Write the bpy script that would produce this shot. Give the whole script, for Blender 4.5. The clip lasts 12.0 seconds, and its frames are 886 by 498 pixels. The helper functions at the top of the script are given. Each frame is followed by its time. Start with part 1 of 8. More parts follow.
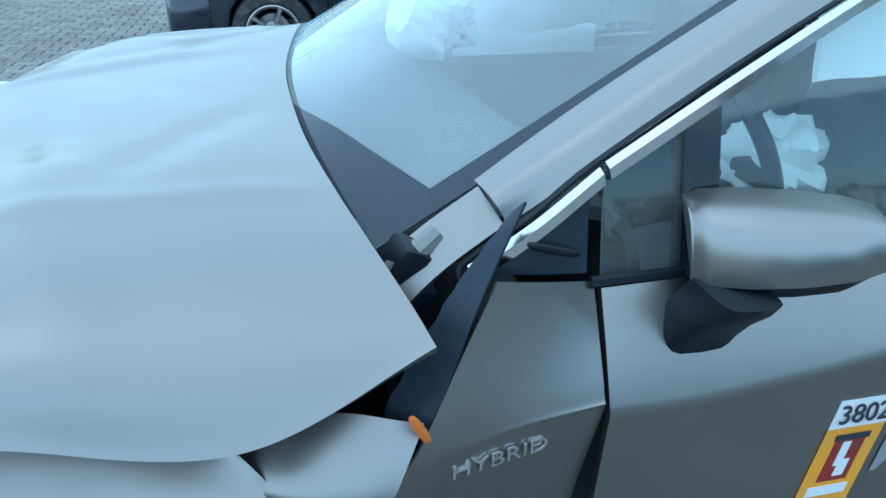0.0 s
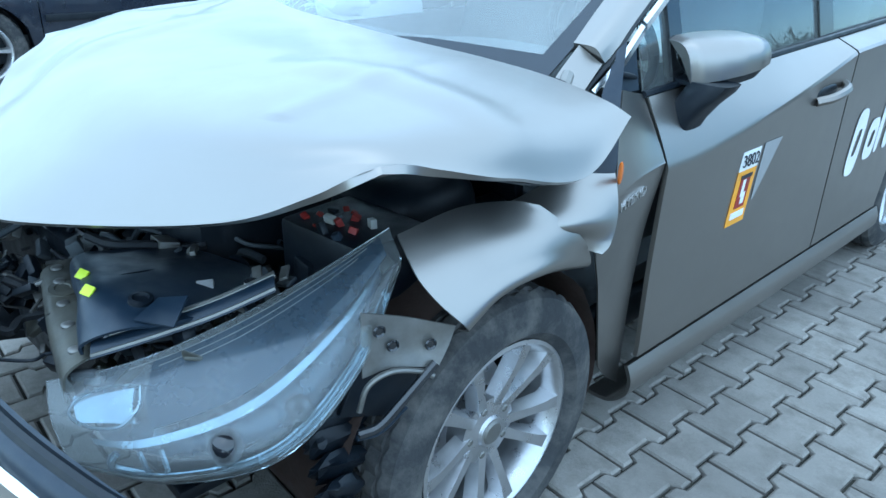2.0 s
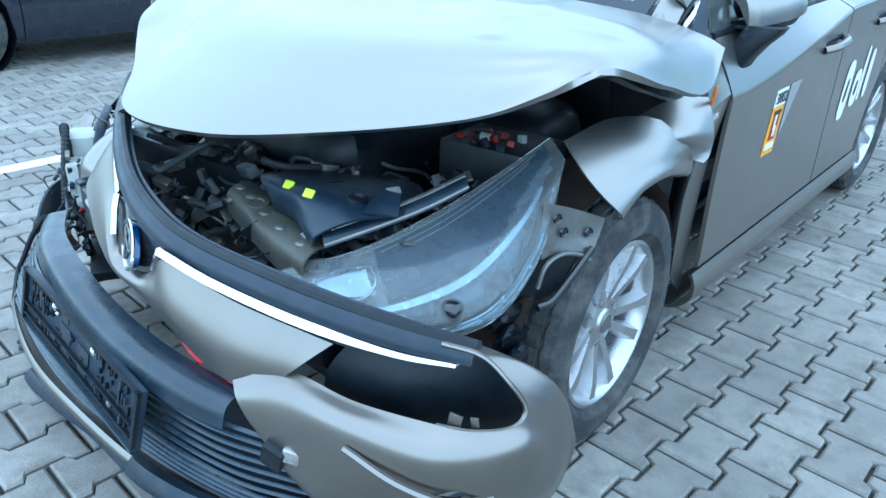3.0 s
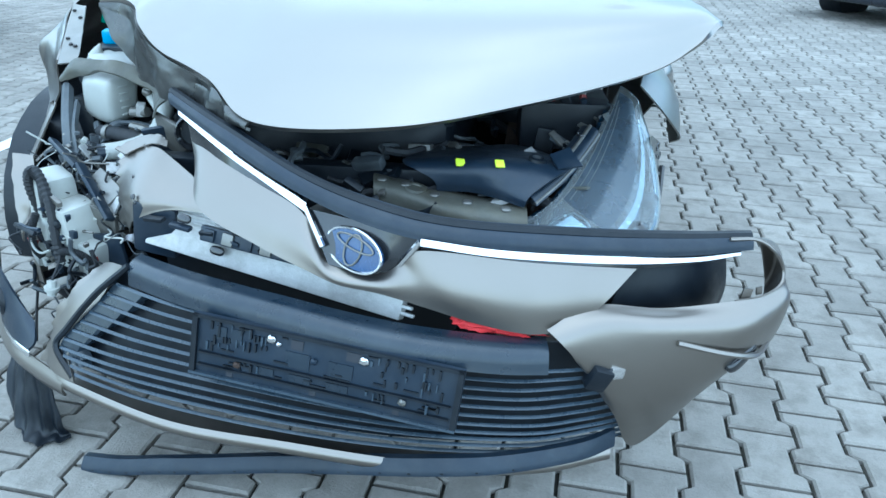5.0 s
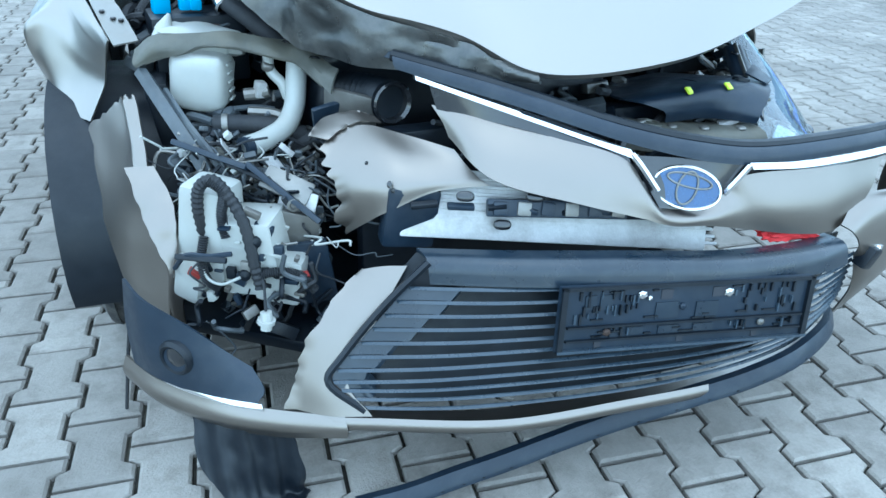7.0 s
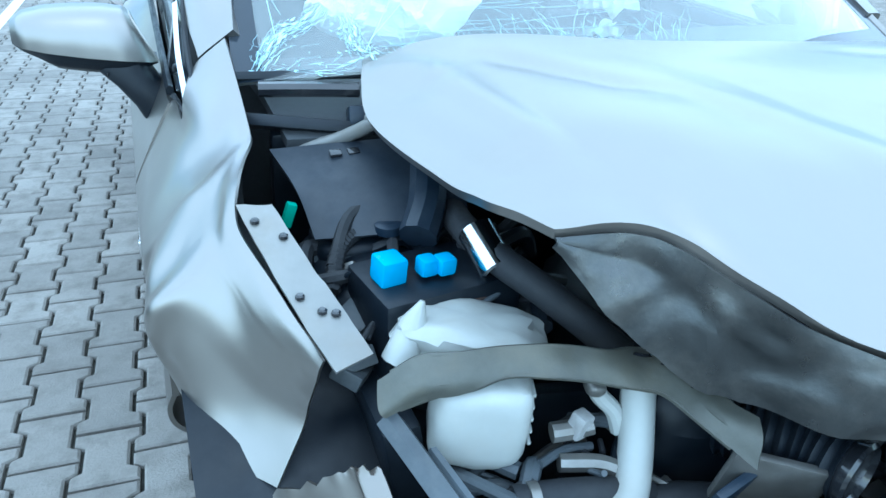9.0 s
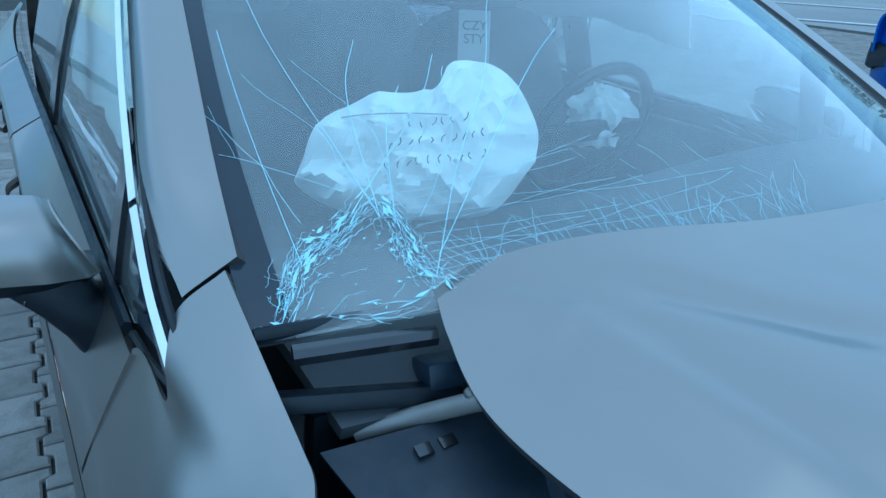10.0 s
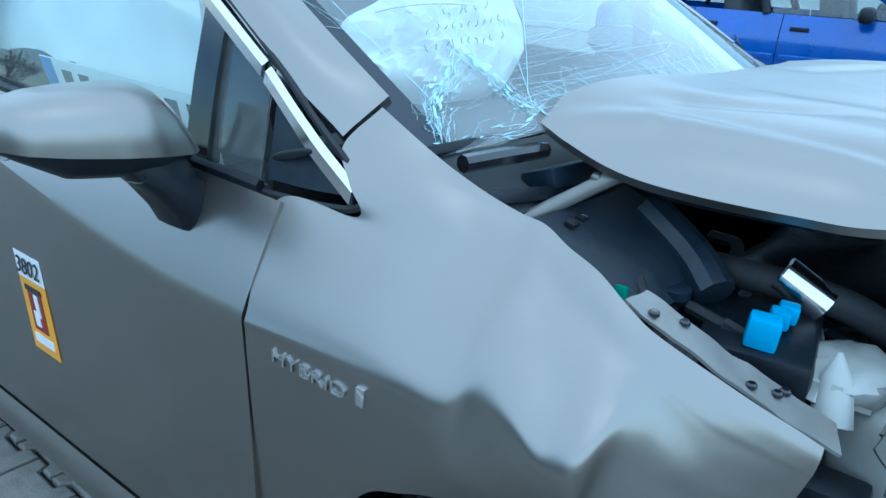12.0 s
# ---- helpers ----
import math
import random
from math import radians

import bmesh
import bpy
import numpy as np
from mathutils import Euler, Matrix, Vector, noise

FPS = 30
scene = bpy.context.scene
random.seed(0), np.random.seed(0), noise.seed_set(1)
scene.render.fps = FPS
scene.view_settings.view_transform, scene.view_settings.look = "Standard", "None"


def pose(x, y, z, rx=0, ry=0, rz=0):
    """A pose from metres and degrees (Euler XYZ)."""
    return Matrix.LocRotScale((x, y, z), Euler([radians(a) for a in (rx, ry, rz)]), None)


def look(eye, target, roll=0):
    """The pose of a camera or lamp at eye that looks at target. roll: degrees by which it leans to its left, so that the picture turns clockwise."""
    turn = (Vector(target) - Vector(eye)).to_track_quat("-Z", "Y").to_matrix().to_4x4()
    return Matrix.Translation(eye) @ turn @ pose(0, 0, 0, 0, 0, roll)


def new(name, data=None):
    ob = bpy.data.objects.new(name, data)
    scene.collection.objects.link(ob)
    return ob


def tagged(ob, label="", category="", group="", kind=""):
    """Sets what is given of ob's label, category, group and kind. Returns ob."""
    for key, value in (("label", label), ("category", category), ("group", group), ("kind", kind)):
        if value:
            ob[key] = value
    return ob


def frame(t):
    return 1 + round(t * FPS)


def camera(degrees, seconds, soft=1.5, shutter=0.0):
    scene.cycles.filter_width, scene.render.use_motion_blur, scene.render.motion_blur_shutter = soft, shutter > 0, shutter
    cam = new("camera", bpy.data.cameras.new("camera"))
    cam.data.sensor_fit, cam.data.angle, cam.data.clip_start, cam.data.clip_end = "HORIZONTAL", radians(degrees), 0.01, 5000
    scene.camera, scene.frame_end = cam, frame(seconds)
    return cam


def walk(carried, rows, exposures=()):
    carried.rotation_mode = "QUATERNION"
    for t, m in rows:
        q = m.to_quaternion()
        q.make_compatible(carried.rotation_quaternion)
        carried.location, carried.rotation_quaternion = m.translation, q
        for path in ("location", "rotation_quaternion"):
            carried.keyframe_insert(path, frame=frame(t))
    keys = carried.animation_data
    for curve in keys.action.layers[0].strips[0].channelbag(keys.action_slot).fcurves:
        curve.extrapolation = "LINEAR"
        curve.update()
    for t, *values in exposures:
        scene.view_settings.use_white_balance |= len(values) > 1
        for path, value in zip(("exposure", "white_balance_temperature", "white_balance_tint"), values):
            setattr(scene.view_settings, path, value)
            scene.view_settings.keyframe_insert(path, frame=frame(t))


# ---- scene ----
cam = camera(63.0, 12.0)
PATH = [
    (0, (1.537, 1.062, 1.364), (-0.188, 1.539, 0.473), 2.8),
    (0.5, (1.555, 0.89, 1.37), (-0.049, 1.69, 0.482), 2.1),
    (1, (1.543, 0.697, 1.355), (0.09, 1.745, 0.466), 2.0),
    (1.5, (1.607, 0.418, 1.3), (0.251, 1.627, 0.464), 1.3),
    (2, (1.651, 0.084, 1.266), (0.332, 1.333, 0.428), 1.5),
    (2.5, (1.576, -0.149, 1.216), (0.298, 1.129, 0.359), 2.0),
    (3, (1.544, -0.417, 1.206), (0.369, 0.954, 0.347), 2.0),
    (3.2, (1.514, -0.513, 1.198), (0.394, 0.903, 0.337), 2.1),
    (4.8, (0.762, -1.003, 1.21), (0.388, 0.749, 0.321), 1.6),
    (5, (0.646, -1.04, 1.214), (0.371, 0.732, 0.327), 1.4),
    (5.5, (0.344, -1.006, 1.179), (0.313, 0.781, 0.282), 1.5),
    (6, (0.028, -0.992, 1.151), (0.228, 0.769, 0.223), 1.6),
    (6.5, (-0.222, -1.002, 1.15), (0.163, 0.71, 0.191), 1.6),
    (6.7, (-0.357, -0.969, 1.148), (0.127, 0.707, 0.17), 1.6),
    (8.3, (-0.806, -0.341, 1.192), (-0.139, 1.296, 0.256), 1.9),
    (8.5, (-0.827, -0.209, 1.215), (-0.15, 1.426, 0.284), 2.1),
    (9, (-0.845, 0.084, 1.272), (-0.155, 1.726, 0.362), 2.4),
    (9.5, (-0.894, 0.373, 1.31), (-0.128, 2.006, 0.447), 2.6),
    (10, (-0.901, 0.604, 1.371), (0.081, 2.153, 0.573), 2.2),
    (10.5, (-0.906, 0.764, 1.417), (0.345, 2.156, 0.711), 2.5),
    (11, (-1.07, 0.799, 1.363), (0.337, 2.067, 0.722), 2.5),
    (11.5, (-1.318, 0.777, 1.255), (0.181, 1.932, 0.608), 2.5),
    (12, (-1.41, 0.704, 1.209), (0.08, 1.812, 0.466), 2.8),
]
walk(cam, [(t, look(eye, target, roll)) for t, eye, target, roll in PATH], [(t, stops, kelvin, tint) for t, stops, kelvin, tint in ((0, 1.25, 4650, -11), (0.7, 1.15, 4350, -12), (1, 1.3, 4600, -10), (1.5, 1.65, 4700, -8), (2.5, 1.95, 4850, -7), (3, 2.05, 4700, -8), (5.5, 2.05, 5000, -8), (8.5, 2.2, 4850, -8), (9.2, 1.85, 4700, -9), (10, 0.75, 4130, -12), (10.5, 0.5, 3900, -14), (11, 0.45, 4100, -13), (11.5, 0.68, 4250, -11), (12, 1.3, 4650, -9))])
scene.render.film_transparent = False

# ---- sky and light ----
SUN_UP, SUN_TURN = radians(80), radians(188)
world = bpy.data.worlds.new("world")
scene.world = world
world.use_nodes = True
wn = world.node_tree.nodes
sky = wn.new("ShaderNodeTexSky")
sky.sky_type = "NISHITA"
sky.sun_disc = False
sky.sun_elevation, sky.sun_rotation = SUN_UP, SUN_TURN
sky.air_density, sky.dust_density, sky.ozone_density = 1.0, 0.6, 1.0
wn["Background"].inputs["Strength"].default_value = 0.06
world.node_tree.links.new(sky.outputs["Color"], wn["Background"].inputs["Color"])
sun = new("sun", bpy.data.lights.new("sun", "SUN"))
sun.data.energy, sun.data.angle, sun.data.color = 1.5, radians(166), (1.0, 0.98, 0.94)
sun.matrix_world = look((0, 0, 0), (-math.sin(SUN_TURN) * math.cos(SUN_UP), -math.cos(SUN_TURN) * math.cos(SUN_UP), -math.sin(SUN_UP)))


# ---- materials ----
def material(name, colour, rough=0.5, metal=0.0, vary=0.12, grain=60.0, patch=3.0, bump=0.0, bump_scale=200.0, coat=0.0, coat_rough=0.08,
             second=None, dirt=0.0, dirt_colour=(0.28, 0.25, 0.21), pieces="", rough_vary=0.1):
    """A surface with variation at two scales, optional dirt, and fine relief."""
    m = bpy.data.materials.new(name)
    m.use_nodes = True
    nodes, links = m.node_tree.nodes, m.node_tree.links
    shader = nodes["Principled BSDF"]
    where = nodes.new("ShaderNodeNewGeometry").outputs["Position"] if pieces else nodes.new("ShaderNodeTexCoord").outputs["Object"]

    def tex(scale, detail=4.0, rough_=0.6):
        n = nodes.new("ShaderNodeTexNoise")
        n.inputs["Scale"].default_value, n.inputs["Detail"].default_value, n.inputs["Roughness"].default_value = scale, detail, rough_
        links.new(where, n.inputs["Vector"])
        return n.outputs["Fac"]

    def ramp(fac, low, high):
        n = nodes.new("ShaderNodeMapRange")
        n.inputs["From Min"].default_value, n.inputs["From Max"].default_value = 0.3, 0.7
        n.inputs["To Min"].default_value, n.inputs["To Max"].default_value = low, high
        links.new(fac, n.inputs["Value"])
        return n.outputs["Result"]

    def mix(fac, a, b):
        n = nodes.new("ShaderNodeMix")
        n.data_type = "RGBA"
        for socket, v in ((n.inputs["Factor"], fac), (n.inputs["A"], a), (n.inputs["B"], b)):
            if isinstance(v, (float, int)):
                socket.default_value = v
            elif isinstance(v, tuple):
                socket.default_value = (*v, 1)
            else:
                links.new(v, socket)
        return n.outputs["Result"]

    dark = tuple(c * (1 - vary) for c in colour)
    light = tuple(min(1, c * (1 + vary)) for c in (second or colour))
    big, small = tex(patch, 3.0), tex(grain, 5.0)
    col = mix(ramp(big, 0.0, 1.0), dark, light)
    col = mix(ramp(small, 0.0, 0.35), col, tuple(c * (1 - 1.5 * vary) for c in colour))
    if pieces:
        info = nodes.new("ShaderNodeObjectInfo" if pieces == "object" else "ShaderNodeNewGeometry").outputs["Random" if pieces == "object" else "Random Per Island"]
        tone = nodes.new("ShaderNodeMapRange")
        tone.inputs["To Min"].default_value, tone.inputs["To Max"].default_value = 0.82, 1.12
        links.new(info, tone.inputs["Value"])
        hsv = nodes.new("ShaderNodeHueSaturation")
        links.new(tone.outputs["Result"], hsv.inputs["Value"])
        links.new(col, hsv.inputs["Color"])
        col = hsv.outputs["Color"]
    if dirt:
        spots = tex(11.0, 8.0, 0.7)
        n = nodes.new("ShaderNodeMapRange")
        n.inputs["From Min"].default_value, n.inputs["From Max"].default_value = 0.45, 0.75
        n.inputs["To Max"].default_value = dirt
        links.new(spots, n.inputs["Value"])
        col = mix(n.outputs["Result"], col, dirt_colour)
    links.new(col, shader.inputs["Base Color"])
    links.new(ramp(tex(patch * 4, 4.0), max(0.02, rough - rough_vary), min(1, rough + rough_vary)), shader.inputs["Roughness"])
    shader.inputs["Metallic"].default_value = metal
    shader.inputs["Coat Weight"].default_value, shader.inputs["Coat Roughness"].default_value = coat, coat_rough
    if bump:
        n = nodes.new("ShaderNodeBump")
        n.inputs["Strength"].default_value, n.inputs["Distance"].default_value = bump, 0.003
        links.new(tex(bump_scale, 5.0), n.inputs["Height"])
        links.new(n.outputs["Normal"], shader.inputs["Normal"])
    return m


def glass(name, colour, rough=0.0, dust_haze=0.0):
    """Clear glass; the last argument is the share of its face that a thin pale film covers, uneven at two scales."""
    m = bpy.data.materials.new(name)
    m.use_nodes = True
    nodes, links = m.node_tree.nodes, m.node_tree.links
    s = nodes["Principled BSDF"]
    if dust_haze:
        film, mixed, spread = nodes.new("ShaderNodeBsdfDiffuse"), nodes.new("ShaderNodeMixShader"), nodes.new("ShaderNodeMapRange")
        film.inputs["Color"].default_value = (0.62, 0.63, 0.62, 1)
        grime = nodes.new("ShaderNodeTexNoise")
        grime.inputs["Scale"].default_value, grime.inputs["Detail"].default_value = 5.0, 9.0
        links.new(nodes.new("ShaderNodeTexCoord").outputs["Object"], grime.inputs["Vector"])
        spread.inputs["From Min"].default_value, spread.inputs["From Max"].default_value = 0.3, 0.7
        spread.inputs["To Min"].default_value, spread.inputs["To Max"].default_value = 0.7 * dust_haze, 1.3 * dust_haze
        links.new(grime.outputs["Fac"], spread.inputs["Value"])
        links.new(spread.outputs["Result"], mixed.inputs["Fac"])
        links.new(s.outputs["BSDF"], mixed.inputs[1])
        links.new(film.outputs["BSDF"], mixed.inputs[2])
        links.new(mixed.outputs["Shader"], nodes["Material Output"].inputs["Surface"])
    s.inputs["Base Color"].default_value = (*colour, 1)
    s.inputs["Transmission Weight"].default_value, s.inputs["Roughness"].default_value, s.inputs["IOR"].default_value = 1.0, rough, 1.5
    return m


PAINT = material("bronze_paint", (0.305, 0.29, 0.27), 0.36, 0.98, 0.02, 120, 1.5, coat=0.25, coat_rough=0.1, dirt=0.05, dirt_colour=(0.27, 0.25, 0.225), rough_vary=0.04)
PAINT_CREAM = material("cream_inner_paint", (0.24, 0.235, 0.22), 0.45, 0.2, 0.12, 90, 4, coat=0.2, coat_rough=0.2, dirt=0.7, dirt_colour=(0.2, 0.18, 0.15))
PAINT_BUMPER = material("bumper_bronze_paint", (0.25, 0.228, 0.205), 0.38, 0.95, 0.03, 250, 2.0, coat=0.25, coat_rough=0.15, dirt=0.15, dirt_colour=(0.24, 0.225, 0.2), rough_vary=0.05)
# scraped bonnet paint, darkened so its colour also carries the fold's dark reflections
SCUFF_SHADED = material("scraped_paint", (0.085, 0.088, 0.088), 0.34, 0.75, 0.2, 60, 7, bump=0.3, bump_scale=40, dirt=0.5, dirt_colour=(0.2, 0.19, 0.17), rough_vary=0.12)
NAVY = material("navy_car_paint", (0.012, 0.018, 0.035), 0.3, 0.3, 0.15, 150, 2, coat=1.0, dirt=0.2, dirt_colour=(0.08, 0.08, 0.08))
BLUE = material("bright_blue_paint", (0.012, 0.085, 0.42), 0.3, 0.25, 0.12, 150, 2, coat=1.0, dirt=0.2, dirt_colour=(0.06, 0.09, 0.2))
PLASTIC = material("black_plastic", (0.005, 0.008, 0.013), 0.42, 0, 0.25, 90, 6, bump=0.12, bump_scale=500, dirt=0.3, dirt_colour=(0.03, 0.035, 0.042))
PLASTIC_GREY = material("grey_plastic", (0.012, 0.021, 0.036), 0.38, 0, 0.2, 90, 6, bump=0.1, bump_scale=500, dirt=0.4, dirt_colour=(0.055, 0.062, 0.072))
GLOSS = material("gloss_black", (0.012, 0.013, 0.016), 0.18, 0, 0.2, 90, 6, coat=0.6, dirt=0.2, dirt_colour=(0.1, 0.1, 0.1))
RUBBER = material("rubber", (0.016, 0.018, 0.022), 0.7, 0, 0.25, 80, 5, bump=0.25, bump_scale=160, dirt=0.3, dirt_colour=(0.06, 0.056, 0.052))
TYRE = material("dusty_tyre_rubber", (0.03, 0.031, 0.033), 0.8, 0, 0.25, 80, 5, bump=0.3, bump_scale=160, dirt=0.8, dirt_colour=(0.15, 0.14, 0.125))
CHROME = material("chrome", (0.78, 0.79, 0.8), 0.14, 1.0, 0.05, 60, 6, dirt=0.15, dirt_colour=(0.4, 0.38, 0.34), rough_vary=0.05)
ALLOY = material("alloy", (0.52, 0.52, 0.53), 0.33, 0.9, 0.1, 80, 6, dirt=0.35, dirt_colour=(0.3, 0.28, 0.25))
STEEL = material("dull_steel", (0.25, 0.245, 0.23), 0.5, 0.8, 0.2, 70, 8, bump=0.15, bump_scale=120, dirt=0.5, dirt_colour=(0.16, 0.14, 0.11))
OLIVE = material("primer_metal", (0.10, 0.10, 0.085), 0.5, 0.3, 0.25, 70, 8, bump=0.3, bump_scale=60, dirt=0.8, dirt_colour=(0.12, 0.11, 0.08))
RUST = material("rusty_metal", (0.075, 0.05, 0.04), 0.75, 0.3, 0.35, 60, 9, bump=0.3, bump_scale=90, dirt=0.5, dirt_colour=(0.08, 0.06, 0.05))
WHITE_PLASTIC = material("milky_plastic", (0.40, 0.41, 0.385), 0.45, 0, 0.08, 60, 7, dirt=0.4, dirt_colour=(0.36, 0.33, 0.28))
ALU = material("crash_bar_aluminium", (0.52, 0.52, 0.51), 0.5, 0.25, 0.2, 90, 9, bump=0.3, bump_scale=120, dirt=0.85, dirt_colour=(0.22, 0.2, 0.18))
FABRIC = material("seat_fabric", (0.085, 0.09, 0.096), 0.9, 0, 0.12, 120, 5)
CLOTH = material("airbag_cloth", (0.92, 0.925, 0.90), 0.85, 0, 0.04, 500, 9, bump=0.25, bump_scale=900)
for m_, v_ in ((FABRIC, 0.1), (PLASTIC, 0.35), (PLASTIC_GREY, 0.4)):
    m_.node_tree.nodes["Principled BSDF"].inputs["Specular IOR Level"].default_value = v_
LINER = material("headliner", (0.42, 0.42, 0.41), 0.9, 0, 0.08, 300, 4, bump=0.2, bump_scale=600)
FRIT = material("printed_black_edge", (0.016, 0.022, 0.032), 0.1, 0, 0.1, 200, 9, rough_vary=0.03)
INK = material("dark_ink", (0.03, 0.032, 0.04), 0.7, 0, 0.1)
BLUE_CAP = material("cyan_cap", (0.02, 0.33, 0.62), 0.45, 0, 0.1, 90, 9, dirt=0.15)
RED = material("red_cloth", (0.55, 0.025, 0.03), 0.7, 0, 0.2, 200, 12, bump=0.3, bump_scale=300)
RED_PLASTIC = material("red_plastic", (0.24, 0.02, 0.016), 0.5, 0, 0.2, 90, 9, dirt=0.4, dirt_colour=(0.1, 0.05, 0.04))
YELLOW = material("yellow_tab", (0.62, 0.78, 0.03), 0.45, 0, 0.1, 90, 9)
GREEN = material("green_cap", (0.0, 0.22, 0.14), 0.5, 0, 0.1, 90, 9)
WHITE = material("white_vinyl", (0.8, 0.8, 0.8), 0.5, 0, 0.05, 90, 9, dirt=0.15, dirt_colour=(0.5, 0.48, 0.44))
ORANGE = material("orange_vinyl", (0.8, 0.36, 0.02), 0.5, 0, 0.06, 90, 9, dirt=0.15)
AMBER = material("amber_lamp", (0.75, 0.2, 0.02), 0.25, 0, 0.1, 90, 9, coat=0.6)
EMBLEM_BLUE = material("emblem_blue", (0.006, 0.045, 0.15), 0.25, 0.3, 0.15, 90, 20, coat=1.0)
PLATE_BLUE = material("plate_blue", (0.01, 0.16, 0.5), 0.4, 0, 0.08, 90, 9)
CRACK = material("crack_white", (0.55, 0.80, 0.86), 0.4, 0, 0.1, 90, 9)
STONE = material("concrete_stone", (0.275, 0.257, 0.23), 0.9, 0, 0.22, 130, 2.2, bump=1.0, bump_scale=170, dirt=0.9, dirt_colour=(0.135, 0.122, 0.105), pieces="object")
STONE_FAR = material("concrete_stones_far", (0.275, 0.257, 0.23), 0.9, 0, 0.22, 130, 2.2, bump=1.0, bump_scale=170, dirt=0.9, dirt_colour=(0.135, 0.122, 0.105), pieces="island")
JOINT = material("joint_sand", (0.022, 0.022, 0.018), 0.95, 0, 0.5, 60, 4, bump=0.8, bump_scale=90, dirt=0.8, dirt_colour=(0.085, 0.08, 0.06))
YARD = material("far_yard", (0.30, 0.295, 0.28), 0.9, 0, 0.2, 8, 0.35, bump=0.5, bump_scale=16, dirt=0.6, dirt_colour=(0.17, 0.16, 0.14))
GRASS = material("grass", (0.10, 0.115, 0.045), 0.95, 0, 0.3, 6, 0.2, bump=0.6, bump_scale=20, dirt=0.6, dirt_colour=(0.19, 0.17, 0.09))
LINE = material("line_paint", (0.74, 0.74, 0.72), 0.8, 0, 0.1, 60, 3, dirt=0.5, dirt_colour=(0.4, 0.39, 0.36))
BARK = material("bark", (0.06, 0.05, 0.04), 0.95, 0, 0.3, 20, 2)
LEAF = material("leaf", (0.05, 0.06, 0.03), 0.9, 0, 0.4, 3, 0.4, pieces="island")
# on screen and lens the pale dust film also stands in for sky reflections
SCREEN = glass("windscreen_glass", (0.88, 0.975, 0.99), 0.0, 0.09)
PANE = glass("window_glass", (0.84, 0.94, 0.945), 0.0, 0.04)
LENS = glass("lamp_lens", (0.80, 0.90, 0.96), 0.0, 0.07)
DUSTY = material("dusty_plastic", (0.06, 0.07, 0.08), 0.55, 0, 0.3, 60, 8, bump=0.1, bump_scale=300, dirt=0.6, dirt_colour=(0.13, 0.135, 0.135))
# lighter copy of the grille plastic; sky sheen of the slats put into colour
SLAT_SHEEN = material("slat_edge_plastic", (0.034, 0.05, 0.07), 0.3, 0, 0.2, 90, 6, dirt=0.3, dirt_colour=(0.1, 0.11, 0.12))
SLAT = material("grille_plastic", (0.011, 0.02, 0.033), 0.32, 0, 0.2, 90, 6, coat=0.15, coat_rough=0.2, dirt=0.3, dirt_colour=(0.07, 0.08, 0.09))
LENS.node_tree.nodes["Principled BSDF"].inputs["IOR"].default_value = 1.3


# ---- mesh tools ----
def smooth_line(points, n):
    """n places along a smooth line through the given points (last axis: coordinates)."""
    p = np.asarray(points, float)
    k = len(p)
    if k == 2:
        t = np.linspace(0, 1, n).reshape(-1, *[1] * (p.ndim - 1))
        return p[0] + (p[1] - p[0]) * t
    q = np.concatenate([[2 * p[0] - p[1]], p, [2 * p[-1] - p[-2]]])
    s = np.linspace(0, k - 1, n)
    i = np.minimum(s.astype(int), k - 2)
    t = (s - i).reshape(-1, *[1] * (p.ndim - 1))
    a, b, c, d = q[i], q[i + 1], q[i + 2], q[i + 3]
    return 0.5 * (2 * b + (c - a) * t + (2 * a - 5 * b + 4 * c - d) * t**2 + (3 * b - a - 3 * c + d) * t**3)


def smooth_grid(rows, nv, nu):
    p = smooth_line(np.asarray(rows, float), nv)
    return np.swapaxes(smooth_line(np.swapaxes(p, 0, 1), nu), 0, 1)


def mesh_from(name, verts, faces, smooth=True, sharp=35):
    me = bpy.data.meshes.new(name)
    me.from_pydata([tuple(map(float, v)) for v in verts], [], [tuple(map(int, f)) for f in faces])
    me.update()
    if smooth:
        for p in me.polygons:
            p.use_smooth = True
        me.set_sharp_from_angle(angle=radians(sharp))
    return me


def shell(name, g, thick=0.003, flip=False, sharp=35):
    """A closed sheet of the given thickness from a grid of places."""
    nv, nu = g.shape[:2]
    du, dv = np.gradient(g, axis=1), np.gradient(g, axis=0)
    nrm = np.cross(du, dv)
    nrm /= np.linalg.norm(nrm, axis=2, keepdims=True) + 1e-9
    if flip:
        nrm = -nrm
    verts = np.concatenate([g.reshape(-1, 3), (g - nrm * thick).reshape(-1, 3)])
    a = np.arange(nv * nu).reshape(nv, nu)
    quads = np.stack([a[:-1, :-1], a[:-1, 1:], a[1:, 1:], a[1:, :-1]], -1).reshape(-1, 4)
    if flip:
        quads = quads[:, ::-1]
    m = nv * nu
    rim = np.concatenate([a[0, :], a[1:, -1], a[-1, -2::-1], a[-2:0:-1, 0]])
    side = []
    for i, j in zip(rim, np.roll(rim, -1)):
        side.append((j, i, i + m, j + m) if not flip else (i, j, j + m, i + m))
    return mesh_from(name, verts, list(quads) + list(quads[:, ::-1] + m) + side, True, sharp)


def put(name, me, mat, parent=None, label=""):
    """Links a mesh as one object, under a thing or a part when given."""
    ob = new(name, me)
    if mat:
        me.materials.append(mat)
    if parent:
        ob.parent = parent
        top = parent.parent or parent
        if parent.parent is None:
            ob.matrix_parent_inverse = Matrix.Translation(-parent.location)
    if label:
        ob["label"] = label
    return ob


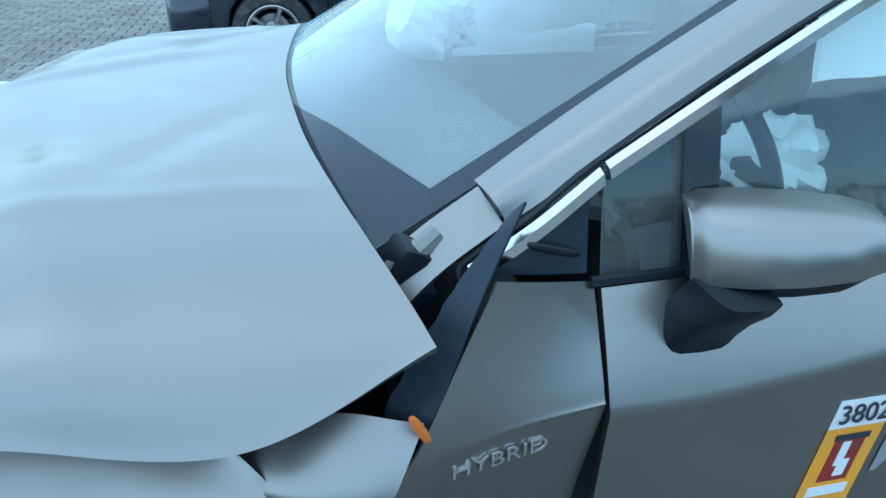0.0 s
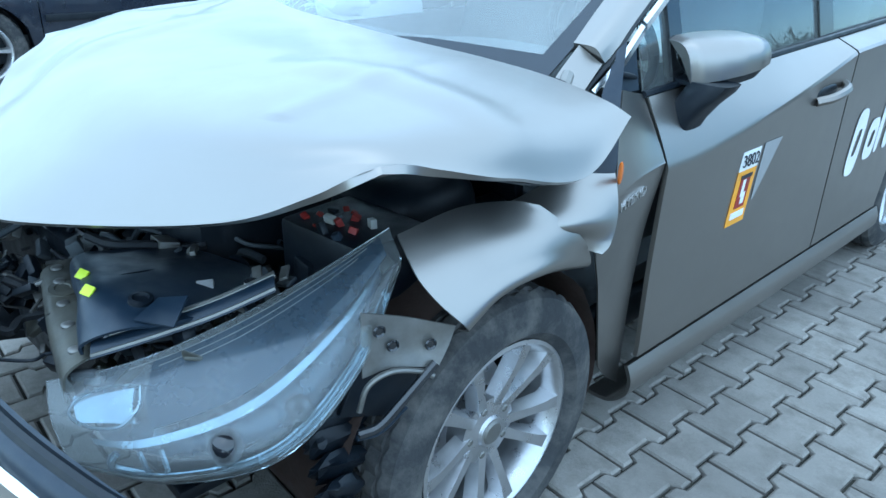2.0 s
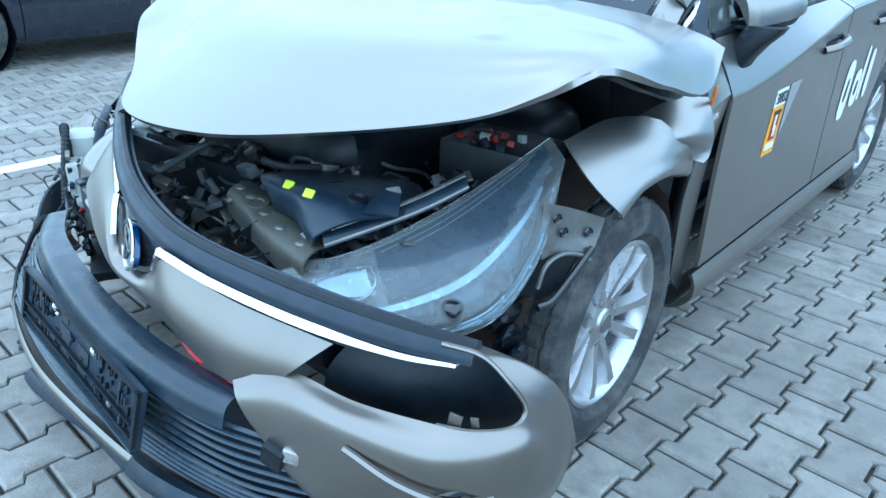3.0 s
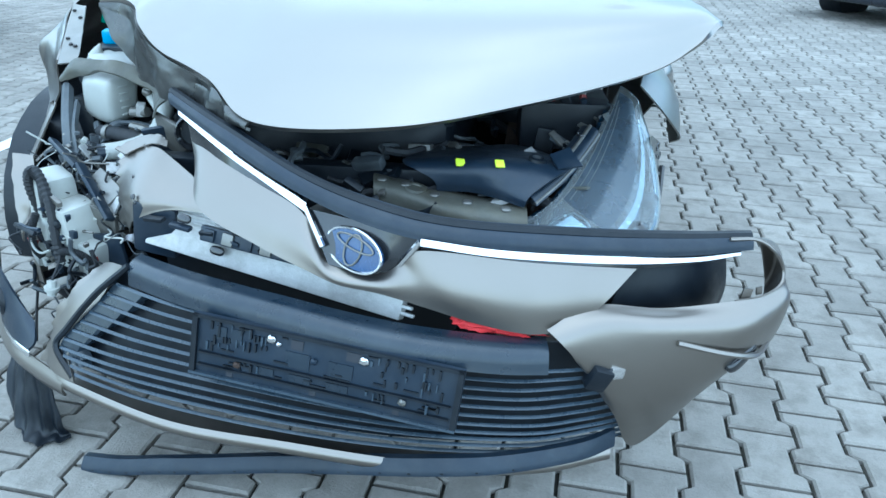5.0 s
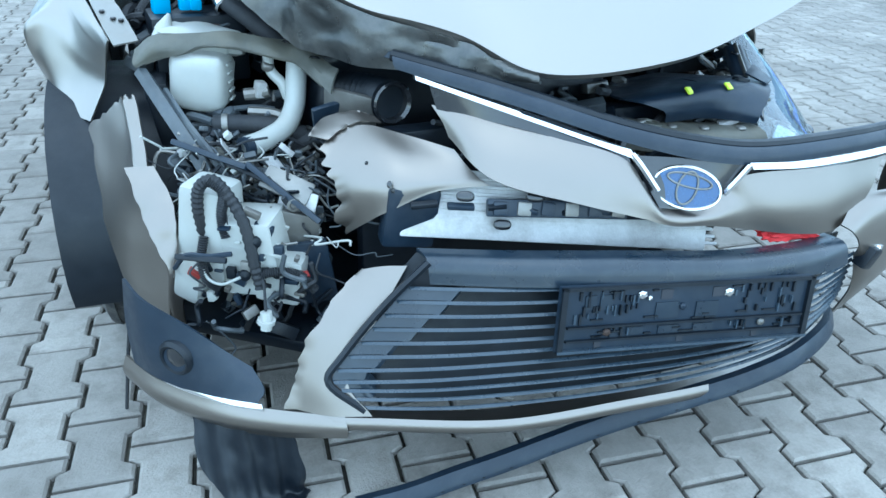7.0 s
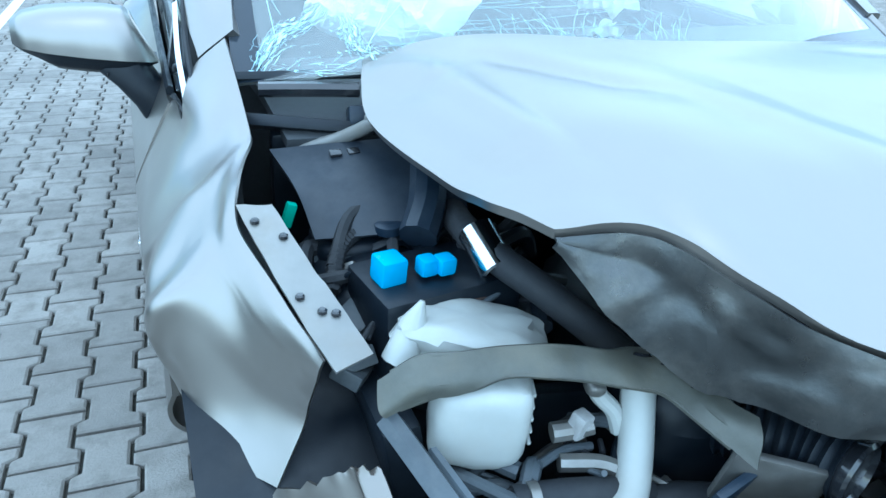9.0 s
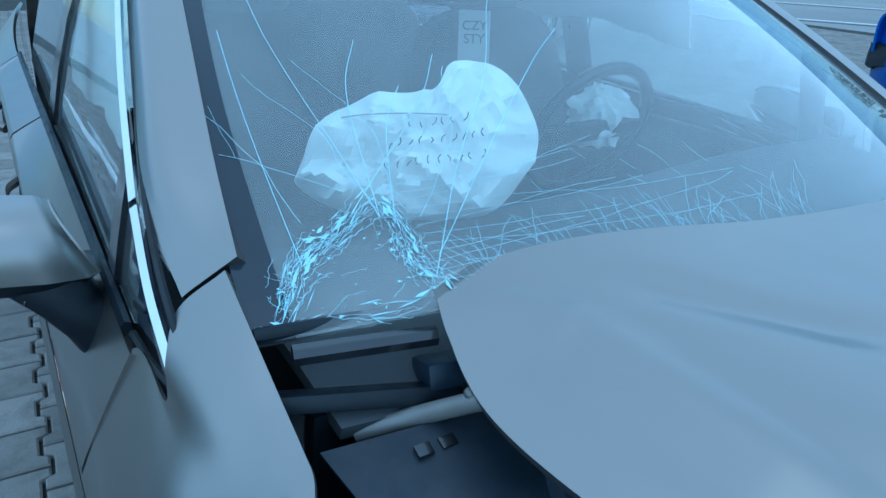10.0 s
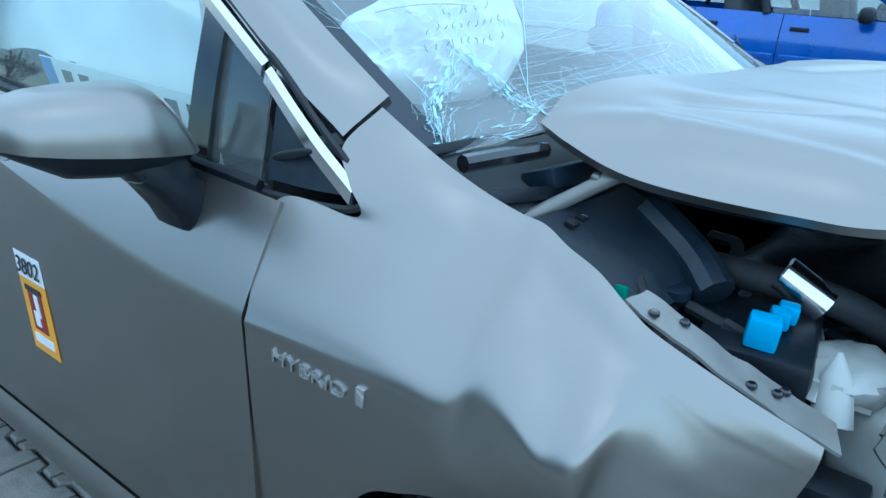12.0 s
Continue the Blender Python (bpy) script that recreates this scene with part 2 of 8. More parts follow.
def part(name, bm, mat, parent=None, label="", smooth=True, sharp=35):
    me = bpy.data.meshes.new(name)
    bm.normal_update()
    bm.to_mesh(me)
    bm.free()
    if smooth:
        for p in me.polygons:
            p.use_smooth = True
        me.set_sharp_from_angle(angle=radians(sharp))
    return put(name, me, mat, parent, label)


def thing(name, place, label, category, group=""):
    ob = new(name)
    ob.location = place
    ob.empty_display_size = 0.1
    return tagged(ob, label, category, group)


def add_box(bm, centre, size, turn=(0, 0, 0), bevel=0.0, taper=1.0):
    made = bmesh.ops.create_cube(bm, size=1.0)["verts"]
    for v in made:
        if v.co.z > 0:
            v.co.x *= taper
            v.co.y *= taper
    m = pose(*centre, *turn) @ Matrix.Diagonal((*size, 1))
    bmesh.ops.transform(bm, matrix=m, verts=made)
    if bevel:
        edges = {e for v in made for e in v.link_edges}
        bmesh.ops.bevel(bm, geom=list(edges), offset=bevel, segments=2, affect="EDGES", profile=0.6)
    return bm


def box(centre, size, turn=(0, 0, 0), bevel=0.004, taper=1.0):
    return add_box(bmesh.new(), centre, size, turn, bevel, taper)


def add_tube(bm, points, radius, sides=8, n=0, ribs=0.0):
    """A round tube along a smooth line; ribs: depth of its corrugation."""
    p = smooth_line(points, n or max(2, 6 * (len(points) - 1) + 1)) if len(points) > 2 or n else np.asarray(points, float)
    rings, up = [], Vector((0.3, 0.2, 1)).normalized()
    for i in range(len(p)):
        way = Vector(p[min(i + 1, len(p) - 1)] - p[max(i - 1, 0)]).normalized()
        side = way.cross(up)
        side = side.normalized() if side.length > 1e-3 else way.orthogonal().normalized()
        up = side.cross(way).normalized()
        r = radius + (ribs if i % 2 else -ribs)
        rings.append([bm.verts.new(Vector(p[i]) + r * (math.cos(a) * side + math.sin(a) * up)) for a in np.linspace(0, 2 * math.pi, sides, False)])
    for a, b in zip(rings, rings[1:]):
        for k in range(sides):
            bm.faces.new((a[k], a[(k + 1) % sides], b[(k + 1) % sides], b[k]))
    bm.faces.new(rings[0][::-1])
    bm.faces.new(rings[-1])
    return bm


def tube(points, radius, sides=8, n=0, ribs=0.0):
    return add_tube(bmesh.new(), points, radius, sides, n, ribs)


def add_lathe(bm, profile, segments=32, m=Matrix()):
    """Turns a profile of (along x, radius) about the x axis."""
    rings = []
    for a in np.linspace(0, 2 * math.pi, segments, False):
        rings.append([bm.verts.new(m @ Vector((x, r * math.cos(a), r * math.sin(a)))) for x, r in profile])
    for a, b in zip(rings, rings[1:] + rings[:1]):
        for k in range(len(profile) - 1):
            bm.faces.new((a[k], a[k + 1], b[k + 1], b[k]))
    return bm


def lump(centre, size, power=2.6, turn=(0, 0, 0), rough=0.0, scale=6.0, n=28, seed=0.0):
    """A rounded body between a ball and a box, with optional folds."""
    bm = bmesh.new()
    u, v = np.meshgrid(np.linspace(-math.pi, math.pi, n, False), np.linspace(-math.pi / 2, math.pi / 2, n // 2 + 1))
    f = lambda w: np.sign(w) * np.abs(w) ** (2 / power)  # noqa: E731
    p = np.stack([f(np.cos(v)) * f(np.cos(u)), f(np.cos(v)) * f(np.sin(u)), f(np.sin(v))], -1)
    m = pose(*centre, *turn)
    rows = []
    for row in p:
        line = []
        for c in row:
            k = 1 + rough * noise.noise(Vector(c) * scale * 0.3 + Vector((seed, seed, 0))) + rough * 0.5 * noise.noise(Vector(c) * scale + Vector((0, seed, seed)))
            line.append(bm.verts.new(m @ Vector(c * np.array(size) / 2 * k)))
        rows.append(line)
    for a, b in zip(rows, rows[1:]):
        for i in range(n):
            bm.faces.new((a[i], a[(i + 1) % n], b[(i + 1) % n], b[i]))
    bmesh.ops.remove_doubles(bm, verts=bm.verts, dist=1e-5)
    return bm


def letters(text, size, m, mat, name, parent=None, depth=0.0015):
    """Raised letters in the built-in font; x to the right, y up in m's own axes."""
    cu = bpy.data.curves.new(name, "FONT")
    cu.body, cu.size, cu.extrude, cu.align_x, cu.align_y = text, size, depth, "CENTER", "CENTER"
    tmp = bpy.data.objects.new("tmp", cu)
    me = bpy.data.meshes.new_from_object(tmp)
    bpy.data.objects.remove(tmp)
    me.transform(m)
    me.name = name
    return put(name, me, mat, parent)


def settle(before, m):
    """Swings all meshes made since a mark was taken."""
    for o in bpy.data.objects:
        if o.type == "MESH" and o.name not in before:
            o.data.transform(m)


def marks():
    return set(bpy.data.objects.keys())


NOSE = Matrix.Translation((0.246, 0.239, 0.0095)) @ pose(0, 0, 0, 0, 0, 8.07) @ Matrix.Diagonal((1.02, 1.0, 1.0, 1)) @ Matrix.Translation((-0.248, -0.2894, 0))


# ---- ground ----
def quad(name, corners, mat, kind, label):
    me = mesh_from(name, corners, [tuple(range(len(corners)))], False)
    return tagged(put(name, me, mat), label, kind="structure") if kind else put(name, me, mat)


quad("ground", [(-400, -400, -0.02), (400, -400, -0.02), (400, 400, -0.02), (-400, 400, -0.02)], YARD, "structure", "grey worn yard of concrete paving")
pavement = quad("pavement", [(-11, -3.0, -0.006), (13, -3.0, -0.006), (13, 17, -0.006), (-11, 17, -0.006)], JOINT, "structure", "grey interlocking concrete paving with sandy joints")
# far away the yard rises to a grass bank
FAR, ALONG = Vector((0.87, 0.49, 0)), Vector((-0.49, 0.87, 0))


def far_sheet(name, steps, mat, label):
    """A long uneven sheet across the far side of the yard; steps: distance and height."""
    verts = []
    for d, z in steps:
        for i in range(41):
            e = 0.5 * noise.noise(Vector((i * 0.7, d, 0)))
            verts.append(FAR * (d + e) + ALONG * (i - 20) * 4 + Vector((0, 0, z + (0.12 * e if z > 0 else 0))))
    faces = [(41 * k + i, 41 * k + i + 1, 41 * (k + 1) + i + 1, 41 * (k + 1) + i) for k in range(len(steps) - 1) for i in range(40)]
    tagged(put(name, mesh_from(name, verts, faces), mat), label, kind="structure")


far_sheet("yard_slope", ((28, -0.021), (34, 0.35), (40, 1.0), (40.5, 1.0)), YARD, "grey-brown sloping edge of the yard")
far_sheet("grass_bank", ((39.5, 0.99), (43, 1.55), (46, 2.1), (60, 2.2)), GRASS, "rough green and straw-coloured grass bank")

# painted bay lines
for k, (x, y0, y1, w) in enumerate([(-2.14, 0.2, 12.0, 0.1), (-4.25, -8.0, -0.33, 0.1), (-9.4, -6, 1.2, 0.1)]):
    lean = 0.02
    bm = bmesh.new()
    vs = [bm.verts.new(c) for c in ((x - w / 2, y0, 0.0115), (x + w / 2, y0, 0.0115), (x + w / 2 + lean * (y1 - y0), y1, 0.0115), (x - w / 2 + lean * (y1 - y0), y1, 0.0115))]
    bm.faces.new(vs)
    tagged(part("bay_line", bm, LINE, None, smooth=False), "worn white painted parking bay line on paving", "road line", "bay lines", "structure")

# ---- background cars ----


def wheel_meshes(radius, width, spokes, pairs, rim_r):
    """Tyre and rim of a wheel whose axle is the x axis, its outer face at +x."""
    h = width / 2
    tyre = bmesh.new()
    prof = [(-h * 0.75, rim_r), (-h, rim_r + 0.025), (-h * 1.02, (radius + rim_r) / 2), (-h * 0.86, radius - 0.012), (-h * 0.7, radius - 0.002)]
    for k in np.linspace(-0.6, 0.6, 4):
        prof += [(h * k - 0.006, radius), (h * k - 0.005, radius - 0.007), (h * k + 0.005, radius - 0.007), (h * k + 0.006, radius)]
    prof += [(h * 0.7, radius - 0.002), (h * 0.86, radius - 0.012), (h * 1.02, (radius + rim_r) / 2), (h, rim_r + 0.025), (h * 0.75, rim_r)]
    add_lathe(tyre, prof, 120)
    # cross grooves of the tread, slanting outwards
    for v in tyre.verts:
        r_ = math.hypot(v.co.y, v.co.z)
        if r_ > radius - 0.004:
            a = math.atan2(v.co.z, v.co.y) * 60 / math.pi + 26 * abs(v.co.x)
            if round(a) % 3 == 0:
                k = (radius - 0.007) / r_
                v.co.y *= k
                v.co.z *= k
    rim = bmesh.new()
    add_lathe(rim, [(-h * 0.8, rim_r), (-h * 0.75, rim_r - 0.012), (h * 0.35, rim_r - 0.03), (h * 0.6, rim_r - 0.02), (h * 0.78, rim_r - 0.012), (h * 0.84, rim_r - 0.004), (h * 0.82, rim_r + 0.004)], 48)
    add_lathe(rim, [(h * 0.62, 0.0), (h * 0.62, 0.032), (h * 0.55, 0.036), (h * 0.5, 0.075), (h * 0.1, 0.08)], 24)
    add_lathe(rim, [(-h * 0.3, 0.0), (-h * 0.28, 0.13), (-h * 0.4, 0.135)], 24)
    for i in range(spokes):
        a = 2 * math.pi * i / spokes + (pairs if i % 2 else -pairs)
        ca, sa = math.cos(a), math.sin(a)
        ring = []
        for r, w, x, d in ((0.055, 0.022, 0.52, 0.25), (0.12, 0.018, 0.66, 0.3), (rim_r - 0.05, 0.021, 0.74, 0.3), (rim_r - 0.008, 0.027, 0.78, 0.4)):
            ring.append([rim.verts.new((h * xx, r * ca - ww * sa, r * sa + ww * ca)) for xx, ww in ((x, -w * 0.55), (x, w * 0.55), (x - d, w), (x - d, -w))])
        for p, q in zip(ring, ring[1:]):
            for k in range(4):
                rim.faces.new((p[k], p[(k + 1) % 4], q[(k + 1) % 4], q[k]))
    bmesh.ops.recalc_face_normals(rim, faces=rim.faces)
    bmesh.ops.recalc_face_normals(tyre, faces=tyre.faces)
    out = []
    for name, bm in (("tyre", tyre), ("rim", rim)):
        me = bpy.data.meshes.new(name)
        bm.to_mesh(me)
        bm.free()
        for p in me.polygons:
            p.use_smooth = True
        me.set_sharp_from_angle(angle=radians(32))
        out.append(me)
    out[0].materials.append(TYRE)
    out[1].materials.append(ALLOY)
    return out


def hub_cap_mesh(width):
    bm = bmesh.new()
    h = width / 2
    add_lathe(bm, [(h * 0.60, 0.0), (h * 0.66, 0.0), (h * 0.66, 0.022), (h * 0.62, 0.027), (h * 0.5, 0.028)], 20)
    for i in range(5):
        a = 2 * math.pi * (i + 0.5) / 5
        add_lathe(bm, [(h * 0.3, 0.009), (h * 0.54, 0.009), (h * 0.56, 0.006), (h * 0.56, 0.0)], 6, Matrix.Translation((0, 0.056 * math.cos(a), 0.056 * math.sin(a))))
    bmesh.ops.recalc_face_normals(bm, faces=bm.faces)
    me = bpy.data.meshes.new("hub")
    bm.to_mesh(me)
    bm.free()
    me.materials.append(STEEL)
    return me


def wheel(parent, m, meshes, hub):
    """A wheel part with tyre and rim under it."""
    w = new("wheel", hub)
    w.parent = parent
    w.matrix_parent_inverse = Matrix.Translation(-parent.location)
    w.matrix_basis = m
    for me in meshes:
        o = new(me.name.split(".")[0], me)
        o.parent = w
    return w


FIVE = wheel_meshes(0.315, 0.20, 5, 0.0, 0.205)
TEN = wheel_meshes(0.312, 0.205, 10, 0.06, 0.208)
SEVEN = wheel_meshes(0.285, 0.175, 7, 0.0, 0.185)
HUB, HUB_SMALL = hub_cap_mesh(0.205), hub_cap_mesh(0.175)


def plain_car(name, place, turn, paint, length, width, height, axles, meshes, hub, label, hatch=False, wrecked=False):
    """A parked car: front at -y of its own axes. Side panels with wheel arches, doors, glass, roof, lamps, bumpers and wheels."""
    car = thing(name, (0, 0, 0), label, "car", "parked cars")
    hw, wr = width / 2, 0.36
    belt, sill = height * 0.62, 0.2
    back = 0.25 if hatch else 0.75

    def side_x(z):
        return hw - 0.06 * max(0, (z - 0.62) / (belt - 0.62)) ** 1.5 - 0.05 * max(0, (0.45 - z) / 0.25) ** 2

    def low(y):
        z = sill
        for a in axles:
            if abs(y - a) < wr:
                z = max(z, 0.30 + math.sqrt(wr * wr - (y - a) ** 2))
        return z

    def top(y):
        f = min(1, y / 1.1)
        return (0.66 + (belt - 0.66) * f**0.6) if y < 1.1 else belt + 0.03 * (y - 1.1) / (length - 1.1)

    def inset(y):
        return -0.28 * max(0, (0.55 - y) / 0.55) ** 2 - 0.22 * max(0, (y - length + 0.45) / 0.45) ** 2

    seams = [0.03, axles[0] + 0.42, axles[0] + 1.42, axles[1] - 0.28, length - 0.03]
    names = ["front_wing", "front_door", "rear_door", "rear_wing"]
    for s in (1, -1):
        for k, nm in enumerate(names):
            ys = np.linspace(seams[k] + 0.004, seams[k + 1] - 0.004, 26)
            g = np.zeros((12, 26, 3))
            for j, y in enumerate(ys):
                for i, f in enumerate(np.linspace(0, 1, 12)):
                    z = low(y) + (top(y) - low(y)) * f
                    g[i, j] = (s * (side_x(z) + inset(y)), y, z)
            panel = put(nm, shell(nm, g, 0.012, flip=s < 0), paint, car)
            if "door" in nm:
                yh = seams[k + 1] - 0.16
                h_ = box((s * (side_x(0.78) + 0.012), yh, belt - 0.11), (0.03, 0.16, 0.035), (0, 0, 0), 0.008)
                part("door_handle", h_, PLASTIC if hatch else paint, panel)
                t_ = box((s * (side_x(0.5) + 0.006), (seams[k] + seams[k + 1]) / 2, 0.52), (0.018, (seams[k + 1] - seams[k]) * 0.94, 0.05), (0, 0, 0), 0.006)
                part("side_trim", t_, PLASTIC if not hatch else paint, panel)
        # side windows between sloping pillars
        y0, y1 = axles[0] + 0.35, length - back - (0.12 if hatch else 0.25)
        zr = height - 0.09
        fr = [(y0, belt + 0.01), (y0 + 0.75, zr), (y1 - 0.45, zr), (y1, belt + 0.04)]
        cuts = [(0.0, 0.46), (0.5, 0.84), (0.88, 1.0)]
        for a, b in cuts:
            q = []
            for f in (a, b):
                q.append([(s * (hw - 0.075), y0 + (y1 - y0) * f, belt + 0.015), (s * (hw - 0.2), fr[1][0] + (fr[2][0] - fr[1][0]) * f, zr)])
            if not (wrecked and s < 0 and a > 0.4):
                put("side_window", shell("side_window", np.array(q), 0.004, flip=s > 0), PANE, car)
        for f, w_, c in ((0.0, 0.07, paint), (0.48, 0.08, PLASTIC), (0.86, 0.05, PLASTIC), (1.0, 0.12, paint)):
            p = [(s * (hw - 0.07), y0 + (y1 - y0) * f, belt), (s * (hw - 0.2), fr[1][0] + (fr[2][0] - fr[1][0]) * f, zr + 0.01)]
            part("pillar", tube(p, w_ / 2, 8), c, car)
        part("roof_rail", tube([(s * (hw - 0.2), fr[1][0] - 0.03, zr), (s * (hw - 0.21), (fr[1][0] + fr[2][0]) / 2, zr + 0.03), (s * (hw - 0.2), fr[2][0] + 0.05, zr)], 0.035, 8), paint, car)
        # lamps
        part("headlamp", lump((s * (hw - 0.22), 0.16, 0.66), (0.34, 0.3, 0.15), 3, (0, 0, s * 25)), LENS if not hatch else GLOSS, car)
        if not (wrecked and s < 0):
            part("tail_lamp", lump((s * (hw - 0.14), length - 0.13, 0.82), (0.2, 0.16, 0.3), 3), RED_PLASTIC, car)
        part("door_mirror", lump((s * (hw + 0.07), axles[0] + 0.75, belt + 0.05), (0.2, 0.13, 0.14), 3), paint if not hatch else PLASTIC, car)
        for n_, a in enumerate(axles):
            part("wheel_liner", add_lathe(bmesh.new(), [(s * (hw - 0.02), wr), (s * (hw - 0.3), wr), (s * (hw - 0.32), 0.05)], 24, Matrix.Translation((0, a, 0.3))), PLASTIC, car)
    # top surfaces
    roof = [[(x * (hw - 0.2), y, height - 0.09 + 0.09 * (1 - x * x) - 0.05 * ((y - (fr[1][0] + fr[2][0]) / 2) / 1.2) ** 2) for x in np.linspace(-1, 1, 5)] for y in np.linspace(fr[1][0], fr[2][0], 5)]
    put("roof", shell("roof", smooth_grid(roof, 16, 16), 0.02), paint, car)
    bonnet_ = [[(x * (hw - 0.08 - 0.25 * max(0, (0.5 - y)) ** 2), y, top(y) + 0.05 * (1 - x * x)) for x in np.linspace(-1, 1, 5)] for y in np.linspace(0.12, axles[0] + 0.42, 5)]
    put("bonnet", shell("bonnet", smooth_grid(bonnet_, 16, 16), 0.012), paint, car)
    wscr = [[(x * (hw - 0.12), axles[0] + 0.3 + 0.12 * x * x, belt + 0.02) for x in np.linspace(-1, 1, 5)], [(x * (hw - 0.22), fr[1][0] + 0.05 * x * x, height - 0.05 - 0.05 * x * x) for x in np.linspace(-1, 1, 5)]]
    put("windscreen", shell("windscreen", smooth_grid(wscr, 4, 16), 0.005), PANE, car)
    rscr = [[(x * (hw - 0.22), fr[2][0] - 0.05 * x * x, height - 0.07 - 0.04 * x * x) for x in np.linspace(-1, 1, 5)], [(x * (hw - 0.12), y1 + 0.1 - 0.08 * x * x, belt + 0.05) for x in np.linspace(-1, 1, 5)]]
    if not wrecked:
        put("rear_window", shell("rear_window", smooth_grid(rscr, 4, 16), 0.005), PANE, car)
    tail = [[(x * (hw - 0.09), y, z) for x in np.linspace(-1, 1, 5)] for y, z in ((y1 + 0.06, belt + 0.05), (length - 0.12, belt + 0.02), (length - 0.04, 0.8), (length - 0.05, 0.45))]
    put("tailgate", shell("tailgate", smooth_grid(tail, 20, 12), 0.02), paint, car)
    part("front_bumper", lump((0, 0.16, 0.42), (width * 0.97, 0.42, 0.42), 5), paint if not hatch else PLASTIC, car)
    part("rear_bumper", lump((0.05 if wrecked else 0, length - 0.16, 0.46), (width * 0.97, 0.4, 0.28), 5, (0, 4 if wrecked else 0, 0), 0.12 if wrecked else 0.0), PLASTIC if hatch else paint, car)
    part("underbody", box((0, length / 2, 0.29), (width * 0.8, length * 0.86, 0.2), (0, 0, 0), 0.02), PLASTIC, car)
    part("cabin_floor", box((0, length / 2 + 0.1, 0.5), (width * 0.82, length * 0.5, 0.12), (0, 0, 0), 0.02), FABRIC, car)
    for x in (-0.36, 0.36):
        for y in (axles[0] + 1.05, axles[0] + 1.9):
            part("seat", lump((x, y, 0.85), (0.46, 0.22, 0.75), 4, (-12, 0, 0)), FABRIC, car)
    if wrecked:
        r = random.Random(4)
        for k in range(9):
            c = (hw - 0.12 + r.uniform(-0.06, 0.06), length - 0.12 + r.uniform(-0.08, 0.08), 0.45 + 0.05 * k)
            part("torn_metal", lump(c, (0.14, 0.12, 0.09), 3, (r.uniform(0, 90), r.uniform(0, 90), 0), 0.5, 9, 14, k), (PLASTIC, STEEL, paint)[k % 3], car)
    for a in axles:
        for s in (1, -1):
            wheel(car, Matrix.Translation((s * (hw - 0.11), a, 0.305 if not hatch else 0.285)) @ pose(0, 0, 0, 0, 0, 0 if s > 0 else 180), meshes, hub)
    car.matrix_basis = pose(*place, 0, 0, turn)
    return car


plain_car("navy_estate_car", (-5.26, 0.52, 0), -2, NAVY, 4.5, 1.8, 1.46, (0.76, 3.45), FIVE, HUB, "dark navy parked car with silver five-spoke wheels")
plain_car("blue_hatchback_car", (6.85, 0.28, 0), 4, BLUE, 4.05, 1.69, 1.42, (0.8, 3.3), SEVEN, HUB_SMALL, "bright blue old hatchback with a torn rear corner", True, True)
plain_car("dark_saloon_car", (3.75, 7.8, 0), -52, NAVY, 4.5, 1.78, 1.46, (0.9, 3.55), FIVE, HUB, "dark parked car standing far across the yard")
plain_car("black_parked_car", (1.1, 10.2, 0), -3, NAVY, 4.4, 1.78, 1.46, (0.9, 3.5), FIVE, HUB, "black parked car standing behind the wreck")

for d in (17, 22, 27.5):
    bm = bmesh.new()
    bm.faces.new([bm.verts.new(FAR * (d + e) + ALONG * w + Vector((0, 0, 0.0115))) for e, w in ((-0.08, -30), (0.08, -30), (0.08, 30), (-0.08, 30))])
    tagged(part("bay_line", bm, LINE, None, smooth=False), "worn white painted parking bay line on paving", "road line", "bay lines", "structure")

# ---- far edge of the yard ----


def tree(place, height, seed):
    r = random.Random(seed)
    t = thing("tree", place, "bare dark tree at the far edge of the field", "tree", "far trees")
    x, y, z = place
    bm = tube([(x, y, z), (x + r.uniform(-0.3, 0.3), y, z + height * 0.3), (x + r.uniform(-0.5, 0.5), y, z + height * 0.6)], height * 0.022, 6)
    for k in range(9):
        a, h = r.uniform(0, 6.28), height * r.uniform(0.25, 0.6)
        add_tube(bm, [(x, y, z + h), (x + math.cos(a) * height * 0.12, y + math.sin(a) * height * 0.12, z + h + height * 0.12), (x + math.cos(a) * height * 0.22, y + math.sin(a) * height * 0.22, z + h + height * 0.32)], height * 0.008, 5)
    part("trunk", bm, BARK, t)
    verts, faces = [], []
    for k in range(900):
        a, e, q = r.uniform(0, 6.28), r.gauss(0, 0.5), r.random() ** 0.5
        c = Vector((x + math.cos(a) * q * height * 0.27, y + math.sin(a) * q * height * 0.27, z + height * (0.66 + 0.24 * e * (1.2 - q))))
        d = [Vector((r.uniform(-1, 1), r.uniform(-1, 1), r.uniform(-1, 1))) * height * 0.022 for _ in range(3)]
        verts += [c + v for v in d]
        faces.append((3 * k, 3 * k + 1, 3 * k + 2))
    put("crown", mesh_from("crown", verts, faces, False), LEAF, t)


for k in range(26):
    a = radians(-75 + k * 11.5)
    d = 70 + 18 * math.sin(k * 2.3)
    tree((d * math.sin(a + 0.9), d * math.cos(a + 0.9), -0.02), 7 + 3 * math.sin(k * 1.7), k)
fence = thing("field_fence", tuple(FAR * 45.5 + Vector((0, 0, 2.0))), "low pale wooden post fence on the grass bank", "fence")
for k in range(21):
    q = FAR * 45.5 + ALONG * (k - 10) * 3.2
    part("post", box((q.x, q.y, 2.45), (0.12, 0.12, 1.0), (0, 0, 29), 0.01), LINER, fence)
a, b = FAR * 45.4 + ALONG * -32, FAR * 45.4 + ALONG * 32
part("rail", tube([(a.x, a.y, 2.35), (b.x, b.y, 2.35)], 0.05, 6), LINER, fence)

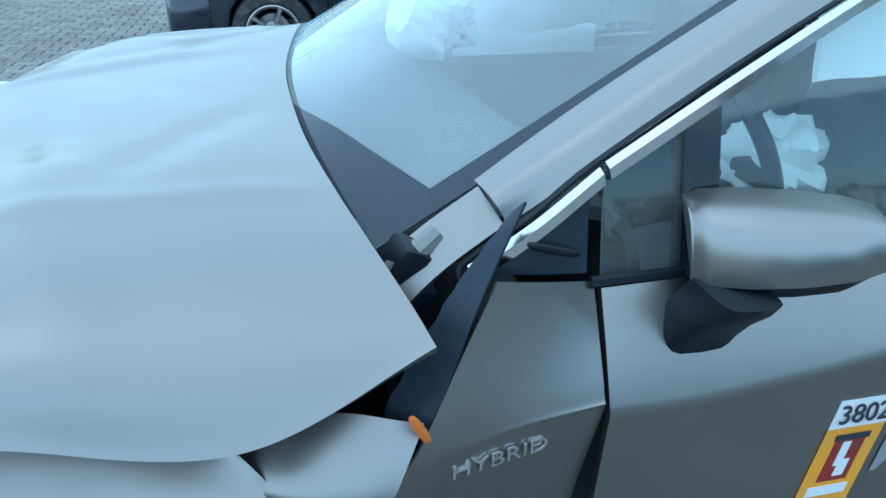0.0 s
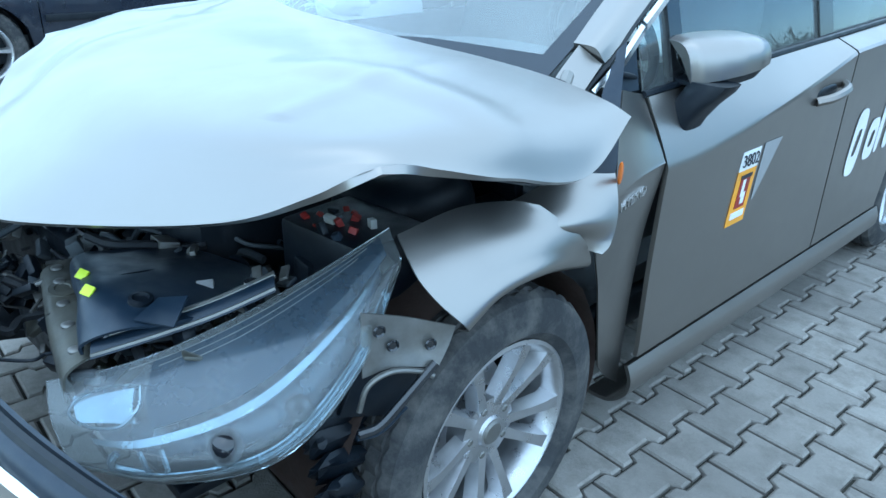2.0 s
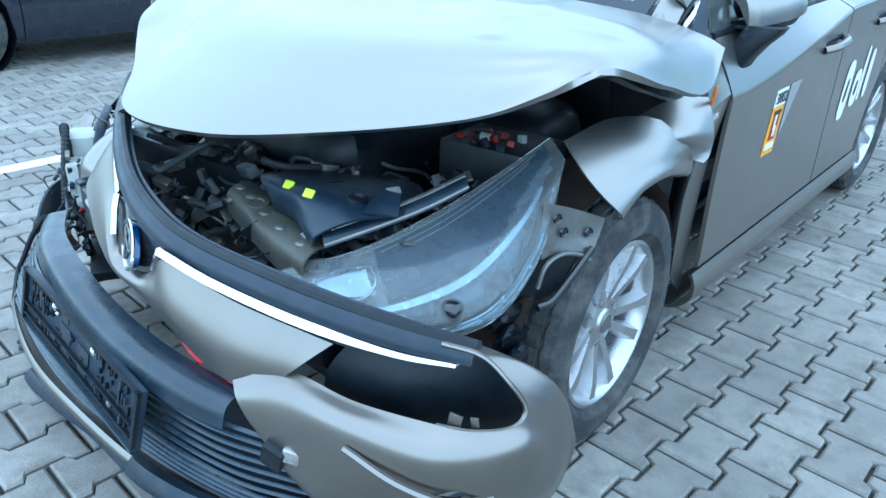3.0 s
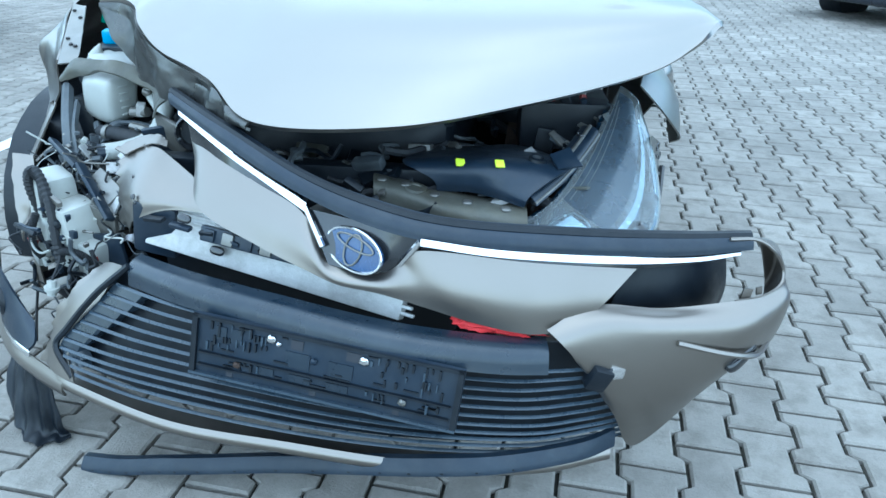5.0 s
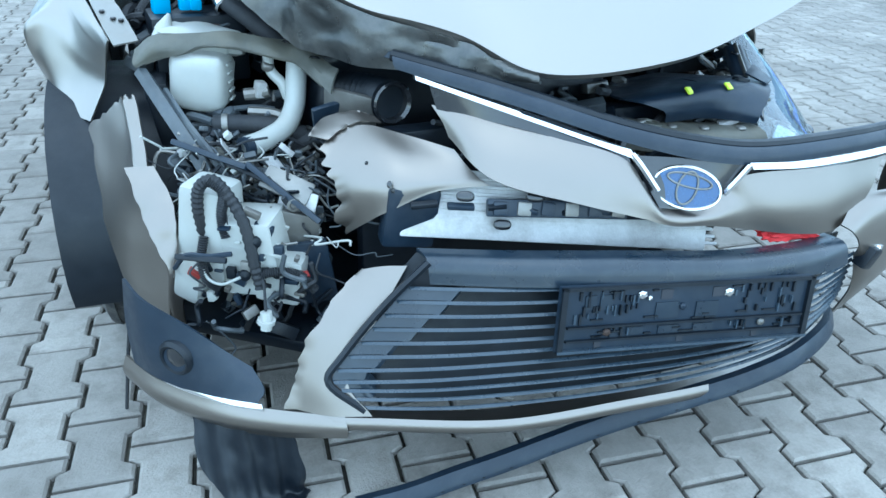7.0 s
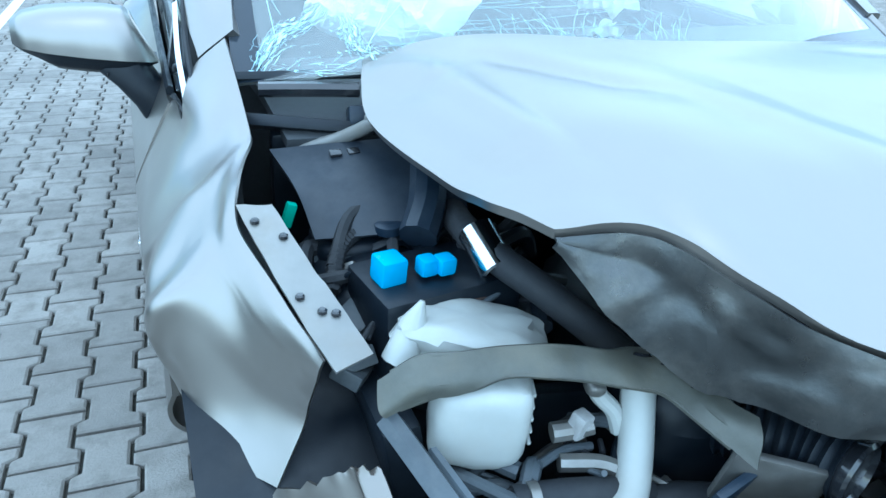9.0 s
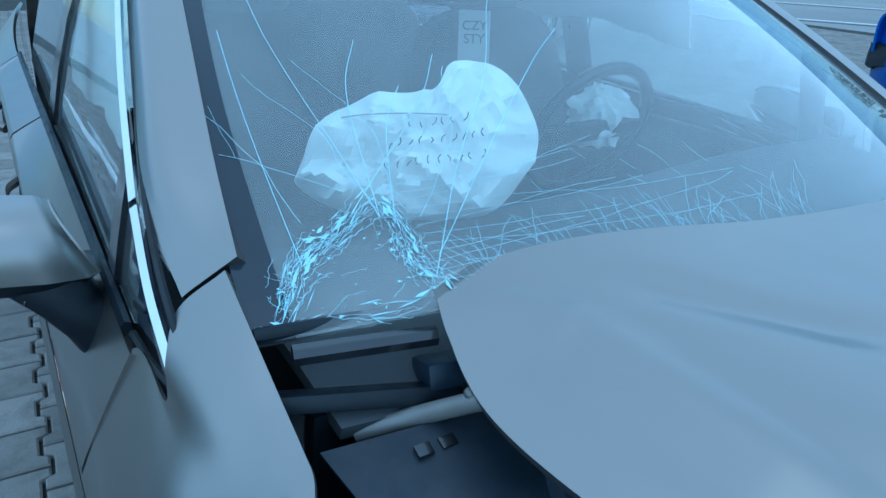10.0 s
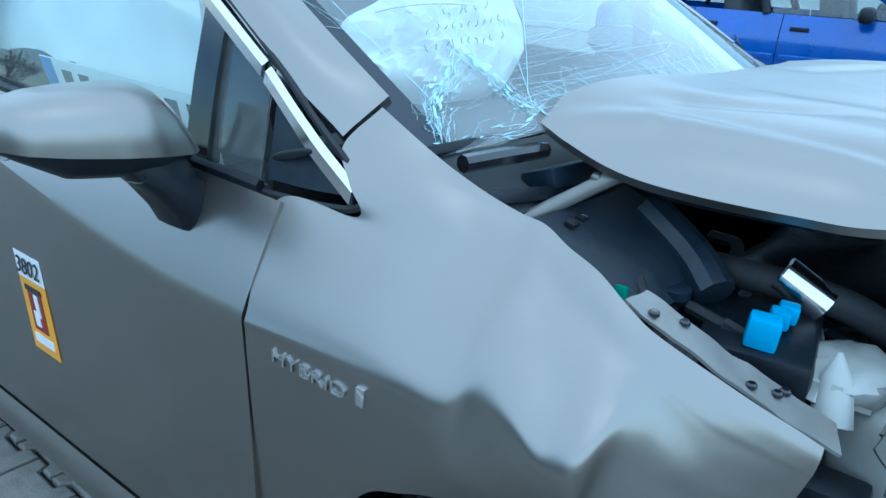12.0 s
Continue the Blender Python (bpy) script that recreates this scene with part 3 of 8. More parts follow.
# ragged brown hedge behind the fence
bm = bmesh.new()
rh = random.Random(17)
for n_ in range(5000):
    q = FAR * (49 + rh.gauss(0, 0.9)) + ALONG * (80 * rh.random() - 40)
    h = 2.1 + 2.6 * rh.random() ** 1.2
    v = [bm.verts.new((q.x + rh.uniform(-0.3, 0.3), q.y + rh.uniform(-0.35, 0.35), max(0.0, h + rh.uniform(-0.3, 0.3)))) for _ in range(4)]
    bm.faces.new(v[:3]), bm.faces.new(v[1:])
hedge = part("far_hedge", bm, LEAF, None, smooth=False)
tagged(hedge, "dark ragged hedge along the far field", "hedge", kind="stuff")

# ---- the wrecked car ----
car = thing("damaged_car", (0, 2.3, 0), "crashed bronze-grey estate car with a torn-off bumper and buckled bonnet", "car")
CAR = car
body_mark = marks()


def crease(y):
    return 0.757 + 0.16 * max(0, y - 1.55) ** 1.3 if y < 2.6 else 0.92


def belt(y):
    return 0.898 + 0.036 * (y - 1.435)


def side_x(y, z):
    zc = min(crease(y), belt(y) - 0.03)
    zb = belt(y)
    if z >= zc:
        x = 0.892 - 0.068 * ((z - zc) / (zb - zc)) ** 1.1
    elif z > 0.5:
        x = 0.892 - 0.017 * ((zc - z) / (zc - 0.5)) ** 0.8
    elif z > 0.3:
        x = 0.875 - 0.006 * (0.5 - z) / 0.2
    else:
        x = 0.869 - 0.05 * ((0.3 - z) / 0.12) ** 1.5
    return x - 0.25 * max(0, 1.2 - y) ** 2 - 0.05 * max(0, y - 3.1) ** 2


REAR_AXLE = 3.45


def low_edge(y):
    z = 0.285
    if abs(y - REAR_AXLE) < 0.37:
        z = max(z, 0.31 + math.sqrt(0.37**2 - (y - REAR_AXLE) ** 2))
    return z


def flank(name, y0, y1, s, label="", thick=0.012):
    """A body panel of the side between two seams, from its lower edge to the window line."""
    ys = np.linspace(y0, y1, max(10, int((y1 - y0) * 40)))
    f = np.r_[np.linspace(0, 0.55, 10), np.linspace(0.58, 1, 16)]
    g = np.zeros((len(f), len(ys), 3))
    for j, y in enumerate(ys):
        a, zb, zc = low_edge(y), belt(y), min(crease(y), belt(y) - 0.03)
        zs = np.r_[np.linspace(a, zc - 0.012, 14), zc - 0.004, zc + 0.004, np.linspace(zc + 0.012, zb, 10)]
        for i, z in enumerate(zs):
            g[i, j] = (s * side_x(y, z), y, z)
    return put(name, shell(name, g, thick, flip=s < 0, sharp=18), PAINT, CAR, label)


def sill(s):
    p = [[(s * 0.86, y, 0.275), (s * 0.872, y, 0.24), (s * 0.862, y, 0.2), (s * 0.82, y, 0.165), (s * 0.76, y, 0.16)] for y in (1.42, 2.0, 2.6, 3.1)]
    return put("sill", shell("sill", smooth_grid(p, 24, 14), 0.01, flip=s > 0), PAINT, CAR)


doors = {}
for s in (1, -1):
    doors[s] = flank("front_door", 1.462 if s > 0 else 1.402, 2.478, s, "bronze-grey front door with a taxi sticker")
    doors[s, 2] = flank("rear_door", 2.488, 3.2, s, "bronze-grey rear door with white lettering")
    flank("rear_quarter", 3.21, 4.45, s)
    sill(s)

# pillars, roof, rails
for s in (1, -1):
    inner = [(0.722, 1.318, 1.009), (0.70, 1.45, 1.088), (0.675, 1.62, 1.18), (0.64, 1.84, 1.288), (0.605, 2.02, 1.345)]
    outer = [(0.785, 1.345, 0.975), (0.784, 1.46, 1.049), (0.752, 1.65, 1.151), (0.708, 1.87, 1.257), (0.663, 2.08, 1.33)]
    if s < 0:
        inner[0], outer[0] = (0.716, 1.316, 1.018), (0.772, 1.342, 0.972)
    mid = [((a[0] + b[0]) / 2 + e, (a[1] + b[1]) / 2 - e / 3, (a[2] + b[2]) / 2 + 0.7 * e) for a, b, e in zip(inner, outer, ((0.018 if s > 0 else 0.0), 0.016, 0.018, 0.018, 0.018))]
    rows = [[(s * x, y, z) for x, y, z in r] for r in (inner, mid, outer)]
    put("a_pillar", shell("a_pillar", smooth_grid(rows, 10, 30), 0.02, flip=s > 0), PAINT, CAR)
    rail = [(0.655, 2.08, 1.335), (0.63, 2.35, 1.378), (0.615, 2.8, 1.392), (0.61, 3.3, 1.365), (0.62, 3.8, 1.29)]
    rows = [[(s * (x - 0.05), y, z + 0.022) for x, y, z in rail], [(s * (x - 0.01), y, z + 0.016) for x, y, z in rail], [(s * (x + 0.012), y, z - 0.012) for x, y, z in rail]]
    put("roof_rail", shell("roof_rail", smooth_grid(rows, 8, 30), 0.02, flip=s > 0), PAINT, CAR)
    # chrome line of the side windows, front corner pane and divider
    line = [(0.792, 1.292, 0.918), (0.794, 1.37, 0.968), (0.788, 1.455, 1.032)]
    line2 = [(0.787, 1.462, 1.038), (0.758, 1.65, 1.138), (0.716, 1.87, 1.243), (0.672, 2.08, 1.316), (0.646, 2.35, 1.36), (0.63, 2.8, 1.374)]
    for pts in (line, line2):
        bm = bmesh.new()
        q = smooth_line(pts, 18)
        ring = []
        for p in q:
            ring.append([bm.verts.new((s * (p[0] + dx), p[1] + dy, p[2] + dz)) for dx, dy, dz in ((0.004, 0, 0.012), (0.012, 0.003, 0.006), (0.012, 0.007, -0.008), (0.0, 0.006, -0.012))])
        for a, b in zip(ring, ring[1:]):
            for k in range(4):
                bm.faces.new((a[k], a[(k + 1) % 4], b[(k + 1) % 4], b[k]))
        bm.faces.new(ring[0]), bm.faces.new(ring[-1][::-1])
        bmesh.ops.recalc_face_normals(bm, faces=bm.faces)
        part("window_trim", bm, CHROME, CAR, "bright chrome window trim")
    part("weather_strip", tube([(s * 0.812, 1.45, 0.897), (s * 0.806, 1.36, 0.899), (s * 0.797, 1.298, 0.904), (s * 0.789, 1.283, 0.918), (s * 0.785, 1.30, 0.936), (s * 0.787, 1.37, 0.983), (s * 0.781, 1.455, 1.047), (s * 0.748, 1.65, 1.152), (s * 0.706, 1.87, 1.257)], 0.005, 6), RUBBER, CAR)
    belt_pts = [(s * (side_x(y, belt(y)) - 0.006), y, belt(y) + 0.006) for y in np.linspace(1.45, 3.2, 14)]
    bm = bmesh.new()
    add_tube(bm, belt_pts, 0.008, 6)
    part("belt_moulding", bm, PLASTIC, CAR)
    # black corner panel with its fin
    tri = np.array([[(s * 0.789, 1.30, 0.915), (s * 0.799, 1.375, 0.912), (s * 0.806, 1.448, 0.912)], [(s * 0.788, 1.335, 0.935), (s * 0.79, 1.39, 0.96), (s * 0.786, 1.448, 1.015)]])
    corner = put("corner_panel", shell("corner_panel", smooth_grid(tri, 8, 10), 0.01, flip=s < 0), PLASTIC_GREY, CAR)
    part("fin", lump((s * 0.807, 1.40, 0.948), (0.01, 0.075, 0.012), 2.5, (-14, 0, 0)), PLASTIC, corner)
    # glass of the doors
    def roofline(y):
        return np.interp(y, [1.45, 1.65, 1.87, 2.08, 2.35, 2.8, 3.2], [1.028, 1.13, 1.235, 1.308, 1.352, 1.366, 1.36])

    def glass_x(y, z):
        return np.interp(z, [0.9, 1.03, 1.14, 1.24, 1.32, 1.37], [0.806, 0.776, 0.745, 0.706, 0.664, 0.632])

    for nm, a, b in (("quarter_light", 1.47, 1.578), ("front_window", 1.628, 2.40), ("rear_window", 2.50, 3.12)):
        g = np.array([[(s * glass_x(y, belt(y) + f * (roofline(y) - belt(y))), y, belt(y) + f * (roofline(y) - belt(y))) for y in np.linspace(a, b, 12)] for f in np.linspace(0, 1, 8)])
        ob = put(nm, shell(nm, g, 0.004, flip=s < 0), PANE, CAR, "tinted greenish window glass")
        ob.visible_shadow = False
    for y, w in ((1.603, 0.026), (2.445, 0.05)):
        pts = [(s * (glass_x(y, z) + 0.003), y, z) for z in np.linspace(belt(y), roofline(y) + 0.01, 5)]
        bm = bmesh.new()
        ring = [[bm.verts.new((p[0] + s * dx, p[1] + dy, p[2])) for dx, dy in ((0.006, -w), (0.006, w), (-0.02, w), (-0.02, -w))] for p in pts]
        for a, b in zip(ring, ring[1:]):
            for k in range(4):
                bm.faces.new((a[k], a[(k + 1) % 4], b[(k + 1) % 4], b[k]))
        bmesh.ops.recalc_face_normals(bm, faces=bm.faces)
        part("window_divider", bm, GLOSS, CAR)

roof = [[(x * w, y + 0.04 * x * x, z + dz * (1 - x * x)) for x in np.linspace(-1, 1, 7)] for y, z, dz, w in ((1.86, 1.318, 0.06, 0.63), (2.1, 1.365, 0.055, 0.60), (2.7, 1.405, 0.045, 0.575), (3.3, 1.38, 0.045, 0.57), (4.1, 1.27, 0.04, 0.55))]
put("roof", shell("roof", smooth_grid(roof, 24, 24), 0.02), PAINT, CAR)
rear = [[(x * 0.72, y, z) for x in (-1, -0.5, 0, 0.5, 1)] for y, z in ((4.1, 1.27), (4.32, 1.0), (4.42, 0.9), (4.46, 0.6), (4.4, 0.25))]
put("tailgate", shell("tailgate", smooth_grid(rear, 16, 10), 0.02), PAINT, CAR)

# windscreen, its dark edge and cowl
W0 = [(0.735, 1.14, 0.90), (0.36, 1.04, 0.925), (0.0, 1.01, 0.93)]
W1 = [(0.705, 1.53, 1.12), (0.36, 1.44, 1.16), (0.0, 1.41, 1.17)]
W2 = [(0.645, 1.875, 1.305), (0.33, 1.84, 1.36), (0.0, 1.83, 1.372)]
wrows = [[(-x, y, z) for x, y, z in r] + [p for p in r[-2::-1]] for r in (W0, W1, W2)]
WS = smooth_grid(wrows, 60, 100)
WG = WS.copy()
for j in range(100):
    low = 0.125 * max(0.0, min(1.0, (0.52 - j / 99) / 0.2))
    rows_ = (low + (1 - low) * np.arange(60) / 59) * 59
    k0 = np.minimum(rows_.astype(int), 58)
    WG[:, j] = WS[k0, j] + (WS[k0 + 1, j] - WS[k0, j]) * (rows_ - k0)[:, None]
ws = put("windscreen", shell("windscreen", WG, 0.005), SCREEN, CAR, "cracked windscreen glass with a white spider web of cracks")
ws.visible_shadow = False
dn = np.cross(np.gradient(WS, axis=1), np.gradient(WS, axis=0))
dn /= np.linalg.norm(dn, axis=2, keepdims=True)
edge_face = WG + dn * 0.0005
for nm, sl in (("upper", np.s_[57:60, :]), ("right", np.s_[0:58, 0:4]), ("left", np.s_[10:58, 96:100])):
    put("screen_edge", shell("screen_edge", edge_face[sl], 0.001), FRIT, CAR, "black printed edge of the windscreen")
low_edge_face = []
for f in np.linspace(0, 1, 7):
    row = []
    for j in range(30, 100):
        v = f * 59 * np.interp(j / 99, [0.3, 0.6, 0.8, 1.0], [0.05, 0.1, 0.155, 0.185])
        k = int(v)
        row.append(edge_face[k, j] + (edge_face[k + 1, j] - edge_face[k, j]) * (v - k))
    low_edge_face.append(row)
put("screen_edge", shell("screen_edge", np.array(low_edge_face), 0.001), FRIT, CAR, "black printed edge of the windscreen")
for k in (0, 99):
    part("screen_seal", tube([tuple(WS[i, k]) for i in range(20, 60, 4)] + [tuple(WS[59, k])], 0.006, 6), RUBBER, CAR)
part("screen_seal", tube([tuple(WS[59, i]) for i in range(0, 100, 6)] + [tuple(WS[59, 99])], 0.008, 6), RUBBER, CAR)


def on_screen(u, v):
    """A place on the glass: u 0 (right side of the car) to 1, v 0 (cowl) to 1 (roof)."""
    a, b = np.clip(u, 0, 1) * 99, np.clip(v, 0, 1) * 59
    i, j = min(int(b), 58), min(int(a), 98)
    fb, fa = b - i, a - j
    return (1 - fb) * ((1 - fa) * WS[i, j] + fa * WS[i, j + 1]) + fb * ((1 - fa) * WS[i + 1, j] + fa * WS[i + 1, j + 1]) + dn[i, j] * 0.0018


def cracks():
    """Fine raised lines that run out from two blows low on the passenger side, and a net of short ones along the cowl."""
    r = random.Random(11)
    verts, faces = [], []

    def stroke(pts, w):
        pts = [on_screen(*p) for p in pts]
        for a, b in zip(pts, pts[1:]):
            d = b - a
            n = np.cross(d, (0, -0.5, 0.85))
            n = n / (np.linalg.norm(n) + 1e-9) * w
            k = len(verts)
            lift = np.array((0, -0.5, 0.85)) * w * 0.8
            verts.extend([a - n, a + n, b + n, b - n, (a + b) / 2 + lift])
            faces.extend([(k, k + 1, k + 4), (k + 1, k + 2, k + 4), (k + 2, k + 3, k + 4), (k + 3, k, k + 4)])

    def run(u, v, a, n, step, w, wob=0.25, fork=0.0):
        pts = [(u, v)]
        for _ in range(n):
            a += r.gauss(0, wob)
            u, v = u + math.cos(a) * step, v + math.sin(a) * step
            if not (0.01 < u < 0.99 and 0.03 < v < 0.98):
                break
            pts.append((u, v))
            if r.random() < fork:
                run(u, v, a + r.choice((-0.7, 0.7)), n // 2, step, w * 0.7, wob)
        stroke(pts, w)

    # long cracks up the glass
    for pts in ([(0.12, 0.27), (0.11, 0.40), (0.10, 0.50), (0.085, 0.66), (0.075, 0.81), (0.06, 0.87)], [(0.14, 0.17), (0.20, 0.33), (0.27, 0.48), (0.30, 0.56), (0.34, 0.68), (0.40, 0.82), (0.47, 0.92)],
                [(0.13, 0.26), (0.16, 0.42), (0.19, 0.5)], [(0.15, 0.2), (0.24, 0.36), (0.34, 0.52), (0.40, 0.6)], [(0.05, 0.22), (0.045, 0.45), (0.04, 0.7)], [(0.12, 0.27), (0.14, 0.5), (0.17, 0.62)], [(0.11, 0.3), (0.2, 0.46), (0.24, 0.56)]):
        stroke([tuple(p) for p in smooth_line(np.array(pts) + 0.0, 24)], 0.0005)
    for u, v, a, n in ((0.12, 0.3, 1.9, 18), (0.10, 0.32, 2.0, 14), (0.06, 0.28, 1.8, 16), (0.13, 0.28, 1.25, 20), (0.15, 0.26, 1.0, 18)):
        run(u, v, a, n, 0.016, 0.0003, 0.08, 0.03)
    # two crushed bands and the torn lower edge
    for path, m in (([(0.022, 0.14), (0.051, 0.22), (0.081, 0.254), (0.122, 0.31)], 46), ([(0.127, 0.30), (0.131, 0.25), (0.131, 0.20), (0.143, 0.16)], 46), ([(0.0, 0.165), (0.03, 0.15), (0.06, 0.14), (0.111, 0.14), (0.143, 0.165)], 9)):
        line = smooth_line(np.array(path), 40)
        for k in range(m):
            a = r.randint(0, 32)
            off = np.array((r.gauss(0, 0.0065), r.gauss(0, 0.013)))
            drift = np.array((r.gauss(0, 0.006), r.gauss(0, 0.010)))
            b = min(39, a + r.randint(5, 14))
            stroke([tuple(line[q] + off + drift * (q - a) / 10 + (r.gauss(0, 0.0008), r.gauss(0, 0.0016))) for q in range(a, b + 1)], r.uniform(0.00012, 0.0003))
        for k in range(m):
            a = r.randint(0, 35)
            off = np.array((r.gauss(0, 0.005), r.gauss(0, 0.010)))
            n = len(verts)
            p, q = on_screen(*(line[a] + off)), on_screen(*(line[a + 4] + off + (r.gauss(0, 0.002), r.gauss(0, 0.004))))
            w = np.cross(q - p, (0, -0.5, 0.85))
            w = w / (np.linalg.norm(w) + 1e-9) * r.choice((0.0005, 0.0008, 0.0012, 0.003))
            verts.extend((p, p + (q - p) * r.uniform(0.3, 0.6) + w, q, p + (q - p) * r.uniform(0.3, 0.7) - w * 0.6))
            faces.append((n, n + 1, n + 2, n + 3))
        for k in range(m // 2):
            p = line[r.randint(2, 37)]
            run(p[0], p[1], r.uniform(0, 2 * math.pi), r.randint(3, 6), 0.005, r.uniform(0.00012, 0.00025), 0.35, 0.1)
    # net along the cowl
    for k in range(80):
        u = r.uniform(0.15, 0.55)
        run(u, 0.15 + 0.02 * r.random(), math.pi / 2 + r.gauss(0.1, 0.25), r.randint(3, 9), 0.010, 0.0002, 0.15)
    for k in range(13):
        run(0.145, 0.15 + 0.014 * k, r.gauss(0.0, 0.03), r.randint(8, 26), 0.014, 0.0002, 0.06)
    for k in range(22):
        run(r.uniform(0.2, 0.6), r.uniform(0.22, 0.42), math.pi / 2 + r.gauss(0.25, 0.25), r.randint(1, 4), 0.012, 0.00018, 0.15)
    # crushed flakes
    for k in range(90):
        f, b = r.random(), r.random()
        (u0, v0), (u1, v1) = ((0.02, 0.15), (0.085, 0.27)) if b < 0.5 else ((0.118, 0.25), (0.135, 0.15)) if b < 0.85 else ((0.03, 0.15), (0.12, 0.15))
        q = on_screen(u0 + (u1 - u0) * f + r.gauss(0, 0.006), v0 + (v1 - v0) * f + r.gauss(0, 0.012))
        n = len(verts)
        for w in range(3):
            verts.append(q + np.array((r.uniform(-1, 1), r.uniform(-0.8, 0.8), r.uniform(-0.4, 0.4))) * 0.005)
        faces.append((n, n + 1, n + 2))
    return mesh_from("crack", verts, faces, False)


ck = put("crack", cracks(), CRACK, ws, "white shattered lines in the glass")
ck["kind"] = "stuff"

def sticker(s, y, z):
    """Taxi sticker: number field over an orange field with a small shield."""
    t = side_x(y, z) + 0.003
    d = doors[s]
    def card(y0, y1, z0, z1, mat, name, lift):
        q = np.array([[(s * (side_x(yy, zz) + lift), yy + (zz - z) * 0.12, zz) for yy in (y0, y1)] for zz in (z0, (z0 + z1) / 2, z1)])
        return put(name, shell(name, q, 0.0012, flip=s < 0), mat, d)
    card(y - 0.05, y + 0.05, z - 0.105, z + 0.04, ORANGE, "sticker", 0.002)
    card(y - 0.05, y + 0.05, z + 0.04, z + 0.09, WHITE, "sticker_number_field", 0.002)
    card(y - 0.026, y + 0.026, z - 0.06, z + 0.025, RED_PLASTIC, "sticker_shield", 0.0034)
    card(y - 0.012, y + 0.002, z - 0.03, z + 0.014, WHITE, "sticker_figure", 0.0046)
    card(y - 0.004, y + 0.014, z - 0.05, z - 0.02, WHITE, "sticker_figure", 0.0046)
    card(y - 0.03, y + 0.03, z + 0.018, z + 0.028, INK, "sticker_line", 0.0046)
    card(y - 0.036, y + 0.036, z - 0.088, z - 0.07, WHITE, "sticker_ribbon", 0.0034)
    m = Matrix.Translation((s * (side_x(y, z + 0.065) + 0.0045), y + 0.008, z + 0.064)) @ Matrix(((0, 0, s, 0), (s, 0, 0, 0), (0, 1, 0, 0), (0, 0, 0, 1)))
    letters("3802", 0.045, m, INK, "sticker_number", d, 0.0006)


sticker(1, 1.865, 0.635)
sticker(-1, 2.03, 0.575)
# grey patch beside the sticker and white letter shapes on the rear door
q = np.array([[(side_x(1.95, z) + 0.0022, 1.93 + (z - 0.6) * 0.12, z), (side_x(2.0, z) + 0.0022, 1.93 + 0.10 * f + (z - 0.6) * 0.12, z)] for z, f in ((0.58, 0.1), (0.66, 0.6), (0.73, 1.0))])
put("clear_film", shell("clear_film", q, 0.001), material("clear_film", (0.34, 0.34, 0.34), 0.4, 0.2, 0.05), doors[1])
for s in (1, -1):
    for k, (y, w, z0, z1) in enumerate(((2.62, 0.10, 0.49, 0.71), (2.76, 0.10, 0.52, 0.66), (2.87, 0.04, 0.53, 0.74), (2.95, 0.06, 0.53, 0.72))):
        yy = y if s > 0 else 5.58 - y - w
        bm = bmesh.new()
        hole = k < 2
        zz = (z0 + z1) / 2
        outer_ = [(math.copysign(abs(math.cos(a)) ** 0.6, math.cos(a)) * w / 2, math.copysign(abs(math.sin(a)) ** 0.6, math.sin(a)) * (z1 - z0) / 2) for a in np.linspace(0, 2 * math.pi, 20, False)]
        ro, ri = [], []
        for dy, dz in outer_:
            p = (yy + w / 2 + dy + (dz * 0.12), zz + dz)
            ro.append(bm.verts.new((s * (side_x(*p) + 0.0025), *p)))
            p = (yy + w / 2 + dy * (0.35 if hole else 0.02) + (dz * 0.12), zz + dz * (0.4 if hole else 0.02))
            ri.append(bm.verts.new((s * (side_x(*p) + 0.0025), *p)))
        for i in range(20):
            bm.faces.new((ro[i], ro[(i + 1) % 20], ri[(i + 1) % 20], ri[i]))
        bmesh.ops.recalc_face_normals(bm, faces=bm.faces)
        part("white_sign", bm, WHITE, doors[s, 2], "white letter-like shape", smooth=False)

# handles and mirrors
for s in (1, -1):
    for d, y in ((doors[s], 2.33), (doors[s, 2], 3.0)):
        z = 0.805 + 0.05 * (y - 2.33)
        x = side_x(y, z)
        part("handle_recess", lump((s * (x - 0.004), y - 0.03, z), (0.02, 0.15, 0.055), 3), PLASTIC, d)
        part("door_handle", tube([(s * (x + 0.002), y - 0.10, z - 0.012), (s * (x + 0.032), y - 0.06, z), (s * (x + 0.034), y + 0.03, z + 0.012), (s * (x + 0.004), y + 0.09, z + 0.016)], 0.013, 8), PAINT_BUMPER, d, "bronze-grey door handle")

# the flanks lean in towards the roof
for o in bpy.data.objects:
    if o.type == "MESH" and o.name not in body_mark:
        for v in o.data.vertices:
            x, y, z = v.co
            sag = 0.013 * max(0.0, min(1.0, (0.98 - z) / 0.08)) if x < -0.6 and y < 3.2 else 0.0
            v.co = (x * (1.015 - 0.05 * (z - 0.5)), y + 0.008, z * 1.025 - sag)

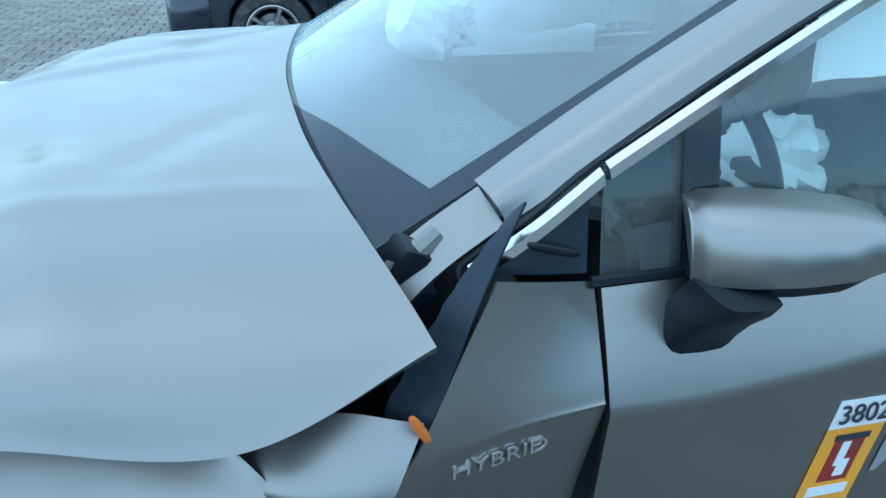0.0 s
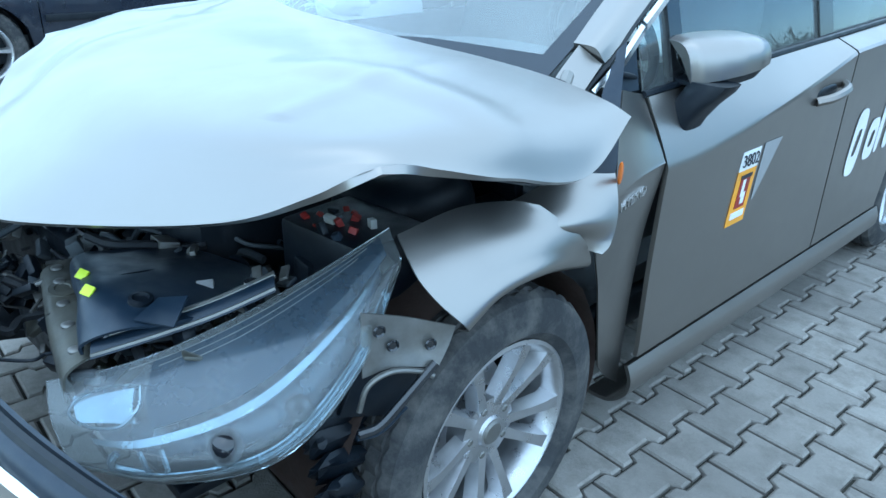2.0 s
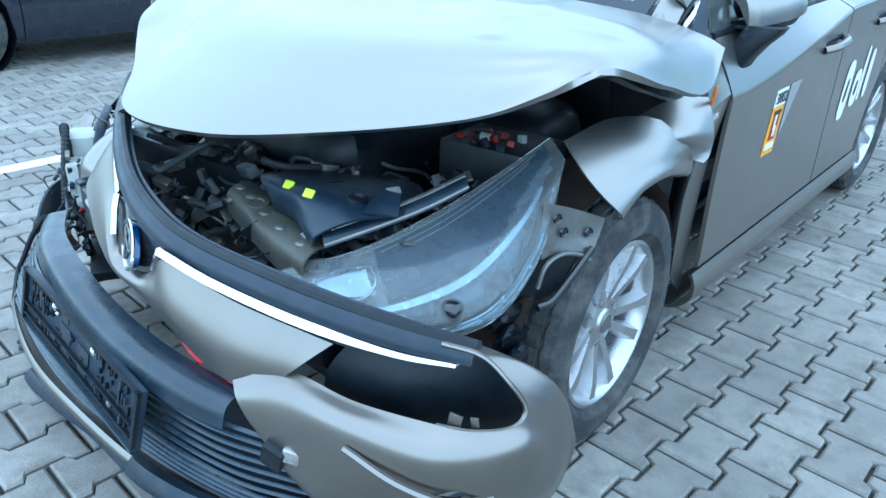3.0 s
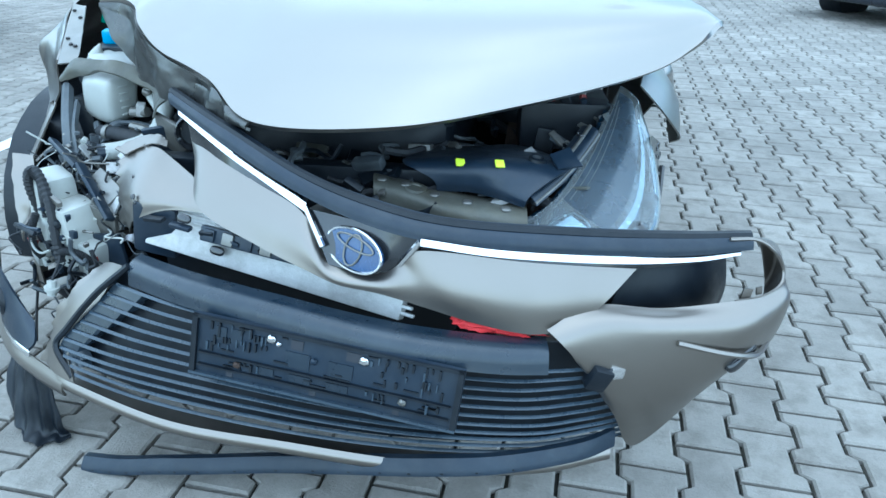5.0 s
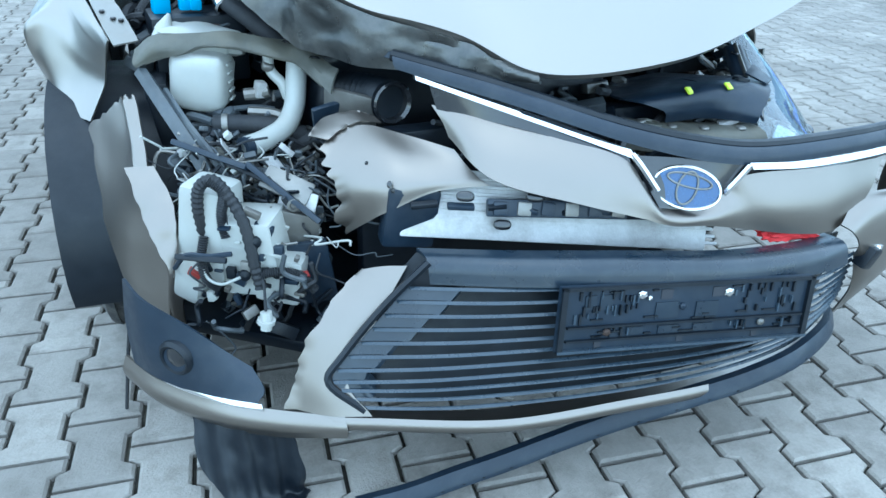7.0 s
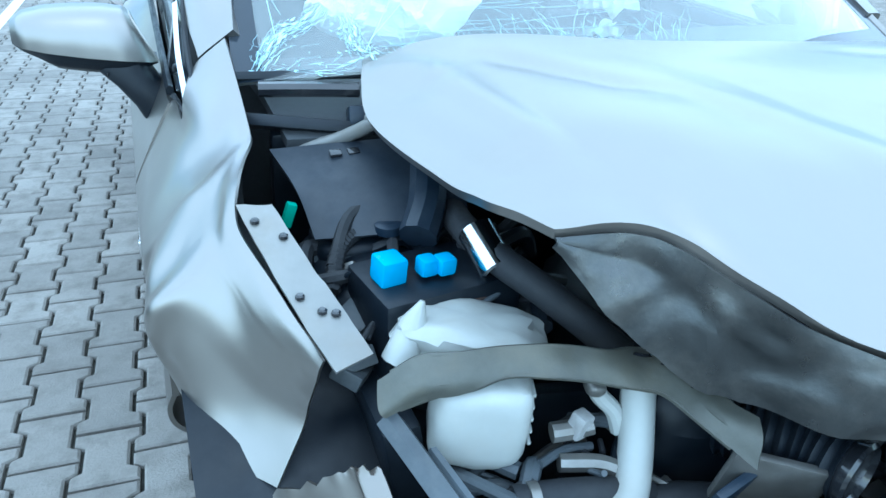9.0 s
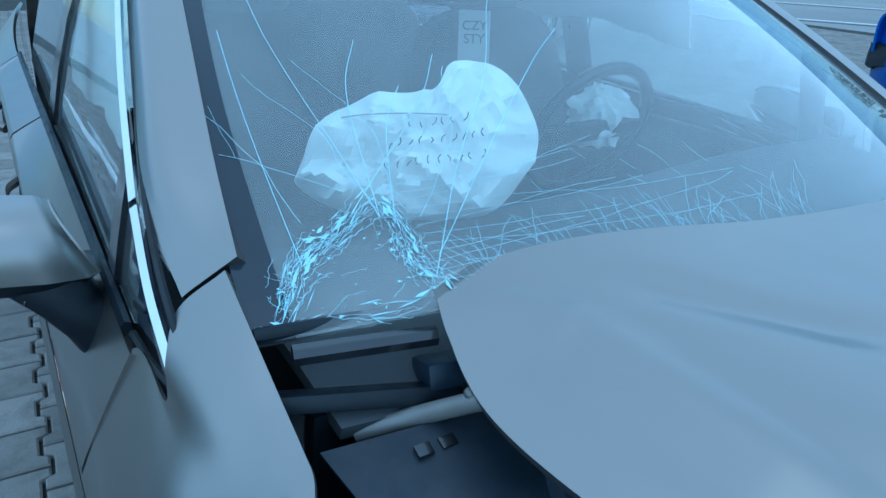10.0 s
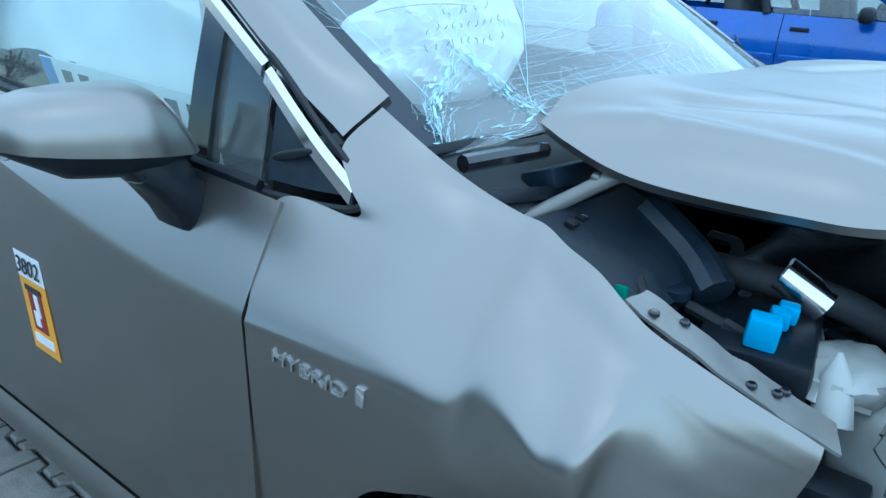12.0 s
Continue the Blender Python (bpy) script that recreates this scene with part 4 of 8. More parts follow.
# bonnet: pushed back, lifted in the middle, its right front corner folded down
BON = [
    [(-0.515, 1.235, 1.0), (-0.40, 1.205, 1.03), (-0.27, 1.175, 1.038), (-0.05, 1.14, 1.026), (0.15, 1.125, 1.02), (0.42, 1.13, 1.008), (0.62, 1.15, 0.998), (0.78, 1.18, 0.98), (0.885, 1.21, 0.952), (0.93, 1.228, 0.93)],
    [(-0.56, 1.05, 0.955), (-0.44, 1.03, 1.0), (-0.30, 1.0, 1.018), (-0.08, 0.965, 1.012), (0.14, 0.95, 1.012), (0.42, 0.955, 1.012), (0.65, 0.98, 1.012), (0.83, 1.00, 0.99), (0.93, 1.025, 0.945), (0.982, 1.03, 0.876)],
    [(-0.535, 0.83, 0.945), (-0.42, 0.82, 0.985), (-0.30, 0.80, 1.01), (-0.08, 0.78, 0.998), (0.14, 0.77, 0.998), (0.42, 0.76, 1.004), (0.66, 0.77, 1.012), (0.85, 0.79, 1.0), (0.945, 0.82, 0.975), (0.985, 0.835, 0.915)],
    [(-0.52, 0.75, 0.95), (-0.40, 0.74, 0.98), (-0.30, 0.70, 0.985), (-0.08, 0.62, 0.975), (0.13, 0.55, 0.965), (0.42, 0.53, 0.972), (0.66, 0.55, 0.98), (0.84, 0.59, 0.985), (0.935, 0.66, 0.985), (0.988, 0.70, 0.952)],
    [(-0.50, 0.70, 0.952), (-0.39, 0.67, 0.965), (-0.30, 0.60, 0.945), (-0.09, 0.49, 0.90), (0.09, 0.41, 0.88), (0.38, 0.40, 0.89), (0.62, 0.46, 0.92), (0.83, 0.53, 0.945), (0.925, 0.60, 0.965), (0.984, 0.652, 0.966)],
    [(-0.482, 0.655, 0.946), (-0.375, 0.617, 0.95), (-0.29, 0.512, 0.896), (-0.083, 0.381, 0.842), (0.06, 0.278, 0.787), (0.33, 0.285, 0.797), (0.58, 0.375, 0.833), (0.81, 0.48, 0.884), (0.915, 0.552, 0.930), (0.974, 0.617, 0.971)],
]
B = smooth_grid(BON, 96, 120)
B[0] = smooth_line(BON[0], 120)


# creases: from, to, height, half width
CREASES = [
    ((-0.505, 1.195), (-0.44, 1.056), 0.008, 0.035), ((-0.44, 1.056), (-0.43, 0.80), 0.009, 0.04), ((-0.495, 1.034), (-0.46, 0.80), 0.006, 0.025),
    ((-0.353, 1.098), (-0.203, 0.90), -0.009, 0.035), ((0.52, 0.79), (0.93, 0.86), 0.009, 0.06), ((0.02, 0.45), (-0.15, 1.0), 0.005, 0.05), ((0.30, 1.06), (0.62, 0.88), -0.005, 0.045),
]


def dent(p):
    """Waves and kinks of the bent sheet."""
    fold = math.exp(-((p.x + 0.36) / 0.17) ** 2 - ((p.y - 0.55) / 0.2) ** 2)
    up = 0.02 * fold * noise.noise(p * 6.0) + 0.006 * fold * noise.noise(p * 15.0) + 0.003 * noise.noise(p * 3.0)
    up += 0.006 * max(0, 1 - abs(p.x + 0.44 + 0.12 * (p.y - 1.0)) / 0.03) * max(0, min(1, (1.15 - p.y) / 0.2)) * max(0, min(1, (p.y - 0.7) / 0.1))
    up += 0.004 * math.exp(-((p.x - 0.66 - 0.2 * (1.1 - p.y)) / 0.025) ** 2) * (0.6 < p.y < 1.18)
    for (ax, ay), (bx, by), h, w in CREASES:
        dx, dy = bx - ax, by - ay
        f = max(0.0, min(1.0, ((p.x - ax) * dx + (p.y - ay) * dy) / (dx * dx + dy * dy)))
        away = math.hypot(p.x - ax - f * dx, p.y - ay - f * dy)
        k = max(0.0, 1 - away / (1.4 * w))
        up += h * k * k * (3 - 2 * k) * min(1.0, 4 * min(f + 0.1, 1.1 - f))
    return up


for i in range(96):
    for j in range(120):
        B[i, j, 2] += dent(Vector(B[i, j])) * min(1, i / 8)
bonnet = put("bonnet", shell("bonnet", B, 0.012, sharp=40), PAINT, CAR, "buckled bronze-grey bonnet bent up in the middle")
top_ = B[-1, 0:54:4]
edge_ = smooth_line([(-0.482, 0.653, 0.942), (-0.435, 0.61, 0.87), (-0.385, 0.588, 0.822), (-0.32, 0.55, 0.79), (-0.25, 0.485, 0.781), (-0.18, 0.44, 0.776), (-0.09, 0.375, 0.78), (0.0, 0.315, 0.782), (0.055, 0.277, 0.784)], 14)
FOLD = [top_, top_ * 0.5 + edge_ * 0.5 - (0, 0.004, 0), edge_]
g = smooth_grid(FOLD, 22, 60)
for i in range(1, 22):
    for j in range(60):
        p = Vector(g[i, j])
        fold_ = 0.5 - abs(noise.noise(p * 9.0)) * 1.6 + 0.4 * (0.5 - abs(noise.noise(p * 21.0 + Vector((3, 1, 0)))) * 1.6)
        g[i, j, 0] -= 0.012 * fold_ * min(1.0, i / 6)
        g[i, j, 1] -= 0.012 * fold_ * min(1.0, i / 6)
put("bonnet_fold", shell("bonnet_fold", g, 0.006, sharp=28), SCUFF_SHADED, bonnet, "crumpled corner of the bonnet folded down")
BI = smooth_grid([[(x * 0.94 + 0.01, y * 0.88 + 0.125, z - 0.018) for x, y, z in row] for row in BON[:5]], 24, 30)
put("bonnet_liner", shell("bonnet_liner", BI, 0.01), PLASTIC, bonnet, "black underside frame of the bonnet")

# right front wing, creased and dented
RW = [
    [(-0.723, 1.322, 1.031), (-0.72, 1.235, 0.985), (-0.72, 1.165, 0.957), (-0.722, 1.108, 0.942), (-0.727, 1.07, 0.938), (-0.744, 1.03, 0.927), (-0.758, 0.985, 0.915), (-0.768, 0.945, 0.893), (-0.765, 0.91, 0.87), (-0.738, 0.84, 0.828), (-0.708, 0.75, 0.782)],
    [(-0.772, 1.343, 0.986), (-0.75, 1.225, 0.968), (-0.742, 1.155, 0.945), (-0.742, 1.1, 0.932), (-0.747, 1.063, 0.927), (-0.763, 1.024, 0.912), (-0.774, 0.98, 0.898), (-0.782, 0.942, 0.878), (-0.776, 0.908, 0.858), (-0.75, 0.84, 0.818), (-0.713, 0.75, 0.77)],
    [(-0.797, 1.308, 0.948), (-0.778, 1.205, 0.94), (-0.765, 1.145, 0.922), (-0.765, 1.092, 0.912), (-0.77, 1.057, 0.908), (-0.782, 1.018, 0.89), (-0.789, 0.975, 0.875), (-0.795, 0.938, 0.858), (-0.788, 0.905, 0.842), (-0.76, 0.84, 0.8), (-0.716, 0.752, 0.755)],
    [(-0.815, 1.422, 0.905), (-0.836, 1.22, 0.862), (-0.83, 1.145, 0.855), (-0.83, 1.09, 0.852), (-0.827, 1.055, 0.86), (-0.827, 1.01, 0.848), (-0.84, 0.968, 0.825), (-0.84, 0.93, 0.82), (-0.806, 0.905, 0.825), (-0.77, 0.84, 0.77), (-0.72, 0.757, 0.737)],
    [(-0.886, 1.405, 0.778), (-0.885, 1.22, 0.785), (-0.884, 1.145, 0.787), (-0.882, 1.088, 0.787), (-0.866, 1.056, 0.812), (-0.876, 1.005, 0.802), (-0.885, 0.962, 0.777), (-0.881, 0.925, 0.787), (-0.83, 0.9, 0.8), (-0.78, 0.84, 0.74), (-0.724, 0.762, 0.717)],
    [(-0.892, 1.405, 0.735), (-0.892, 1.22, 0.742), (-0.891, 1.145, 0.745), (-0.89, 1.088, 0.748), (-0.88, 1.056, 0.772), (-0.888, 1.005, 0.765), (-0.892, 0.962, 0.742), (-0.889, 0.925, 0.75), (-0.846, 0.9, 0.765), (-0.79, 0.84, 0.705), (-0.73, 0.763, 0.69)],
    [(-0.884, 1.41, 0.545), (-0.885, 1.27, 0.6), (-0.886, 1.175, 0.66), (-0.888, 1.1, 0.685), (-0.888, 1.06, 0.695), (-0.888, 1.01, 0.7), (-0.886, 0.965, 0.702), (-0.883, 0.93, 0.705), (-0.86, 0.9, 0.71), (-0.806, 0.835, 0.665), (-0.748, 0.755, 0.655)],
    [(-0.874, 1.43, 0.25), (-0.874, 1.32, 0.37), (-0.878, 1.22, 0.565), (-0.879, 1.14, 0.62), (-0.877, 1.075, 0.645), (-0.873, 1.02, 0.652), (-0.87, 0.97, 0.655), (-0.868, 0.935, 0.655), (-0.86, 0.9, 0.65), (-0.83, 0.822, 0.622), (-0.77, 0.745, 0.615)],
]
RW.insert(3, [(-0.806, 1.287, 0.912)] + [tuple(0.55 * p + 0.45 * q for p, q in zip(a, b)) for a, b in zip(RW[2][1:], RW[3][1:])])
g = smooth_grid(RW, 106, 150)
for i in range(106):
    for j in range(150):
        p = Vector(g[i, j])
        k = max(0, min(1, (0.96 - p.y) / 0.1))
        g[i, j, 0] += 0.003 * k * noise.noise(p * 9) + 0.001 * k * noise.noise(p * 22)
rwing = put("front_wing", shell("front_wing", g, 0.004, flip=True, sharp=60), PAINT, CAR, "dented bronze-grey front wing with a chrome hybrid badge")
flange = [[(-0.766, 0.95, 0.897), (-0.742, 0.87, 0.848), (-0.715, 0.79, 0.802), (-0.695, 0.735, 0.775)], [(-0.722, 0.945, 0.898), (-0.695, 0.875, 0.85), (-0.664, 0.80, 0.806), (-0.647, 0.75, 0.78)]]
g = smooth_grid(flange, 5, 30)
g[..., 2] += np.array([[0.004 * noise.noise(Vector(p) * 30) for p in row] for row in g])
fl = put("wing_flange", shell("wing_flange", g, 0.004), PAINT_CREAM, CAR, "cream inner edge of the wing with bolt holes")
for f, q_ in ((0.12, 1), (0.22, 3), (0.55, 1), (0.63, 2), (0.66, 3)):
    q = g[q_, int(f * 29)]
    part("bolt", add_lathe(bmesh.new(), [(0, 0.006), (0.004, 0.006), (0.006, 0.004), (0.006, 0)] if f < 0.9 else [(0, 0.014), (0.006, 0.013), (0.007, 0.008), (0.014, 0.008), (0.015, 0)], 8, pose(*q, 0, -90, 0)), GLOSS if f < 0.9 else STEEL, fl)
# the strip of the bumper's side that still hangs on in front of the wheel
TORN = [
    [(-0.667, 0.66, 0.69), (-0.66, 0.60, 0.65), (-0.655, 0.55, 0.615), (-0.65, 0.50, 0.57), (-0.62, 0.44, 0.50), (-0.612, 0.415, 0.42), (-0.625, 0.415, 0.33), (-0.63, 0.42, 0.25)],
    [(-0.69, 0.675, 0.685), (-0.684, 0.615, 0.643), (-0.68, 0.565, 0.605), (-0.674, 0.51, 0.559), (-0.648, 0.455, 0.493), (-0.643, 0.435, 0.412), (-0.65, 0.43, 0.33), (-0.655, 0.435, 0.25)],
    [(-0.697, 0.684, 0.676), (-0.690, 0.624, 0.634), (-0.686, 0.574, 0.595), (-0.68, 0.519, 0.549), (-0.655, 0.464, 0.483), (-0.65, 0.444, 0.405), (-0.655, 0.438, 0.325), (-0.66, 0.44, 0.25)],
    [(-0.745, 0.72, 0.632), (-0.735, 0.66, 0.58), (-0.727, 0.61, 0.53), (-0.718, 0.56, 0.475), (-0.704, 0.52, 0.41), (-0.694, 0.50, 0.355), (-0.692, 0.49, 0.30), (-0.69, 0.495, 0.24)],
    [(-0.795, 0.765, 0.592), (-0.785, 0.70, 0.53), (-0.775, 0.655, 0.475), (-0.762, 0.61, 0.42), (-0.752, 0.58, 0.37), (-0.745, 0.565, 0.33), (-0.735, 0.555, 0.29), (-0.73, 0.555, 0.24)],
]
g = smooth_grid(TORN, 26, 60)
g[..., 0] += np.array([[0.004 * noise.noise(Vector(p) * 14) for p in row] for row in g])
g[:, 0] += np.array([(0, 0.012 * noise.noise(Vector((i * 0.8, 2, 0))), 0.014 * noise.noise(Vector((i * 0.8, 0, 0)))) for i in range(26)])
put("wing_front_piece", shell("wing_front_piece", g, 0.004, flip=True, sharp=40), PAINT_BUMPER, CAR, "torn painted side piece in front of the wheel")
g = smooth_grid([[(-0.640, 0.515, 0.598), (-0.622, 0.484, 0.56), (-0.612, 0.45, 0.52), (-0.622, 0.405, 0.455)], [(-0.689, 0.508, 0.602), (-0.675, 0.462, 0.535), (-0.655, 0.43, 0.47), (-0.632, 0.402, 0.41)]], 10, 24)
g[..., 1] -= 0.012
g += np.array([[(0.006 * noise.noise(Vector(p) * 30), 0.006 * noise.noise(Vector(p) * 24), 0) for p in row] for row in g])
put("side_splinter", shell("side_splinter", g, 0.004, flip=True), PAINT_BUMPER, CAR, "second torn splinter of the painted side")

# left front wing: a rear piece, a folded middle and a front piece over the wheel
LR = [
    [(0.853, 1.318, 0.962), (0.832, 1.39, 0.944), (0.808, 1.464, 0.926)],
    [(0.886, 1.272, 0.890), (0.86, 1.37, 0.885), (0.837, 1.464, 0.878)],
    [(0.93, 1.215, 0.80), (0.90, 1.335, 0.80), (0.882, 1.464, 0.80)],
    [(0.94, 1.185, 0.75), (0.905, 1.325, 0.77), (0.884, 1.464, 0.775)],
    [(0.945, 1.155, 0.69), (0.898, 1.305, 0.66), (0.868, 1.45, 0.63)],
    [(0.895, 1.255, 0.55), (0.875, 1.345, 0.49), (0.86, 1.445, 0.46)],
    [(0.865, 1.34, 0.31), (0.86, 1.385, 0.26), (0.855, 1.45, 0.21)],
]
lwing = put("front_wing", shell("front_wing", smooth_grid(LR, 50, 24), 0.004, flip=True, sharp=40), PAINT, CAR, "torn bronze-grey front wing pulled away from the door")
lip_ = [[(0.822, 1.357, 1.046), (0.868, 1.29, 0.93), (0.925, 1.225, 0.80)], [(0.814, 1.343, 1.028), (0.838, 1.258, 0.925), (0.885, 1.175, 0.80)]]
g = smooth_grid(lip_, 6, 30)
g[-1] += np.array([(0.004 * noise.noise(Vector(p) * 40), 0.006 * noise.noise(Vector(p) * 33), 0) for p in g[-1]])
put("wing_lip", shell("wing_lip", g, 0.004), PLASTIC_GREY, CAR, "dark bent inner lip of the wing")
LM = [
    [(0.92, 1.22, 0.83), (0.895, 1.10, 0.84), (0.855, 1.0, 0.805)],
    [(0.965, 1.18, 0.77), (0.955, 1.08, 0.775), (0.90, 0.99, 0.77)],
    [(0.975, 1.15, 0.722), (0.945, 1.09, 0.738), (0.925, 1.03, 0.755)],
    [(0.972, 1.13, 0.705), (0.945, 1.10, 0.715), (0.93, 1.06, 0.735)],
]
g = smooth_grid(LM, 30, 30)
g += np.array([[(0.006 * noise.noise(Vector(p) * 12), 0, 0.004 * noise.noise(Vector(p) * 14)) for p in row] for row in g])
put("wing_fold", shell("wing_fold", g, 0.004, sharp=50), PAINT, CAR, "crumpled folded middle of the wing")
LF = [
    [(0.838, 0.752, 0.803), (0.855, 0.868, 0.825), (0.88, 0.968, 0.82), (0.905, 1.018, 0.81)],
    [(0.868, 0.748, 0.775), (0.888, 0.868, 0.795), (0.908, 0.975, 0.795), (0.928, 1.05, 0.78)],
    [(0.898, 0.748, 0.745), (0.918, 0.868, 0.765), (0.936, 0.985, 0.768), (0.946, 1.09, 0.745)],
    [(0.928, 0.765, 0.71), (0.94, 0.868, 0.735), (0.953, 0.988, 0.74), (0.950, 1.115, 0.712)],
    [(0.957, 0.797, 0.669), (0.958, 0.878, 0.706), (0.962, 0.988, 0.712), (0.942, 1.138, 0.672)],
    [(0.935, 0.802, 0.655), (0.93, 0.878, 0.69), (0.928, 0.988, 0.695), (0.918, 1.138, 0.66)],
]
put("wing_front_piece", shell("wing_front_piece", smooth_grid(LF, 36, 40), 0.004, sharp=40), PAINT, CAR, "bent front piece of the wing over the wheel")

# badges on the wings
hyb = Matrix.Translation((-0.8965, 1.286, 0.731)) @ Matrix(((0, 0, -1, 0), (-1, 0, 0, 0), (0, 1, 0, 0), (0, 0, 0, 1)))
letters("HYBRID", 0.028, hyb @ pose(0, 0, -0.003, 0, 0, -1) @ Matrix.Diagonal((1.36, 1, 1, 1)), CHROME, "badge", rwing, 0.0012)
part("badge_mark", box((-0.893, 1.196, 0.737), (0.007, 0.014, 0.026), (3, 0, 0), 0.003), CHROME, rwing)
hyl = Matrix.Translation((0.897, 1.322, 0.748)) @ Matrix(((0, 0, 1, 0), (1, 0, 0, 0), (0, 1, 0, 0), (0, 0, 0, 1)))
letters("HYBRID", 0.030, hyl @ pose(0, 0, 0.0105, 0, 11.5, 1) @ Matrix.Diagonal((1.3, 1, 1, 1)), CHROME, "badge", lwing, 0.0012)

# mirrors: a painted shell over a black base on a slanting foot
MIRROR_Y = 1.655


def mirror_station(u):
    """Across the mirror from the car outwards: x, upper and lower edge of the painted shell, depth."""
    at = [0.0, 0.06, 0.25, 0.5, 0.75, 0.92, 1.0]
    x = 0.824 + 0.244 * u
    return x, np.interp(u, at, [1.046, 1.054, 1.059, 1.060, 1.057, 1.048, 1.034]), 0.962 + 0.034 * u, np.interp(u, at, [0.078, 0.094, 0.108, 0.112, 0.104, 0.084, 0.050])


def rings_to_mesh(rings):
    bm = bmesh.new()
    made = [[bm.verts.new(p) for p in ring] for ring in rings]
    n = len(made[0])
    for a, b in zip(made, made[1:]):
        for k in range(n):
            bm.faces.new((a[k], a[(k + 1) % n], b[(k + 1) % n], b[k]))
    bm.faces.new(made[0]), bm.faces.new(made[-1])
    bmesh.ops.recalc_face_normals(bm, faces=bm.faces)
    return bm


def rounded(x, y, z, wx, wy, n=16, power=4.0):
    ring = []
    for a in np.linspace(0, 2 * math.pi, n, False):
        c, d = math.cos(a), math.sin(a)
        ring.append((x + wx / 2 * math.copysign(abs(c) ** (2 / power), c), y + wy / 2 * math.copysign(abs(d) ** (2 / power), d), z))
    return ring


for s in (1, -1):
    foot = [(0.832, 1.600, 0.826, 0.030, 0.070), (0.832, 1.602, 0.836, 0.066, 0.096), (0.838, 1.602, 0.862, 0.078, 0.104), (0.862, 1.604, 0.900, 0.086, 0.096), (0.886, 1.606, 0.930, 0.096, 0.088), (0.895, 1.608, 0.948, 0.100, 0.080)]
    mirror_mark = marks()
    mir = part("door_mirror", rings_to_mesh([[(s * p[0], p[1], p[2]) for p in rounded(*f)] for f in foot]), PLASTIC, CAR, "door mirror with a bronze-grey cap" if s < 0 else "folded door mirror with a bronze-grey cap")
    mirror_mark |= {mir.name}
    us = np.r_[0.0, 0.03, 0.06, 0.1, np.linspace(0.16, 0.88, 14), 0.92, 0.96, 0.985, 1.0]
    rows = []
    for a in np.linspace(0, math.pi / 2, 16):
        row = []
        for u in us:
            x, zt, zb, d = mirror_station(u)
            f = math.sin(a) ** 0.72
            row.append((s * (x + (0.042 if s < 0 else -0.012) * (1 - u) ** 1.5 * f), MIRROR_Y + 0.012 * u - d * math.cos(a) ** 0.55, zb + (zt - zb) * f))
        rows.append(row)
    put("mirror_cap", shell("mirror_cap", np.array(rows), 0.005, flip=s < 0, sharp=50), PAINT, mir)
    end_ = np.array(rows)[:, 0]
    heart = end_.mean(axis=0) + (0, 0.012, -0.008)
    put("mirror_end", shell("mirror_end", np.stack([end_, end_ * 0.5 + heart * 0.5, end_ * 0.05 + heart * 0.95]), 0.003, flip=s > 0), PAINT, mir)
    lows = []
    for u in us:
        x, zt, zb, d = mirror_station(u)
        h = 0.036 * min(1.0, 3.2 * u + 0.25, 3.0 * (1 - u) + 0.12)
        y0, y1 = MIRROR_Y + 0.012 * u - 0.94 * d, MIRROR_Y + 0.012 * u + 0.004
        lows.append([(s * x, y0, zb + 0.001), (s * x, y1, zb + 0.001), (s * x, y1, zb - h * 0.9), (s * x, y1 - 0.012, zb - h), (s * x, y0 + 0.4 * d, zb - h), (s * x, y0 + 0.1 * d, zb - h * 0.62)])
    part("mirror_base", rings_to_mesh(lows), PLASTIC, mir, sharp=50)
    back = []
    for u in us[1:-1]:
        x, zt, zb, d = mirror_station(u)
        back.append([(s * (x + 0.006 + (0.03 if s < 0 else 0.0) * (1 - u) ** 1.5), MIRROR_Y + 0.012 * u - 0.006, z) for z in (zb + 0.004, zt - 0.006)])
    put("mirror_glass", shell("mirror_glass", np.array(back), 0.003, flip=s > 0), CHROME, mir)
    part("mirror_lamp", lump((s * 1.052, 1.636, 0.985), (0.012, 0.03, 0.010), 2.5, (0, 0, s * 20)), WHITE_PLASTIC, mir)
    part("mirror_seam", tube([(s * 0.915, 1.560, 0.948), (s * 0.917, 1.575, 0.936), (s * 0.918, 1.61, 0.931)], 0.0015, 5), GLOSS, mir)
    if s < 0:
        settle(mirror_mark, Matrix.Translation((0, 0, -0.02)))
    else:
        settle(mirror_mark, Matrix.Translation((-0.018, -0.036, -0.018)) @ pose(0.828, 1.63, 0, 0, 0, 70) @ Matrix.Translation((-0.828, -1.63, 0)))

# wheels
for x, y, s, st in ((0.81, 0.969, 1, 2), (-0.748, 0.975, -1, 4), (0.775, REAR_AXLE, 1, 0), (-0.775, REAR_AXLE, -1, 0)):
    wheel(CAR, pose(x, y, 0.318, 0, 0, (0 if s > 0 else 180) + st), TEN, HUB)
for s in (1, -1):
    for y in (0.965, REAR_AXLE):
        bm = bmesh.new()
        arc = np.linspace(radians(-35), radians(200), 26)
        ring = []
        for a in arc:
            r_ = 0.365 + 0.006 * noise.noise(Vector((a * 5, y, s)))
            ring.append([bm.verts.new((s * x, y + r_ * math.cos(a), 0.31 + r_ * math.sin(a) * (1 if math.sin(a) > 0 else 0.6))) for x in (0.862, 0.78, 0.66, 0.52)])
        for a, b in zip(ring, ring[1:]):
            for k in range(3):
                bm.faces.new((a[k], a[k + 1], b[k + 1], b[k]))
        bmesh.ops.recalc_face_normals(bm, faces=bm.faces)
        part("wheel_liner", bm, RUST if (s > 0 and y < 2) else PLASTIC, CAR, "dirty wheel arch liner")
